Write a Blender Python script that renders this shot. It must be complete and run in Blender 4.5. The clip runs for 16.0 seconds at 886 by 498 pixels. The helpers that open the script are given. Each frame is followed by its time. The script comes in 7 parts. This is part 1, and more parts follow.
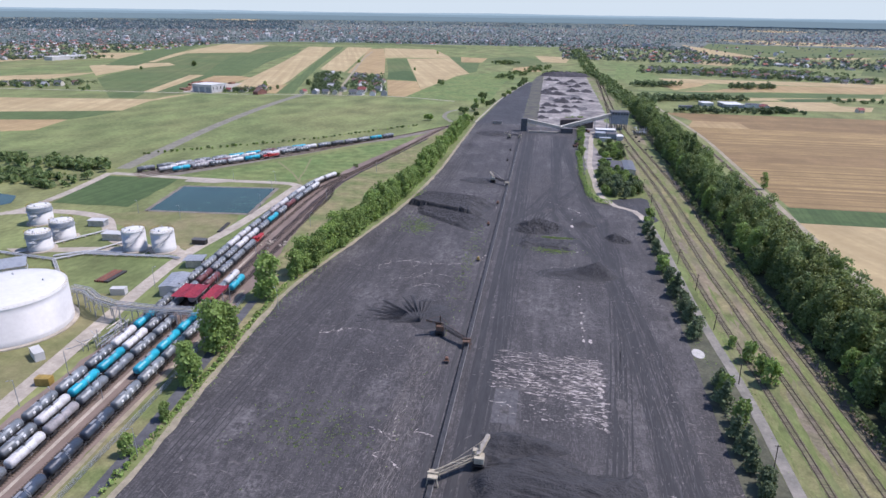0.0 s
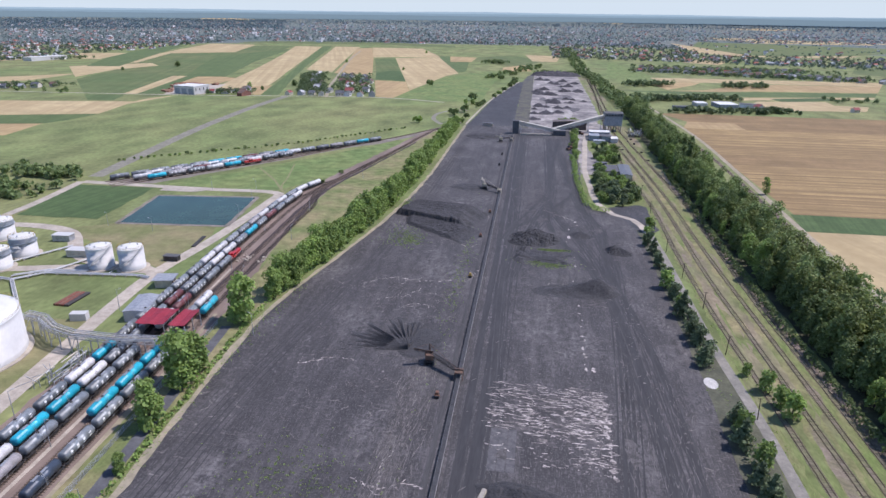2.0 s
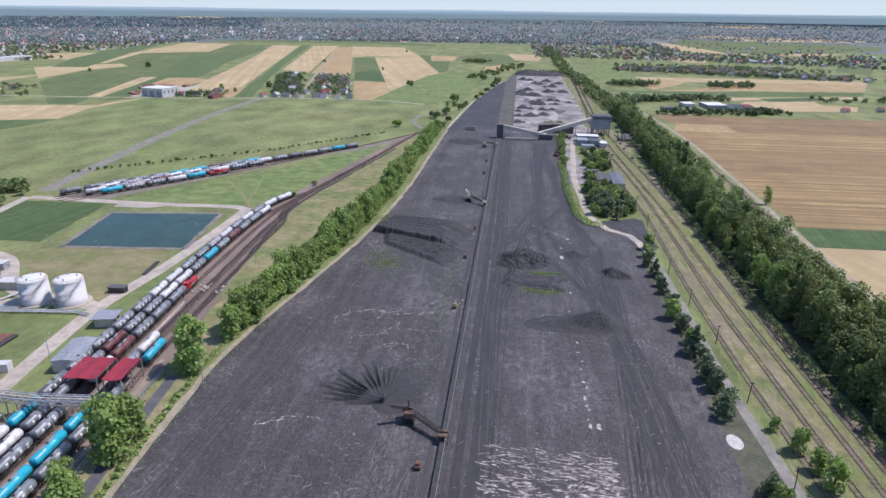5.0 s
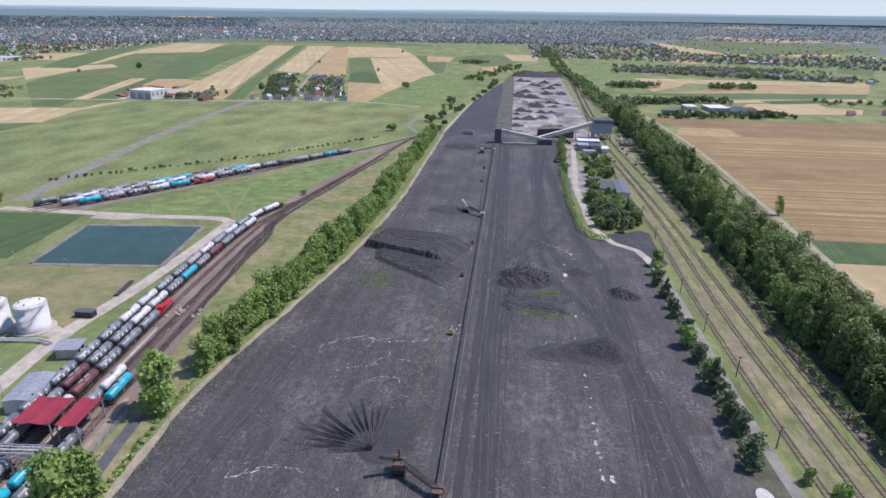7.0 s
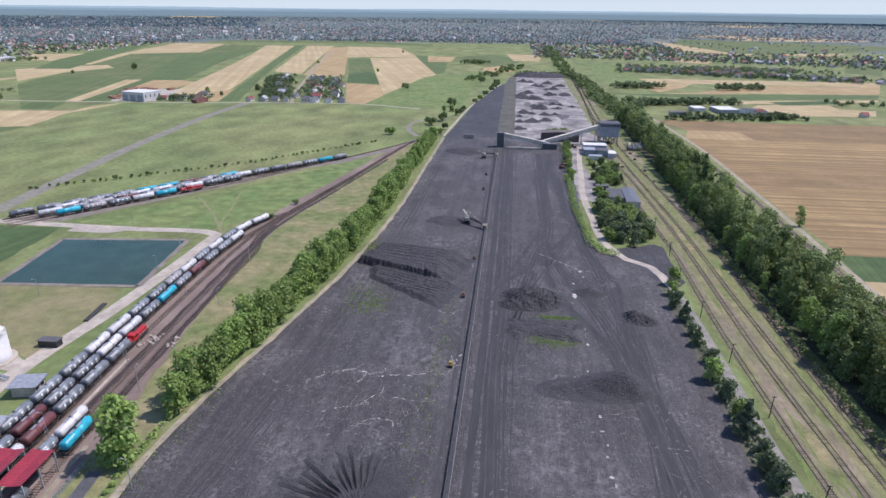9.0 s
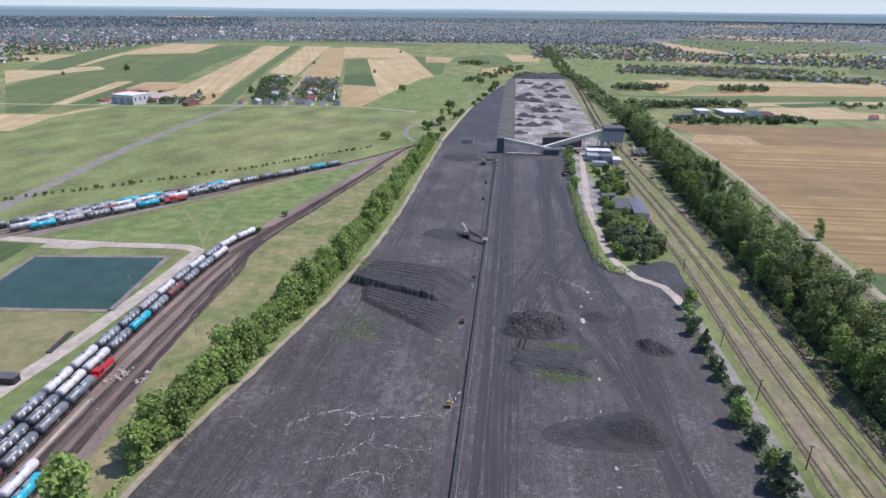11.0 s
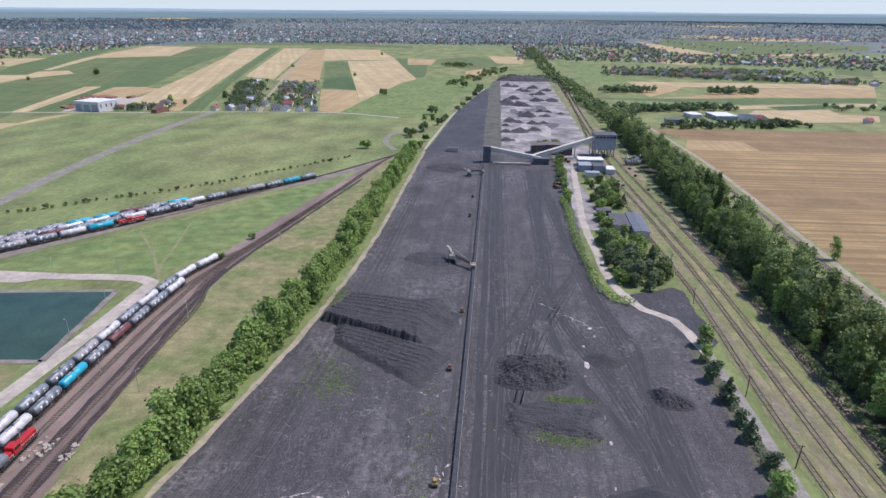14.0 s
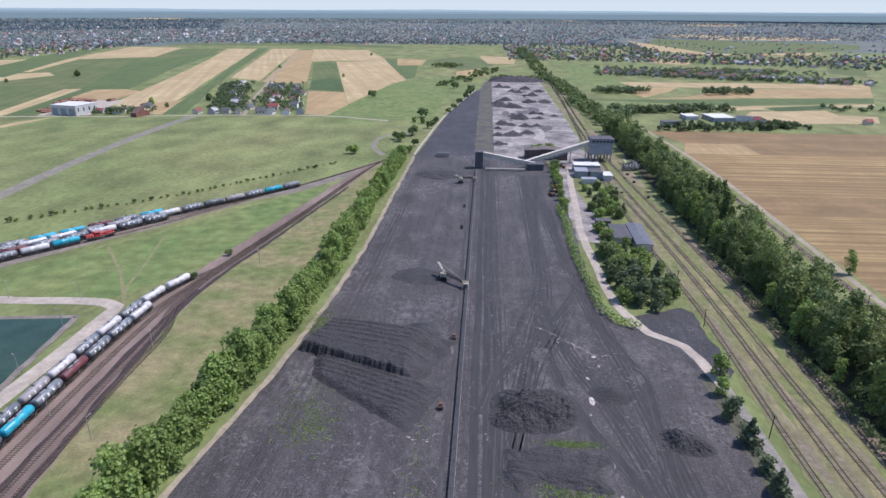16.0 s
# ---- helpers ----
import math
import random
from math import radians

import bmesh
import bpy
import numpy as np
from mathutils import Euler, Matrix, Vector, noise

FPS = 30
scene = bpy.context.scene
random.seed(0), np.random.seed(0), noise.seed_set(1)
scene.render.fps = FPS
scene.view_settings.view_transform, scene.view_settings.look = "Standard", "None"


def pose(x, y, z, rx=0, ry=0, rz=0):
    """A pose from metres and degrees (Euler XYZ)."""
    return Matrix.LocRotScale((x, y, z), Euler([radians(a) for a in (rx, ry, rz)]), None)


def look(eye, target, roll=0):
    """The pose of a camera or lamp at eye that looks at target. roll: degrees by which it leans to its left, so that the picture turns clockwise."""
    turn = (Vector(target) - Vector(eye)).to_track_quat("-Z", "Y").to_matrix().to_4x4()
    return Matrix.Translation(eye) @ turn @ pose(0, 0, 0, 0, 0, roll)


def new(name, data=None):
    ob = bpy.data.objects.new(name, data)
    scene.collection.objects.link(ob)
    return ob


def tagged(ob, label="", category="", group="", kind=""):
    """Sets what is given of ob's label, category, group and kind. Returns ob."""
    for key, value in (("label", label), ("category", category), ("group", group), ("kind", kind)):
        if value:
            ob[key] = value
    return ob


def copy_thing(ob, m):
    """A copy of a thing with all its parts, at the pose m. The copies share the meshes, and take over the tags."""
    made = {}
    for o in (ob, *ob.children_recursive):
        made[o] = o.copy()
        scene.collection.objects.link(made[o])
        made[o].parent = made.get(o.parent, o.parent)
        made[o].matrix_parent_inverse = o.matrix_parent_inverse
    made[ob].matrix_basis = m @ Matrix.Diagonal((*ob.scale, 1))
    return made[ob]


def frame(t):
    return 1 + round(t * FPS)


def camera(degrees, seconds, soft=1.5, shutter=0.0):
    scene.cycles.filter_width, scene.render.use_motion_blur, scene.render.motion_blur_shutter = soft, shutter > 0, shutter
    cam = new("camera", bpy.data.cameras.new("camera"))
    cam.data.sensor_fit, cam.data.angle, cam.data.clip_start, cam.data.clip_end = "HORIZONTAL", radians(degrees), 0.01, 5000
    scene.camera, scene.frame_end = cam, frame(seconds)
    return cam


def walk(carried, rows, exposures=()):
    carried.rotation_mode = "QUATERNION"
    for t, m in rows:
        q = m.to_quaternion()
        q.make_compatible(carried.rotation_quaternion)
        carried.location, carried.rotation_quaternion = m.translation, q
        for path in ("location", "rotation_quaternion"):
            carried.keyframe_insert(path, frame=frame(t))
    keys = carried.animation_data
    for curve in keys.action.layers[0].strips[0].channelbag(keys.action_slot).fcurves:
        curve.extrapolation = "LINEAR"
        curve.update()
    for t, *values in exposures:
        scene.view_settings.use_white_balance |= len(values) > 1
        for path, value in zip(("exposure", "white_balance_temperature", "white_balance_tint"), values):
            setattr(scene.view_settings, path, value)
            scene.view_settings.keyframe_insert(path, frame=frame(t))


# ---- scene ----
cam = camera(71.0, 16.0)
PATH = [
    (0, (21.636, 19.469, 111.454), (21.344, 21.316, 110.745), 0.8),
    (0.5, (20.911, 24.529, 111.509), (20.62, 26.376, 110.797), 0.9),
    (1, (20.291, 29.681, 111.574), (20.002, 31.527, 110.861), 0.8),
    (1.5, (19.508, 34.88, 111.638), (19.245, 36.73, 110.925), 0.7),
    (2, (18.833, 40.067, 111.731), (18.571, 41.917, 111.019), 0.7),
    (2.5, (18.306, 45.202, 111.788), (18.055, 47.054, 111.075), 0.7),
    (3, (17.617, 50.486, 111.869), (17.399, 52.342, 111.156), 0.6),
    (3.5, (16.948, 55.811, 111.947), (16.731, 57.666, 111.232), 0.6),
    (4, (16.295, 61.329, 112.007), (16.079, 63.184, 111.291), 0.6),
    (6.5, (13.918, 87.997, 112.618), (13.72, 89.853, 111.9), 0.7),
    (7, (13.425, 93.366, 112.641), (13.227, 95.222, 111.924), 0.7),
    (7.5, (13.03, 99.01, 112.669), (12.831, 100.865, 111.95), 0.6),
    (8, (12.618, 104.88, 112.64), (12.418, 106.735, 111.921), 0.6),
    (8.5, (12.084, 110.654, 112.583), (11.883, 112.509, 111.864), 0.6),
    (9, (11.704, 116.37, 112.535), (11.502, 118.225, 111.816), 0.6),
    (11.5, (9.294, 143.952, 113.23), (9.101, 145.808, 112.51), 0.5),
    (12, (8.907, 149.756, 113.372), (8.726, 151.613, 112.652), 0.4),
    (12.5, (8.371, 155.412, 113.426), (8.198, 157.269, 112.706), 0.4),
    (13, (7.735, 160.766, 113.389), (7.563, 162.625, 112.67), 0.4),
    (13.5, (7.139, 166.032, 113.359), (6.969, 167.891, 112.641), 0.5),
    (14, (6.734, 171.262, 113.305), (6.585, 173.123, 112.588), 0.4),
    (14.5, (6.452, 176.743, 113.299), (6.305, 178.604, 112.581), 0.3),
    (15, (6.36, 182.441, 113.292), (6.212, 184.302, 112.575), 0.3),
    (15.5, (6.164, 188.044, 113.26), (6.016, 189.905, 112.541), 0.3),
    (16, (5.751, 193.426, 113.218), (5.628, 195.289, 112.5), 0.3),
]
walk(cam, [(t, look(eye, target, roll)) for t, eye, target, roll in PATH], [(0, 0.41, 6250, 21), (16, 0.41, 6250, 21)])

# ---- world, sun ----
SUN_AZ, SUN_EL = radians(70), radians(58)      # azimuth clockwise from +y
world = bpy.data.worlds.new("sky")
scene.world = world
world.use_nodes = True
wn = world.node_tree.nodes
sky = wn.new("ShaderNodeTexSky")
sky.sky_type = "NISHITA"
sky.sun_disc = False
sky.sun_elevation, sky.sun_rotation = SUN_EL, SUN_AZ
sky.altitude, sky.air_density, sky.dust_density, sky.ozone_density = 1500, 1.0, 0.1, 3.0
world.node_tree.links.new(sky.outputs[0], wn["Background"].inputs[0])
wn["Background"].inputs[1].default_value = 0.15
sun = new("sun", bpy.data.lights.new("sun", "SUN"))
sun.data.energy, sun.data.angle, sun.data.color = 3.5, radians(0.6), (1.0, 0.96, 0.91)
sun_way = Vector((math.sin(SUN_AZ) * math.cos(SUN_EL), math.cos(SUN_AZ) * math.cos(SUN_EL), math.sin(SUN_EL)))
sun.matrix_world = look(sun_way * 300, (0, 0, 0))

# ---- materials ----
MATS = {}


def mat(name, c1, c2=None, scale=1.0, rough=0.85, metal=0.0, bump=0.15, rnd=0.0, island=0.0, fine=9.0, stretch=(1, 1, 1), dist=0.1, grain=0.25):
    """A surface in two colours, mixed by coarse noise, with fine grain, a little relief and variation from thing to thing."""
    if name in MATS:
        return MATS[name]
    c2 = c2 or tuple(v * 0.75 for v in c1)
    m = bpy.data.materials.new(name)
    m.use_nodes = True
    n, l = m.node_tree.nodes, m.node_tree.links
    b = n["Principled BSDF"]
    b.inputs["Roughness"].default_value, b.inputs["Metallic"].default_value = rough, metal
    if rough > 0.89:      # dusty, matt surfaces
        b.inputs["Specular IOR Level"].default_value = 0.3
    co = n.new("ShaderNodeTexCoord")
    mp = n.new("ShaderNodeMapping")
    mp.inputs["Scale"].default_value = stretch
    l.new(co.outputs["Object"], mp.inputs[0])
    a = n.new("ShaderNodeTexNoise")
    a.inputs["Scale"].default_value, a.inputs["Detail"].default_value = scale, 5
    f = n.new("ShaderNodeTexNoise")
    f.inputs["Scale"].default_value, f.inputs["Detail"].default_value = scale * fine, 4
    l.new(mp.outputs[0], a.inputs[0]), l.new(mp.outputs[0], f.inputs[0])
    r = n.new("ShaderNodeMapRange")
    r.inputs[1].default_value, r.inputs[2].default_value = 0.36, 0.64
    l.new(a.outputs[0], r.inputs[0])
    mix = n.new("ShaderNodeMix")
    mix.data_type = "RGBA"
    mix.inputs[6].default_value, mix.inputs[7].default_value = (*c1, 1), (*c2, 1)
    l.new(r.outputs[0], mix.inputs[0])
    hsv = n.new("ShaderNodeHueSaturation")
    l.new(mix.outputs[2], hsv.inputs["Color"])
    val = n.new("ShaderNodeMapRange")
    val.inputs[3].default_value, val.inputs[4].default_value = 1 - grain, 1 + grain
    l.new(f.outputs[0], val.inputs[0])
    mid = n.new("ShaderNodeTexNoise")
    mid.inputs["Scale"].default_value, mid.inputs["Detail"].default_value = scale * 4.3, 5
    l.new(mp.outputs[0], mid.inputs[0])
    mv = n.new("ShaderNodeMapRange")
    mv.inputs[1].default_value, mv.inputs[2].default_value = 0.3, 0.7
    mv.inputs[3].default_value, mv.inputs[4].default_value = 1 - grain * 0.64, 1 + grain * 0.64
    l.new(mid.outputs[0], mv.inputs[0])
    both = n.new("ShaderNodeMath")
    both.operation = "MULTIPLY"
    l.new(val.outputs[0], both.inputs[0]), l.new(mv.outputs[0], both.inputs[1])
    last = both.outputs[0]
    for kind, amount in (("obj", rnd), ("isl", island)):
        if amount:
            src = n.new("ShaderNodeObjectInfo") if kind == "obj" else n.new("ShaderNodeNewGeometry")
            out = src.outputs["Random"] if kind == "obj" else src.outputs["Random Per Island"]
            q = n.new("ShaderNodeMapRange")
            q.inputs[3].default_value, q.inputs[4].default_value = 1 - amount, 1 + amount
            l.new(out, q.inputs[0])
            mul = n.new("ShaderNodeMath")
            mul.operation = "MULTIPLY"
            l.new(last, mul.inputs[0]), l.new(q.outputs[0], mul.inputs[1])
            last = mul.outputs[0]
    l.new(last, hsv.inputs["Value"])
    l.new(hsv.outputs[0], b.inputs["Base Color"])
    if bump:
        bp = n.new("ShaderNodeBump")
        bp.inputs["Strength"].default_value, bp.inputs["Distance"].default_value = bump, dist
        l.new(f.outputs[0], bp.inputs["Height"]), l.new(bp.outputs[0], b.inputs["Normal"])
    MATS[name] = m
    return m


def field_mat(name, c1, c2, angle, width, patch=0.01, strength=0.35, c3=None):
    """Crop or stubble: rows across the field at an angle, and large soft patches."""
    m = mat(name, c1, c2, patch, 0.95, bump=0.0, fine=25)
    n, l = m.node_tree.nodes, m.node_tree.links
    b = n["Principled BSDF"]
    co = next(x for x in n if x.type == "TEX_COORD")
    mp = n.new("ShaderNodeMapping")
    mp.inputs["Rotation"].default_value = (0, 0, radians(angle))
    l.new(co.outputs["Object"], mp.inputs[0])
    nz = n.new("ShaderNodeTexNoise")
    nz.inputs["Scale"].default_value, nz.inputs["Detail"].default_value = 1.0, 3
    st = n.new("ShaderNodeMapping")
    st.inputs["Scale"].default_value = (1 / width, 0.0015, 1)
    l.new(mp.outputs[0], st.inputs[0]), l.new(st.outputs[0], nz.inputs[0])
    r = n.new("ShaderNodeMapRange")
    r.inputs[1].default_value, r.inputs[2].default_value = 0.35, 0.65
    r.inputs[3].default_value, r.inputs[4].default_value = 0, strength
    l.new(nz.outputs[0], r.inputs[0])
    mix = n.new("ShaderNodeMix")
    mix.data_type = "RGBA"
    old = b.inputs["Base Color"].links[0].from_socket
    l.new(old, mix.inputs[6])
    mix.inputs[7].default_value = (*(c3 or tuple(v * 0.55 for v in c1)), 1)
    l.new(r.outputs[0], mix.inputs[0]), l.new(mix.outputs[2], b.inputs["Base Color"])
    return m


def coal_mat(name, dark, light, pale_amount, streak=0.04):
    """Coal dust on the ground: fine grain, streaks along the yard, grey dry patches and pale scraped veins."""
    m = mat(name, dark, tuple(v * 0.72 for v in dark), 0.05, 0.8, bump=0.5, fine=30, dist=0.25)
    n, l = m.node_tree.nodes, m.node_tree.links
    b = n["Principled BSDF"]
    co = next(x for x in n if x.type == "TEX_COORD")

    def layer(kind, scale, stretch, low, high, colour, amount, detail=6, warp=0.0):
        mp = n.new("ShaderNodeMapping")
        mp.inputs["Scale"].default_value = stretch
        l.new(co.outputs["Object"], mp.inputs[0])
        src = mp.outputs[0]
        if warp:
            wz = n.new("ShaderNodeTexNoise")
            wz.inputs["Scale"].default_value = scale * 2.5
            wz.inputs["Detail"].default_value = 4
            l.new(src, wz.inputs[0])
            va = n.new("ShaderNodeVectorMath")
            va.operation = "MULTIPLY_ADD"
            va.inputs[1].default_value = (warp,) * 3
            l.new(wz.outputs["Color"], va.inputs[0]), l.new(src, va.inputs[2])
            src = va.outputs[0]
        if kind == "noise":
            t = n.new("ShaderNodeTexNoise")
            t.inputs["Detail"].default_value = detail
            out = t.outputs[0]
        else:
            t = n.new("ShaderNodeTexVoronoi")
            t.feature = "DISTANCE_TO_EDGE"
            out = t.outputs["Distance"]
        t.inputs["Scale"].default_value = scale
        l.new(src, t.inputs[0])
        r = n.new("ShaderNodeMapRange")
        r.inputs[1].default_value, r.inputs[2].default_value = low, high
        r.inputs[3].default_value, r.inputs[4].default_value = 0, amount
        l.new(out, r.inputs[0])
        fac = r.outputs[0]
        return fac, colour

    def over(fac, colour):
        mix = n.new("ShaderNodeMix")
        mix.data_type = "RGBA"
        l.new(b.inputs["Base Color"].links[0].from_socket, mix.inputs[6])
        mix.inputs[7].default_value = (*colour, 1)
        l.new(fac, mix.inputs[0]), l.new(mix.outputs[2], b.inputs["Base Color"])

    def times(a, c):
        q = n.new("ShaderNodeMath")
        q.operation = "MULTIPLY"
        l.new(a, q.inputs[0]), l.new(c, q.inputs[1])
        return q.outputs[0]

    over(*layer("noise", 0.35, (1, streak, 1), 0.45, 0.75, light, 0.55))
    over(*layer("noise", 1.3, (1, streak * 1.5, 1), 0.5, 0.8, tuple(v * 0.5 for v in dark), 0.7))
    patch, _ = layer("noise", 0.028, (1, 0.8, 1), 0.5, 0.68, light, 1.0)
    grit, _ = layer("noise", 0.45, (1, 0.6, 1), 0.42, 0.7, light, 0.9)
    over(times(patch, grit), tuple(v * 1.9 for v in light))
    blot, _ = layer("noise", 0.075, (1, 0.7, 1), 0.53, 0.66, light, 1.0, warp=3.0)
    speck, _ = layer("noise", 0.9, (1, 0.8, 1), 0.46, 0.62, light, 0.75)
    over(times(blot, speck), tuple(v * 1.7 for v in light))
    over(*layer("noise", 0.11, (1, 0.35, 1), 0.54, 0.66, tuple(v * 0.6 for v in dark), 0.7, warp=4.0))
    over(*layer("noise", 0.9, (0.5, 1.6, 1), 0.5, 0.72, tuple(v * 0.55 for v in dark), 0.55))
    over(*layer("noise", 3.2, (1.0, 0.12, 1), 0.54, 0.7, tuple(v * 1.7 for v in light), 0.45))
    over(*layer("noise", 2.4, (0.2, 1.0, 1), 0.56, 0.72, tuple(v * 1.5 for v in light), 0.35))
    over(*layer("noise", 1.7, (1, 0.7, 1), 0.55, 0.66, tuple(v * 0.45 for v in dark), 0.6))
    over(*layer("noise", 2.1, (0.8, 0.9, 1.3), 0.57, 0.68, tuple(v * 1.6 for v in light), 0.4))
    vein, _ = layer("cell", 0.075, (1, 1.7, 1), 0.022, 0.0, light, 1.0, warp=5.0)
    where, _ = layer("noise", 0.02, (1, 1, 1), 0.5, 0.62, light, pale_amount)
    torn, _ = layer("noise", 0.35, (1, 1, 1), 0.5, 0.62, light, 0.8)
    over(times(times(vein, where), torn), (0.34, 0.30, 0.27))
    twig, _ = layer("cell", 0.16, (1, 1.3, 1), 0.03, 0.0, light, 1.0, warp=2.5)
    where2, _ = layer("noise", 0.03, (1, 1, 3), 0.5, 0.58, light, pale_amount)
    torn2, _ = layer("noise", 0.6, (1, 1, 1), 0.5, 0.6, light, 0.6)
    over(times(times(twig, where2), torn2), (0.24, 0.215, 0.195))
    return m


def leaf_mat(name, c1, c2, scale=0.35, island=0.28):
    """Foliage: sprays that differ one from another and let some light through."""
    m = mat(name, c1, c2, scale, 0.7, bump=0, rnd=0.18, island=island)
    n, l = m.node_tree.nodes, m.node_tree.links
    b, out = n["Principled BSDF"], n["Material Output"]
    thin = n.new("ShaderNodeBsdfTranslucent")
    l.new(b.inputs["Base Color"].links[0].from_socket, thin.inputs[0])
    mix = n.new("ShaderNodeMixShader")
    mix.inputs[0].default_value = 0.4
    l.new(b.outputs[0], mix.inputs[1]), l.new(thin.outputs[0], mix.inputs[2]), l.new(mix.outputs[0], out.inputs[0])
    return m


COAL = coal_mat("coal_ground", (0.051, 0.0468, 0.0467), (0.102, 0.094, 0.091), 1.0)
COAL_DARK = coal_mat("coal_fresh", (0.038, 0.0375, 0.040), (0.064, 0.062, 0.065), 0.0, 0.3)
COAL_HEAP = mat("coal_heap", (0.053, 0.0505, 0.051), (0.036, 0.0345, 0.035), 0.25, 0.8, bump=0.9, fine=9, dist=0.7, grain=0.3)
TRACK_DARK = mat("compacted_coal", (0.029, 0.028, 0.029), (0.041, 0.0395, 0.040), 0.5, 0.8, bump=0.3, stretch=(1, 0.1, 1))
TRACK_PALE = mat("dusty_coal", (0.076, 0.073, 0.073), (0.055, 0.053, 0.054), 0.4, 0.9, bump=0.3, stretch=(1, 0.1, 1))
CHALK = mat("pale_scraped_ground", (0.43, 0.38, 0.345), (0.16, 0.145, 0.138), 0.9, 0.95, fine=6, island=0.45, grain=0.4)
GREY_LOT = mat("grey_slag_ground", (0.335, 0.305, 0.28), (0.145, 0.135, 0.13), 0.045, 0.95, fine=10, bump=0.4, grain=0.4)
GRASS = mat("meadow_grass", (0.143, 0.183, 0.065), (0.188, 0.198, 0.08), 0.008, 0.95, fine=45, bump=0.4, grain=0.5, stretch=(1, 0.6, 1))
GRASS_DRY = mat("dry_grass", (0.245, 0.212, 0.11), (0.14, 0.168, 0.06), 0.05, 0.95, fine=24, bump=0.4, grain=0.42)
GRASS_LUSH = mat("green_grass", (0.124, 0.178, 0.058), (0.165, 0.20, 0.07), 0.03, 0.95, fine=40, bump=0.4, grain=0.45)
TURF = mat("mown_turf", (0.155, 0.165, 0.065), (0.23, 0.20, 0.105), 0.05, 0.95, fine=20, bump=0.3)
WEEDS = mat("weeds", (0.14, 0.19, 0.04), (0.09, 0.14, 0.025), 0.4, 0.95, fine=10, bump=0.5)
CONCRETE = mat("concrete_road", (0.43, 0.375, 0.305), (0.34, 0.30, 0.245), 0.08, 0.9, fine=15)
ASPHALT = mat("asphalt", (0.105, 0.105, 0.11), (0.075, 0.075, 0.08), 0.15, 0.85, fine=15)
ASPHALT_OLD = mat("worn_asphalt", (0.235, 0.22, 0.175), (0.185, 0.175, 0.135), 0.1, 0.9, fine=15)
SANDY = mat("sandy_track", (0.34, 0.29, 0.21), (0.26, 0.23, 0.16), 0.1, 0.95, fine=15)
BALLAST = mat("brown_ballast", (0.245, 0.188, 0.155), (0.165, 0.123, 0.102), 0.06, 0.95, fine=25, bump=0.6, stretch=(1, 0.25, 1))
BALLAST_PALE = mat("pale_ballast", (0.235, 0.205, 0.175), (0.165, 0.145, 0.12), 0.1, 0.95, fine=20, bump=0.6)
TRACKBED = mat("overgrown_trackbed", (0.145, 0.175, 0.062), (0.225, 0.185, 0.125), 0.055, 0.95, fine=22, bump=0.6, stretch=(1, 0.35, 1), grain=0.42)
RAIL = mat("rusty_rail", (0.15, 0.105, 0.075), (0.11, 0.08, 0.055), 1.0, 0.7, 0.2)
SLEEPER = mat("dark_sleeper", (0.10, 0.085, 0.075), (0.065, 0.055, 0.05), 1.0, 0.9, island=0.3)
SLEEPER_OLD = mat("weathered_sleeper", (0.135, 0.115, 0.085), (0.155, 0.145, 0.085), 0.3, 0.95, island=0.35)
WATER = mat("pond_water", (0.030, 0.064, 0.047), (0.038, 0.072, 0.052), 0.02, 0.12, bump=0.02, fine=40)
WATER.node_tree.nodes["Principled BSDF"].inputs["Specular IOR Level"].default_value = 0.11
LEAF = leaf_mat("leaf_green", (0.27, 0.365, 0.095), (0.195, 0.295, 0.075), 0.3, 0.2)
LEAF_DARK = leaf_mat("leaf_dark_green", (0.175, 0.23, 0.075), (0.125, 0.18, 0.065))
LEAF_MIX = leaf_mat("leaf_mixed_green", (0.255, 0.33, 0.10), (0.15, 0.215, 0.075), 0.05)
LEAF_DEEP = leaf_mat("leaf_deep_green", (0.165, 0.22, 0.09), (0.11, 0.16, 0.07), 0.1)
LEAF_PINE = leaf_mat("pine_needles", (0.175, 0.22, 0.105), (0.125, 0.17, 0.085))
BARK = mat("bark", (0.10, 0.08, 0.06), (0.06, 0.05, 0.04), 2, 0.95)
WHITE = mat("white_painted_steel", (0.54, 0.53, 0.505), (0.47, 0.46, 0.44), 0.1, 0.55, bump=0, grain=0.08)
WHITE_ROOF = mat("white_tank_roof", (0.65, 0.64, 0.60), (0.60, 0.59, 0.55), 0.1, 0.6, bump=0, grain=0.06)
STEEL = mat("galvanised_steel", (0.42, 0.43, 0.44), (0.30, 0.31, 0.32), 0.8, 0.5, 0.4)
DARK_STEEL = mat("dark_steel", (0.06, 0.055, 0.052), (0.035, 0.033, 0.032), 1.0, 0.6, 0.3)
GREY_PAINT = mat("grey_cladding", (0.30, 0.32, 0.34), (0.24, 0.26, 0.28), 0.3, 0.6)
BEIGE = mat("beige_cladding", (0.55, 0.50, 0.40), (0.42, 0.38, 0.31), 0.5, 0.7)
RED_ROOF = mat("red_sheet_roof", (0.33, 0.035, 0.05), (0.27, 0.03, 0.045), 0.4, 0.5)
YELLOW = mat("yellow_paint", (0.36, 0.24, 0.05), (0.22, 0.15, 0.04), 0.6, 0.5)
ORANGE = mat("orange_paint", (0.20, 0.09, 0.05), (0.10, 0.055, 0.035), 0.6, 0.6)
RED_PAINT = mat("red_paint", (0.50, 0.02, 0.02), (0.35, 0.02, 0.02), 0.6, 0.4)
MARKING = mat("white_marking", (0.75, 0.75, 0.73), None, 1.5, 0.6, bump=0)
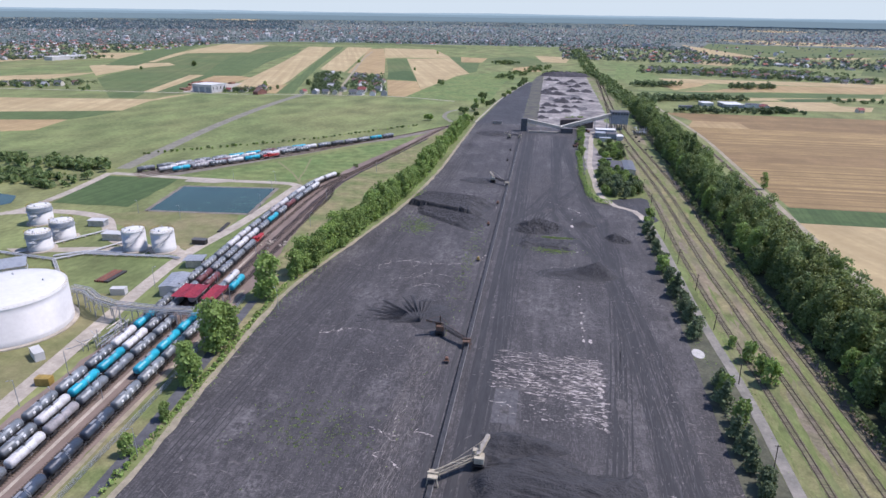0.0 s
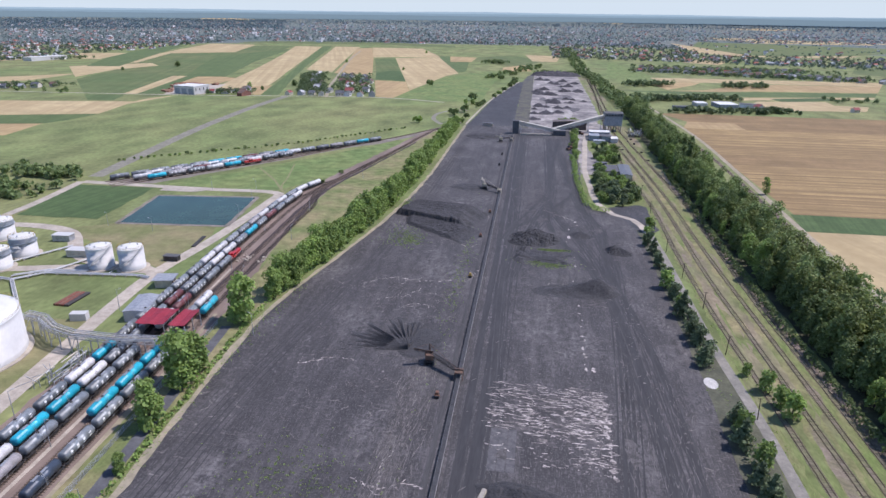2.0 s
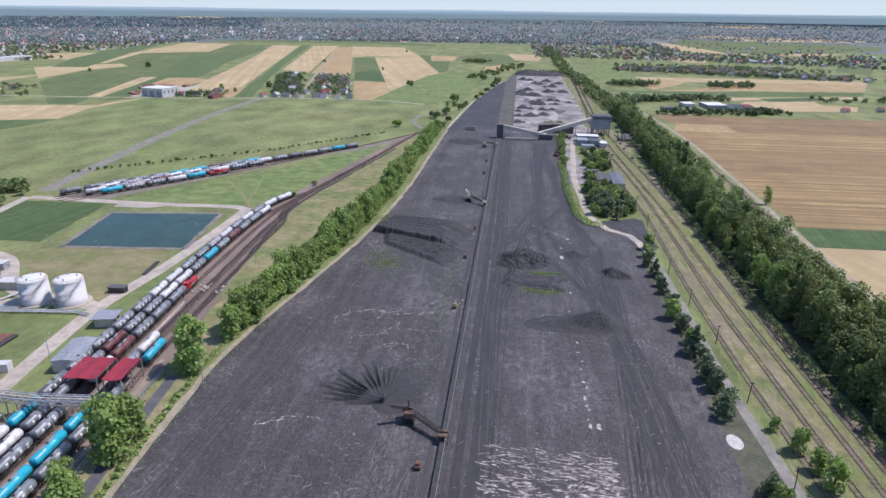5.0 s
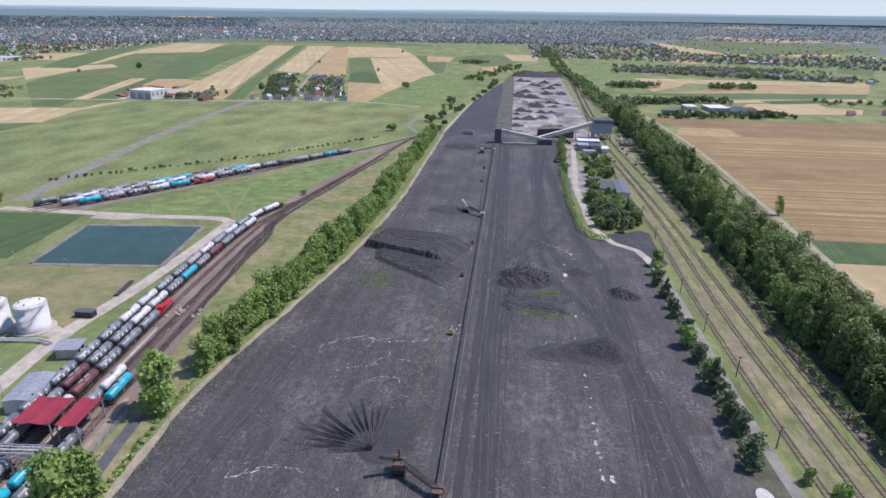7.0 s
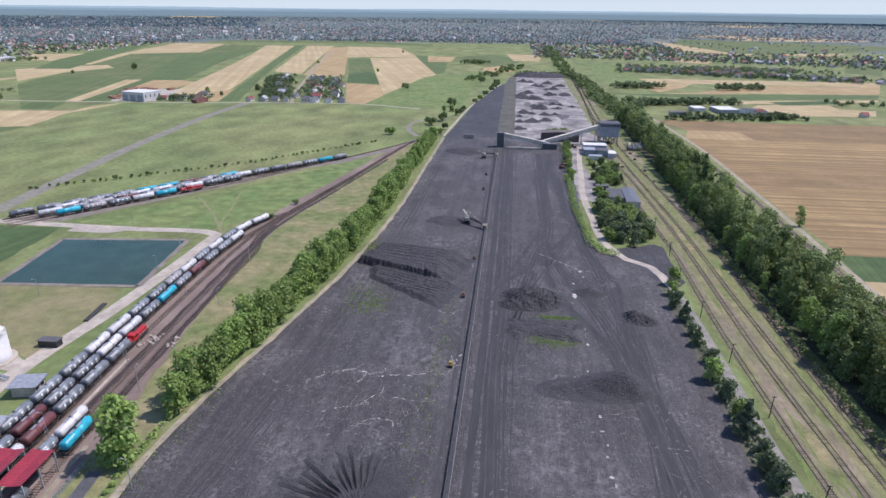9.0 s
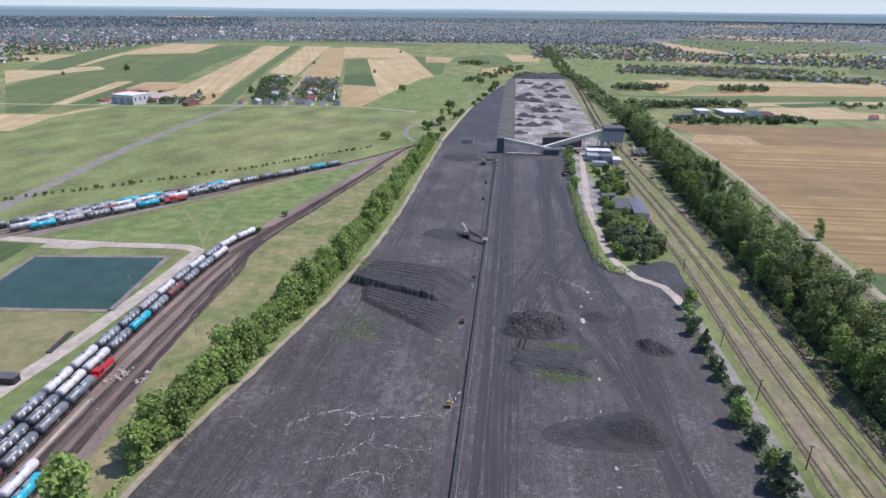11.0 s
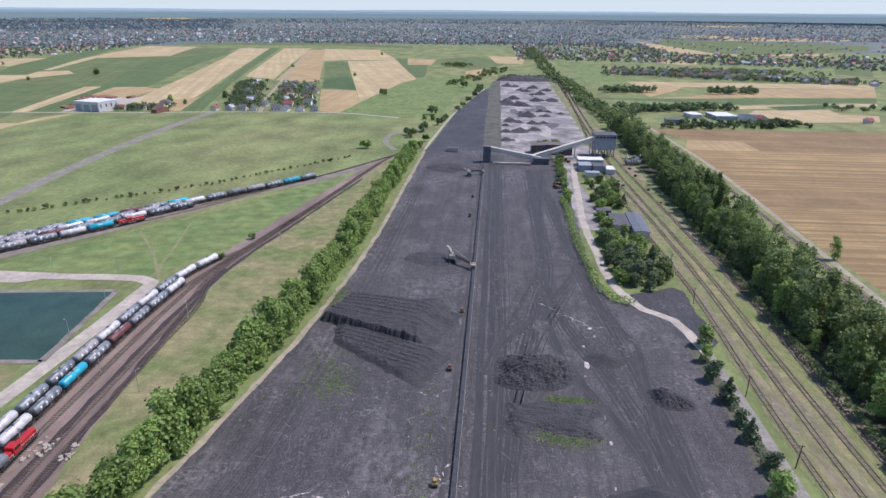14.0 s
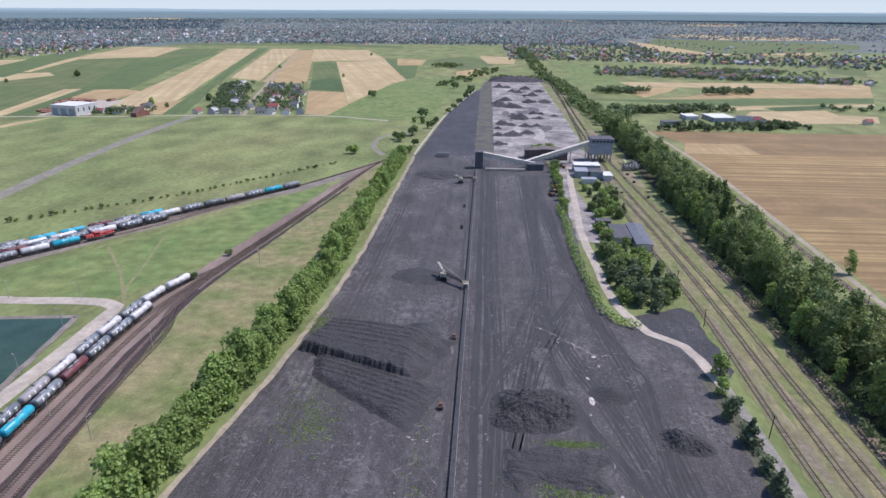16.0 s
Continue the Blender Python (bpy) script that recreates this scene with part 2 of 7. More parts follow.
GLASS = mat("dark_window_glass", (0.03, 0.035, 0.04), None, 1, 0.1, bump=0)
ROOF_DARK = mat("dark_roofing", (0.10, 0.10, 0.105), (0.07, 0.07, 0.075), 0.3, 0.85)
TANK_COLOURS = {
    "grey": mat("grey_tank_paint", (0.22, 0.24, 0.25), (0.13, 0.14, 0.145), 0.4, 0.45, 0.2, rnd=0.25),
    "dark": mat("dark_blue_tank_paint", (0.055, 0.075, 0.105), (0.04, 0.05, 0.07), 0.4, 0.45, 0.2, rnd=0.2),
    "blue": mat("turquoise_tank_paint", (0.015, 0.36, 0.46), (0.012, 0.28, 0.37), 0.4, 0.4, rnd=0.15),
    "white": mat("white_tank_paint", (0.62, 0.62, 0.61), (0.48, 0.46, 0.44), 0.4, 0.45, rnd=0.1),
    "pale": mat("pale_dusty_tank_paint", (0.36, 0.33, 0.325), (0.25, 0.235, 0.23), 0.4, 0.6, rnd=0.1),
    "maroon": mat("maroon_tank_paint", (0.17, 0.045, 0.045), (0.11, 0.04, 0.04), 0.4, 0.55, rnd=0.15),
}

# ---- building helpers ----
HOME = Vector((12, 100))      # the middle of the flight, seen from above


def far(x, y, z=0.0):
    """The land past 2.4 km, drawn together so that the horizon lies within 4.9 km; nearer land is left as it is."""
    v = Vector((x, y)) - HOME
    d = v.length
    if d <= 2400:
        return Vector((x, y, z)), 1.0
    r = 2400 + 2500 * (1 - math.exp(-(d - 2400) / 2500))
    k = r / d
    p = HOME + v * k
    return Vector((p.x, p.y, 112.5 * (1 - k) + z * k)), k


def mesh_of(name, verts, faces, material):
    me = bpy.data.meshes.new(name)
    me.from_pydata([tuple(v) for v in verts], [], faces)
    me.materials.append(material)
    return me


def part(name, bm, material, parent=None, label=""):
    """Links a bmesh, or a finished mesh, as one object under a thing."""
    if isinstance(bm, bmesh.types.BMesh):
        me = bpy.data.meshes.new(name)
        bm.to_mesh(me)
        bm.free()
        me.materials.append(material)
    else:
        me = bm
    ob = new(name, me)
    if parent is not None:
        ob.parent = parent
    if label:
        ob["label"] = label
    return ob


def thing(name, label, category, group="", m=None, kind=""):
    ob = tagged(new(name), label, category, group, kind)
    if m is not None:
        ob.matrix_basis = m
    return ob


def box(bm, x, y, z, sx, sy, sz, turn=0.0, tilt=0.0, bevel=0.0):
    """A box that stands with its foot at z."""
    m = Matrix.Translation((x, y, z + sz / 2)) @ Matrix.Rotation(turn, 4, "Z") @ Matrix.Rotation(tilt, 4, "X") @ Matrix.Diagonal((sx, sy, sz, 1))
    made = bmesh.ops.create_cube(bm, size=1, matrix=m)
    if bevel:
        edges = list({e for v in made["verts"] for e in v.link_edges})
        bmesh.ops.bevel(bm, geom=edges, offset=bevel, segments=1, affect="EDGES")
    return bm


def beam(bm, a, b, w, h=None):
    """A straight bar between two points."""
    a, b = Vector(a), Vector(b)
    q = (b - a).to_track_quat("Y", "Z").to_matrix().to_4x4()
    bmesh.ops.create_cube(bm, size=1, matrix=Matrix.Translation((a + b) / 2) @ q @ Matrix.Diagonal((w, (b - a).length, h or w, 1)))
    return bm


def tube(bm, a, b, r1, r2=None, seg=8):
    a, b = Vector(a), Vector(b)
    q = (b - a).to_track_quat("Z", "Y").to_matrix().to_4x4()
    bmesh.ops.create_cone(bm, cap_ends=True, segments=seg, radius1=r1, radius2=r1 if r2 is None else r2, depth=(b - a).length,
                          matrix=Matrix.Translation((a + b) / 2) @ q)
    return bm


def lathe(profile, seg=48):
    """A body of revolution about z from (radius, height) pairs."""
    bm = bmesh.new()
    rings = []
    for r, z in profile:
        if r < 1e-4:
            rings.append([bm.verts.new((0, 0, z))] * seg)
        else:
            rings.append([bm.verts.new((r * math.cos(2 * math.pi * i / seg), r * math.sin(2 * math.pi * i / seg), z)) for i in range(seg)])
    for a, b in zip(rings, rings[1:]):
        for i in range(seg):
            q = list(dict.fromkeys((a[i], a[(i + 1) % seg], b[(i + 1) % seg], b[i])))
            if len(q) > 2:
                bm.faces.new(q)
    return bm


def smooth(ob):
    for p in ob.data.polygons:
        p.use_smooth = True
    return ob


def spline(pts, step=6.0):
    """A smooth line through the points."""
    p = [Vector(v) for v in pts]
    p = [2 * p[0] - p[1], *p, 2 * p[-1] - p[-2]]
    out = []
    for a, b, c, d in zip(p, p[1:], p[2:], p[3:]):
        n = max(2, int((c - b).length / step))
        for i in range(n):
            t = i / n
            out.append(0.5 * (2 * b + (c - a) * t + (2 * a - 5 * b + 4 * c - d) * t * t + (3 * b - a - 3 * c + d) * t ** 3))
    return [*out, p[-2]]


def sides(line, offset):
    out = []
    for i, p in enumerate(line):
        d = line[min(i + 1, len(line) - 1)] - line[max(i - 1, 0)]
        d.normalize()
        out.append(Vector((p.x + d.y * offset, p.y - d.x * offset)))
    return out


def ribbon(line, width, z, rough=0.0, seed=0):
    """A flat strip along a line; rough: how far its borders wander."""
    rng = random.Random(seed)
    a, b = sides(line, -width / 2), sides(line, width / 2)
    bm = bmesh.new()
    va = [bm.verts.new((p.x + rng.uniform(-rough, rough), p.y, z)) for p in a]
    vb = [bm.verts.new((p.x + rng.uniform(-rough, rough), p.y, z)) for p in b]
    for i in range(len(va) - 1):
        bm.faces.new((va[i], vb[i], vb[i + 1], va[i + 1]))
    return bm


def area(pts, z, rough=0.0, step=8.0, seed=0):
    """A flat patch of ground inside a ring of corners, its border wandering a little."""
    rng = random.Random(seed)
    ring = []
    for a, b in zip(pts, [*pts[1:], pts[0]]):
        a, b = Vector(a), Vector(b)
        n = max(1, int((b - a).length / step)) if rough else 1
        for i in range(n):
            p = a.lerp(b, i / n)
            j = rough if i else 0
            ring.append(far(p.x + rng.uniform(-j, j), p.y + rng.uniform(-j, j), z)[0])
    bm = bmesh.new()
    f = bm.faces.new([bm.verts.new(p) for p in ring])
    f.normal_update()
    if f.normal.z < 0:
        f.normal_flip()
        f.normal_update()
    bmesh.ops.triangulate(bm, faces=[f])
    bm.normal_update()
    for f in bm.faces:
        if f.normal.z < 0:
            f.normal_flip()
    return bm


def ground_piece(name, bm, material, label, category="ground"):
    return tagged(part(name, bm, material), label, category, kind="structure")


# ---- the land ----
# Bluish green: the haze over the far land is put into its colour.
FAR_LAND = mat("haze_tinted_land", (0.105, 0.14, 0.13), (0.155, 0.165, 0.14), 0.004, 0.95, fine=12, bump=0)


def ring_sheet(reach):
    bm, rings = bmesh.new(), []
    for d in reach:
        at = [far(HOME.x + d * math.sin(2 * math.pi * i / 144), HOME.y + d * math.cos(2 * math.pi * i / 144))[0] for i in range(144)]
        rings.append([bm.verts.new(p) for p in at])
    for a, b in zip(rings, rings[1:]):
        for i in range(144):
            bm.faces.new((a[i], b[i], b[(i + 1) % 144], a[(i + 1) % 144]))
    bmesh.ops.remove_doubles(bm, verts=bm.verts[:], dist=0.01)
    bmesh.ops.recalc_face_normals(bm, faces=bm.faces[:])
    return bm


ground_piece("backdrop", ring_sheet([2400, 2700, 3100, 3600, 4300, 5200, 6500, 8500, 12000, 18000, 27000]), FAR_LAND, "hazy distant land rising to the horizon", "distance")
bm = ring_sheet([0, 60, 150, 300, 500, 800, 1100, 1500, 1900, 2400])
ground = ground_piece("ground", bm, GRASS, "wide green and dry summer meadow reaching the horizon")

STUBBLE = field_mat("wheat_stubble", (0.42, 0.31, 0.152), (0.35, 0.255, 0.125), 0, 5.0, 0.012, 0.6, (0.27, 0.185, 0.10))
STUBBLE_X = field_mat("wheat_stubble_across", (0.375, 0.265, 0.118), (0.285, 0.198, 0.09), 90, 3.2, 0.012, 0.9, (0.18, 0.118, 0.06))
STUBBLE_PALE = field_mat("pale_straw", (0.47, 0.372, 0.205), (0.395, 0.305, 0.162), -18, 8.0, 0.01, 0.6, (0.31, 0.232, 0.12))
PLOUGHED = field_mat("bare_brown_soil", (0.265, 0.178, 0.086), (0.215, 0.145, 0.071), 90, 6.0, 0.01, 0.4)
CROP = field_mat("green_crop", (0.092, 0.135, 0.048), (0.115, 0.155, 0.056), -18, 4.0, 0.02, 0.4)
CROP_MID = field_mat("mixed_green_meadow", (0.105, 0.145, 0.052), (0.14, 0.16, 0.062), -18, 9.0, 0.008, 0.35)
CORN = field_mat("dark_green_crop", (0.066, 0.108, 0.038), (0.08, 0.122, 0.044), 10, 2.0, 0.03, 0.4)


LAYER = [0.02]


def field(label, material, *pts):
    """A flat field; each lies a little above the one before."""
    LAYER[0] += 0.0015 if len(pts) < 5 else 0.002
    return ground_piece("field", area(pts, LAYER[0]), material, label, "field")


# to the east, past the tree belt
field("harvested wheat field with rows of straw", STUBBLE_X, (178, 425), (420, 425), (760, 430), (760, 560), (178, 560))
field("brown harvested field", PLOUGHED, (178, 560), (760, 560), (760, 610), (178, 600))
field("harvested wheat field with rows of straw", STUBBLE_X, (178, 600), (760, 610), (780, 745), (176, 730))
field("brown bare field", PLOUGHED, (240, 731), (780, 745), (780, 835), (169, 836), (190, 775), (240, 775))
field("pale wheat stubble", STUBBLE, (176, 730), (240, 731), (240, 775), (190, 775))
field("strip of green crop", CORN, (172, 392), (760, 396), (760, 425), (176, 425))
field("pale harvested field", STUBBLE_PALE, (172, 60), (700, 60), (760, 396), (172, 392))
# the patchwork beyond
field("wide mixed green meadow", CROP_MID, (-603, 845), (-553, 858), (-624, 1106), (-522, 1093), (-640, 1500), (-796, 2138), (-912, 2106), (-881, 1757), (-968, 1670), (-872, 1329), (-785, 1310), (-796, 1194), (-743, 1014))
field("strip of dark green crop", CROP, (-555, 787), (-523, 792), (-544, 850), (-599, 840))
field("long strip of dark green crop", CROP, (-599, 1111), (-526, 1100), (-620, 1422), (-737, 1970), (-771, 1784), (-784, 1577), (-682, 1306))

field("narrow pale straw strip", STUBBLE_PALE, (-553, 858), (-534, 861), (-599, 1111), (-624, 1106))
field("strip of green crop", CROP, (-534, 861), (-504, 866), (-552, 1000), (-526, 1092), (-599, 1111))
field("pale straw field behind the works", STUBBLE, (-552, 1000), (-487, 1005), (-497, 1097), (-534, 1115), (-577, 1107))
field("pale harvested straw field", STUBBLE_PALE, (-770, 1047), (-796, 1194), (-770, 1300), (-817, 1353), (-884, 1313), (-925, 1233))
field("pale harvested straw field", STUBBLE_PALE, (-891, 1351), (-857, 1358), (-961, 1672), (-826, 1770), (-940, 2166), (-1115, 2189), (-1033, 1840), (-982, 1646))
field("field of young green crop", CROP, (-899, 1249), (-835, 1262), (-982, 1646), (-1129, 2046), (-1174, 1971), (-1097, 1704), (-1026, 1504))
field("pale harvested straw field", STUBBLE_PALE, (-1063, 1430), (-997, 1429), (-1071, 1646), (-1196, 1595))
field("long pale harvested field", STUBBLE_PALE, (-468, 964), (-385, 901), (-387, 932), (-412, 1053), (-475, 1290), (-541, 1546), (-692, 2133), (-787, 2140), (-659, 1702), (-559, 1331))
field("pale harvested straw field", STUBBLE, (-380, 892), (-364, 889), (-396, 1008), (-422, 984))
field("narrow strip of green crop", CROP, (-364, 889), (-339, 894), (-403, 1115), (-482, 1410), (-669, 2172), (-700, 2164), (-529, 1516), (-438, 1177), (-393, 1002))
field("pale harvested straw field", STUBBLE_PALE, (-444, 1296), (-377, 1256), (-483, 1744), (-571, 2166), (-650, 2144))
field("pale harvested straw field", STUBBLE, (-367, 1238), (-288, 1224), (-402, 1683), (-517, 2116), (-557, 2075), (-456, 1652))
field("pale harvested straw field", STUBBLE_PALE, (-403, 1683), (-346, 1715), (-227, 1723), (-350, 2130), (-523, 2146))
field("square block of green crop", CROP_MID, (-390, 1649), (-339, 1660), (-250, 1302), (-268, 1320), (-290, 1263))
field("dark green crop block", CORN, (-290, 1263), (-268, 1320), (-250, 1302), (-202, 1120), (-261, 1141))
field("square of ripe straw stubble", STUBBLE, (-203, 911), (-258, 1126), (-201, 1113), (-169, 986), (-176, 897))
field("striped harvested straw field", STUBBLE_PALE, (-170, 992), (-343, 1678), (-227, 1723), (-132, 1294), (-149, 1232))
field("bright green unmown grass meadow", GRASS_LUSH, (-175, 892), (-148, 1223), (-71, 1371), (-27, 1357), (-51, 1140), (-53, 903), (-64, 879))
field("wedge of dark green crop", CROP, (-246, 1779), (-215, 1786), (-144, 1601), (-122, 1338), (-134, 1304), (-182, 1501))
field("bare brown soil strip", STUBBLE, (-188, 1591), (-138, 1602), (-140, 1763), (-215, 1786))
field("patch of mixed green crop", CROP_MID, (-135, 1636), (-86, 1597), (-20, 1480), (42, 1710), (-60, 1887), (-140, 1763))
field("pale harvested straw field", STUBBLE, (-50, 1375), (10, 1376), (-9, 1538), (-54, 1460))
field("pale harvested straw field", STUBBLE_PALE, (8, 1668), (67, 1664), (82, 1877), (-16, 1921))
field("bright green unmown grass meadow", GRASS_LUSH, (146, 1260), (241, 1297), (234, 1493), (193, 1675))
field("small harvested straw field", STUBBLE, (210, 1229), (310, 1231), (284, 1179), (228, 1099), (212, 1189))
field("long strip of pale stubble", STUBBLE_PALE, (233, 1305), (647, 1310), (609, 1238), (239, 1234))
field("long strip of pale stubble", STUBBLE, (225, 1085), (287, 1109), (387, 1221), (609, 1238), (553, 1130), (358, 1108), (296, 1085))
field("narrow strip of green crop", CROP, (143, 1071), (353, 1095), (549, 1123), (525, 1077), (317, 1030), (166, 1062))
field("long strip of pale stubble", STUBBLE_PALE, (313, 1019), (519, 1064), (506, 1041), (302, 986))
field("narrow strip of green crop", CORN, (355, 1015), (446, 1047), (448, 1020), (362, 981))
field("pale wheat stubble field", STUBBLE_PALE, (297, 929), (328, 980), (423, 996), (419, 958), (459, 951), (436, 906), (326, 889))
field("mixed green pasture meadow", CROP_MID, (673, 1496), (720, 1449), (828, 1657), (795, 1756))
field("small plot of pale straw", STUBBLE_PALE, (380, 1750), (454, 1683), (518, 1817), (432, 1855))
field("small plot of green crop", CROP, (537, 1750), (650, 1709), (714, 1806), (590, 1871))
field("pale harvested field near town", STUBBLE_PALE, (578, 2952), (650, 2106), (1000, 2191), (915, 2074), (600, 2046), (522, 2236))
field("green pasture near the town", CROP_MID, (523, 2393), (717, 2074), (1189, 2347), (1392, 2736), (1018, 2983), (729, 3108))
field("pale harvested field near town", STUBBLE_PALE, (879, 3620), (955, 3067), (1552, 3042), (1647, 3223), (1232, 3520), (979, 3903))
field("pale harvested field near town", STUBBLE_PALE, (1632, 6101), (1788, 5434), (2402, 6268), (2247, 7145))
field("pale harvested field near town", STUBBLE_PALE, (-37, 12401), (578, 9741), (1006, 8069), (1284, 10302), (672, 15824))
field("pale harvested field near town", STUBBLE_PALE, (-4506, 7787), (-3405, 7577), (-4019, 9099), (-5576, 10434))
field("green meadow strip", CROP_MID, (-1063, 2281), (-547, 2351), (-255, 2218), (-273, 2352), (-596, 2547), (-1080, 2446))
field("narrow worn asphalt airstrip", ASPHALT_OLD, (-1026, 2332), (-561, 2406), (-423, 2426), (-430, 2465), (-576, 2464), (-1015, 2399))
field("pale harvested straw field", STUBBLE_PALE, (-721, 749), (-603, 769), (-491, 788), (-491, 825), (-472, 857), (-485, 766), (-468, 688), (-615, 641))
field("strip of dark green crop", CROP, (-615, 641), (-468, 688), (-471, 643), (-481, 617), (-573, 598))
field("pale brown harvested strip", STUBBLE, (-570, 595), (-481, 617), (-467, 553), (-510, 533))
field("pale harvested straw field", STUBBLE_PALE, (-930, 870), (-802, 979), (-806, 1112), (-850, 1050), (-960, 960))
field("pale harvested straw field", STUBBLE_PALE, (-1161, 1260), (-1142, 1424), (-1258, 1470), (-1398, 1409))
# round the sidings
ground_piece("meadow", area([(-150, 416), (-135, 440), (-122, 455), (-100, 545), (-88, 600), (-105, 600), (-150, 530), (-190, 470), (-226, 420)], 0.05, 1.5), GRASS_LUSH, "lush green meadow with worn footpaths", "meadow")
ground_piece("verge", area([(-98, 250), (-88, 260), (-76, 380), (-68, 470), (-64, 600), (-66, 690), (-78, 672), (-97, 545), (-112, 440), (-110, 340), (-103, 300)], 0.057, 1.5), GRASS_DRY, "dry grass verge between sidings and trees", "grass")
ground_piece("verge", area([(-91, 60), (-78, 60), (-80, 160), (-84, 230), (-80, 300), (-90, 262), (-96, 240), (-93, 180)], 0.044, 0.8), GRASS_DRY, "dry weedy grass verge beside the sidings", "grass")
ground_piece("lawn", area([(-300, 230), (-145, 230), (-135, 205), (-128, 140), (-125, 60), (-320, 60)], 0.05), TURF, "mown dry lawn round the storage tanks", "lawn")
ground_piece("lawn", area([(-232, 325), (-148, 283), (-146, 330), (-150, 342), (-208, 338)], 0.06, 1.0), TURF, "mown lawn beside the pond", "lawn")
ground_piece("crop_plot", area([(-284, 409), (-229, 410), (-222, 343), (-272, 342)], 0.10, 1.0), CORN, "square plot of dark green crop by the pond", "field")

sky_ring = bmesh.new()
low, high = [], []
for i in range(144):
    a = 2 * math.pi * i / 144
    low.append(sky_ring.verts.new((HOME.x + 4885 * math.sin(a), HOME.y + 4885 * math.cos(a), 40)))
    high.append(sky_ring.verts.new((HOME.x + 4885 * math.sin(a), HOME.y + 4885 * math.cos(a), 640)))
for i in range(144):
    sky_ring.faces.new((low[i], low[(i + 1) % 144], high[(i + 1) % 144], high[i]))
haze = bpy.data.materials.new("pale_sky")
haze.use_nodes = True
hb = haze.node_tree.nodes["Principled BSDF"]
hb.inputs["Base Color"].default_value = (0, 0, 0, 1)
hb.inputs["Emission Color"].default_value, hb.inputs["Emission Strength"].default_value = (0.77, 0.92, 0.96, 1), 0.62
ground_piece("backdrop", sky_ring, haze, "pale hazy summer sky above the horizon", "sky")


def haze_hills(label, reach, top, rise, colour, seed):
    """A far wooded skyline, kilometres away; its haze is painted as a flat glow."""
    m = mat("haze_hills_" + str(seed), (0.02, 0.03, 0.03), None, 0.004, 0.95, bump=0)
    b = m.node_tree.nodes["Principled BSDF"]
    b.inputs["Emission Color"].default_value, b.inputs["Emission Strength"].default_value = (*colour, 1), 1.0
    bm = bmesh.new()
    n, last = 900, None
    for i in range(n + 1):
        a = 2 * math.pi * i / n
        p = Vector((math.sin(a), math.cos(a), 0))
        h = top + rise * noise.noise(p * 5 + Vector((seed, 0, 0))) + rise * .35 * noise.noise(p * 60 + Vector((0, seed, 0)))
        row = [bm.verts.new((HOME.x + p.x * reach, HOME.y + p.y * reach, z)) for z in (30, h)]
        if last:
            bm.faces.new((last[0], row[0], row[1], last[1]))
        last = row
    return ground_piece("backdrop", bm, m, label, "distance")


haze_hills("pale blue wooded hills on the horizon, haze as glow", 4850, 114, 7, (0.27, 0.38, 0.45), 1)
haze_hills("blue-grey woods below the horizon, haze as glow", 4790, 103, 5, (0.195, 0.285, 0.345), 2)
haze_hills("dark blue-green woods before the horizon, haze as glow", 4740, 90, 6, (0.15, 0.22, 0.26), 3)

ground_piece("verge", area([(77.5, 60), (89.5, 60), (89.2, 206), (86.5, 255), (85.6, 335), (84, 372), (79.5, 384), (80, 340), (79.3, 235), (77.7, 160)], 0.065, 0.4, 5), mat("dusty_verge", (0.115, 0.115, 0.075), (0.075, 0.078, 0.055), 0.2, 0.95, bump=0.4), "dusty verge with sparse grass under the pines", "verge")

# ---- roads ----
PATH_DRY = mat("worn_grass_path", (0.235, 0.215, 0.115), (0.165, 0.175, 0.075), 0.25, 0.95, fine=12)


def road(name, label, material, width, z, pts, rough=0.0):
    return ground_piece(name, ribbon(spline(pts, 5), width, z, rough, len(pts)), material, label, "road")


road("road", "pale concrete service road past the tanks and pond", CONCRETE, 6.5, 0.12, [(-120, 60), (-131, 150), (-138, 203), (-143, 240), (-146, 279), (-142, 325), (-141, 395), (-147, 414), (-196, 413.5), (-285, 416)])
road("road", "pale concrete road north of the plot", CONCRETE, 6, 0.13, [(-286, 416), (-278, 353), (-284, 316), (-330, 300)])
road("road", "pale concrete yard road between the tanks", CONCRETE, 7, 0.125, [(-146, 279), (-170, 282), (-195, 292), (-222, 321), (-256, 327), (-284, 318)])
ground_piece("hardstand", area([(-222, 417), (-190, 417), (-193, 409), (-200, 405), (-222, 405)], 0.135), CONCRETE, "pale concrete hardstand at the pond", "pavement")
ground_piece("hardstand", area([(-236, 268), (-228, 264), (-150, 283), (-158, 288)], 0.13), CONCRETE, "pale concrete apron beside the tanks", "pavement")
road("road", "wide worn asphalt road across the meadow", ASPHALT_OLD, 11, 0.10, [(-286, 430), (-296, 500), (-309, 590), (-318, 680), (-324, 780), (-324, 890)])
road("road", "narrow village road along the houses", CONCRETE, 4, 0.12, [(-800, 840), (-534, 858), (-410, 870), (-320, 888), (-187, 899), (-100, 872)])
road("road", "sandy lane through the houses", SANDY, 5, 0.14, [(-268, 890), (-302, 1010), (-347, 1200), (-440, 1600), (-510, 1950)])
road("road", "dark asphalt lane beside the trees", ASPHALT, 3.6, 0.11, [(-79, 60), (-81, 125), (-84, 165), (-89, 215), (-91, 235)])
road("road", "pale grey lane beside the overgrown tracks", mat("pale_grey_lane", (0.27, 0.25, 0.215), (0.19, 0.18, 0.155), 0.15, 0.95, fine=15), 3.4, 0.12, [(91, 60), (91, 165), (90.5, 206), (88, 255), (87, 335), (85.5, 372)])
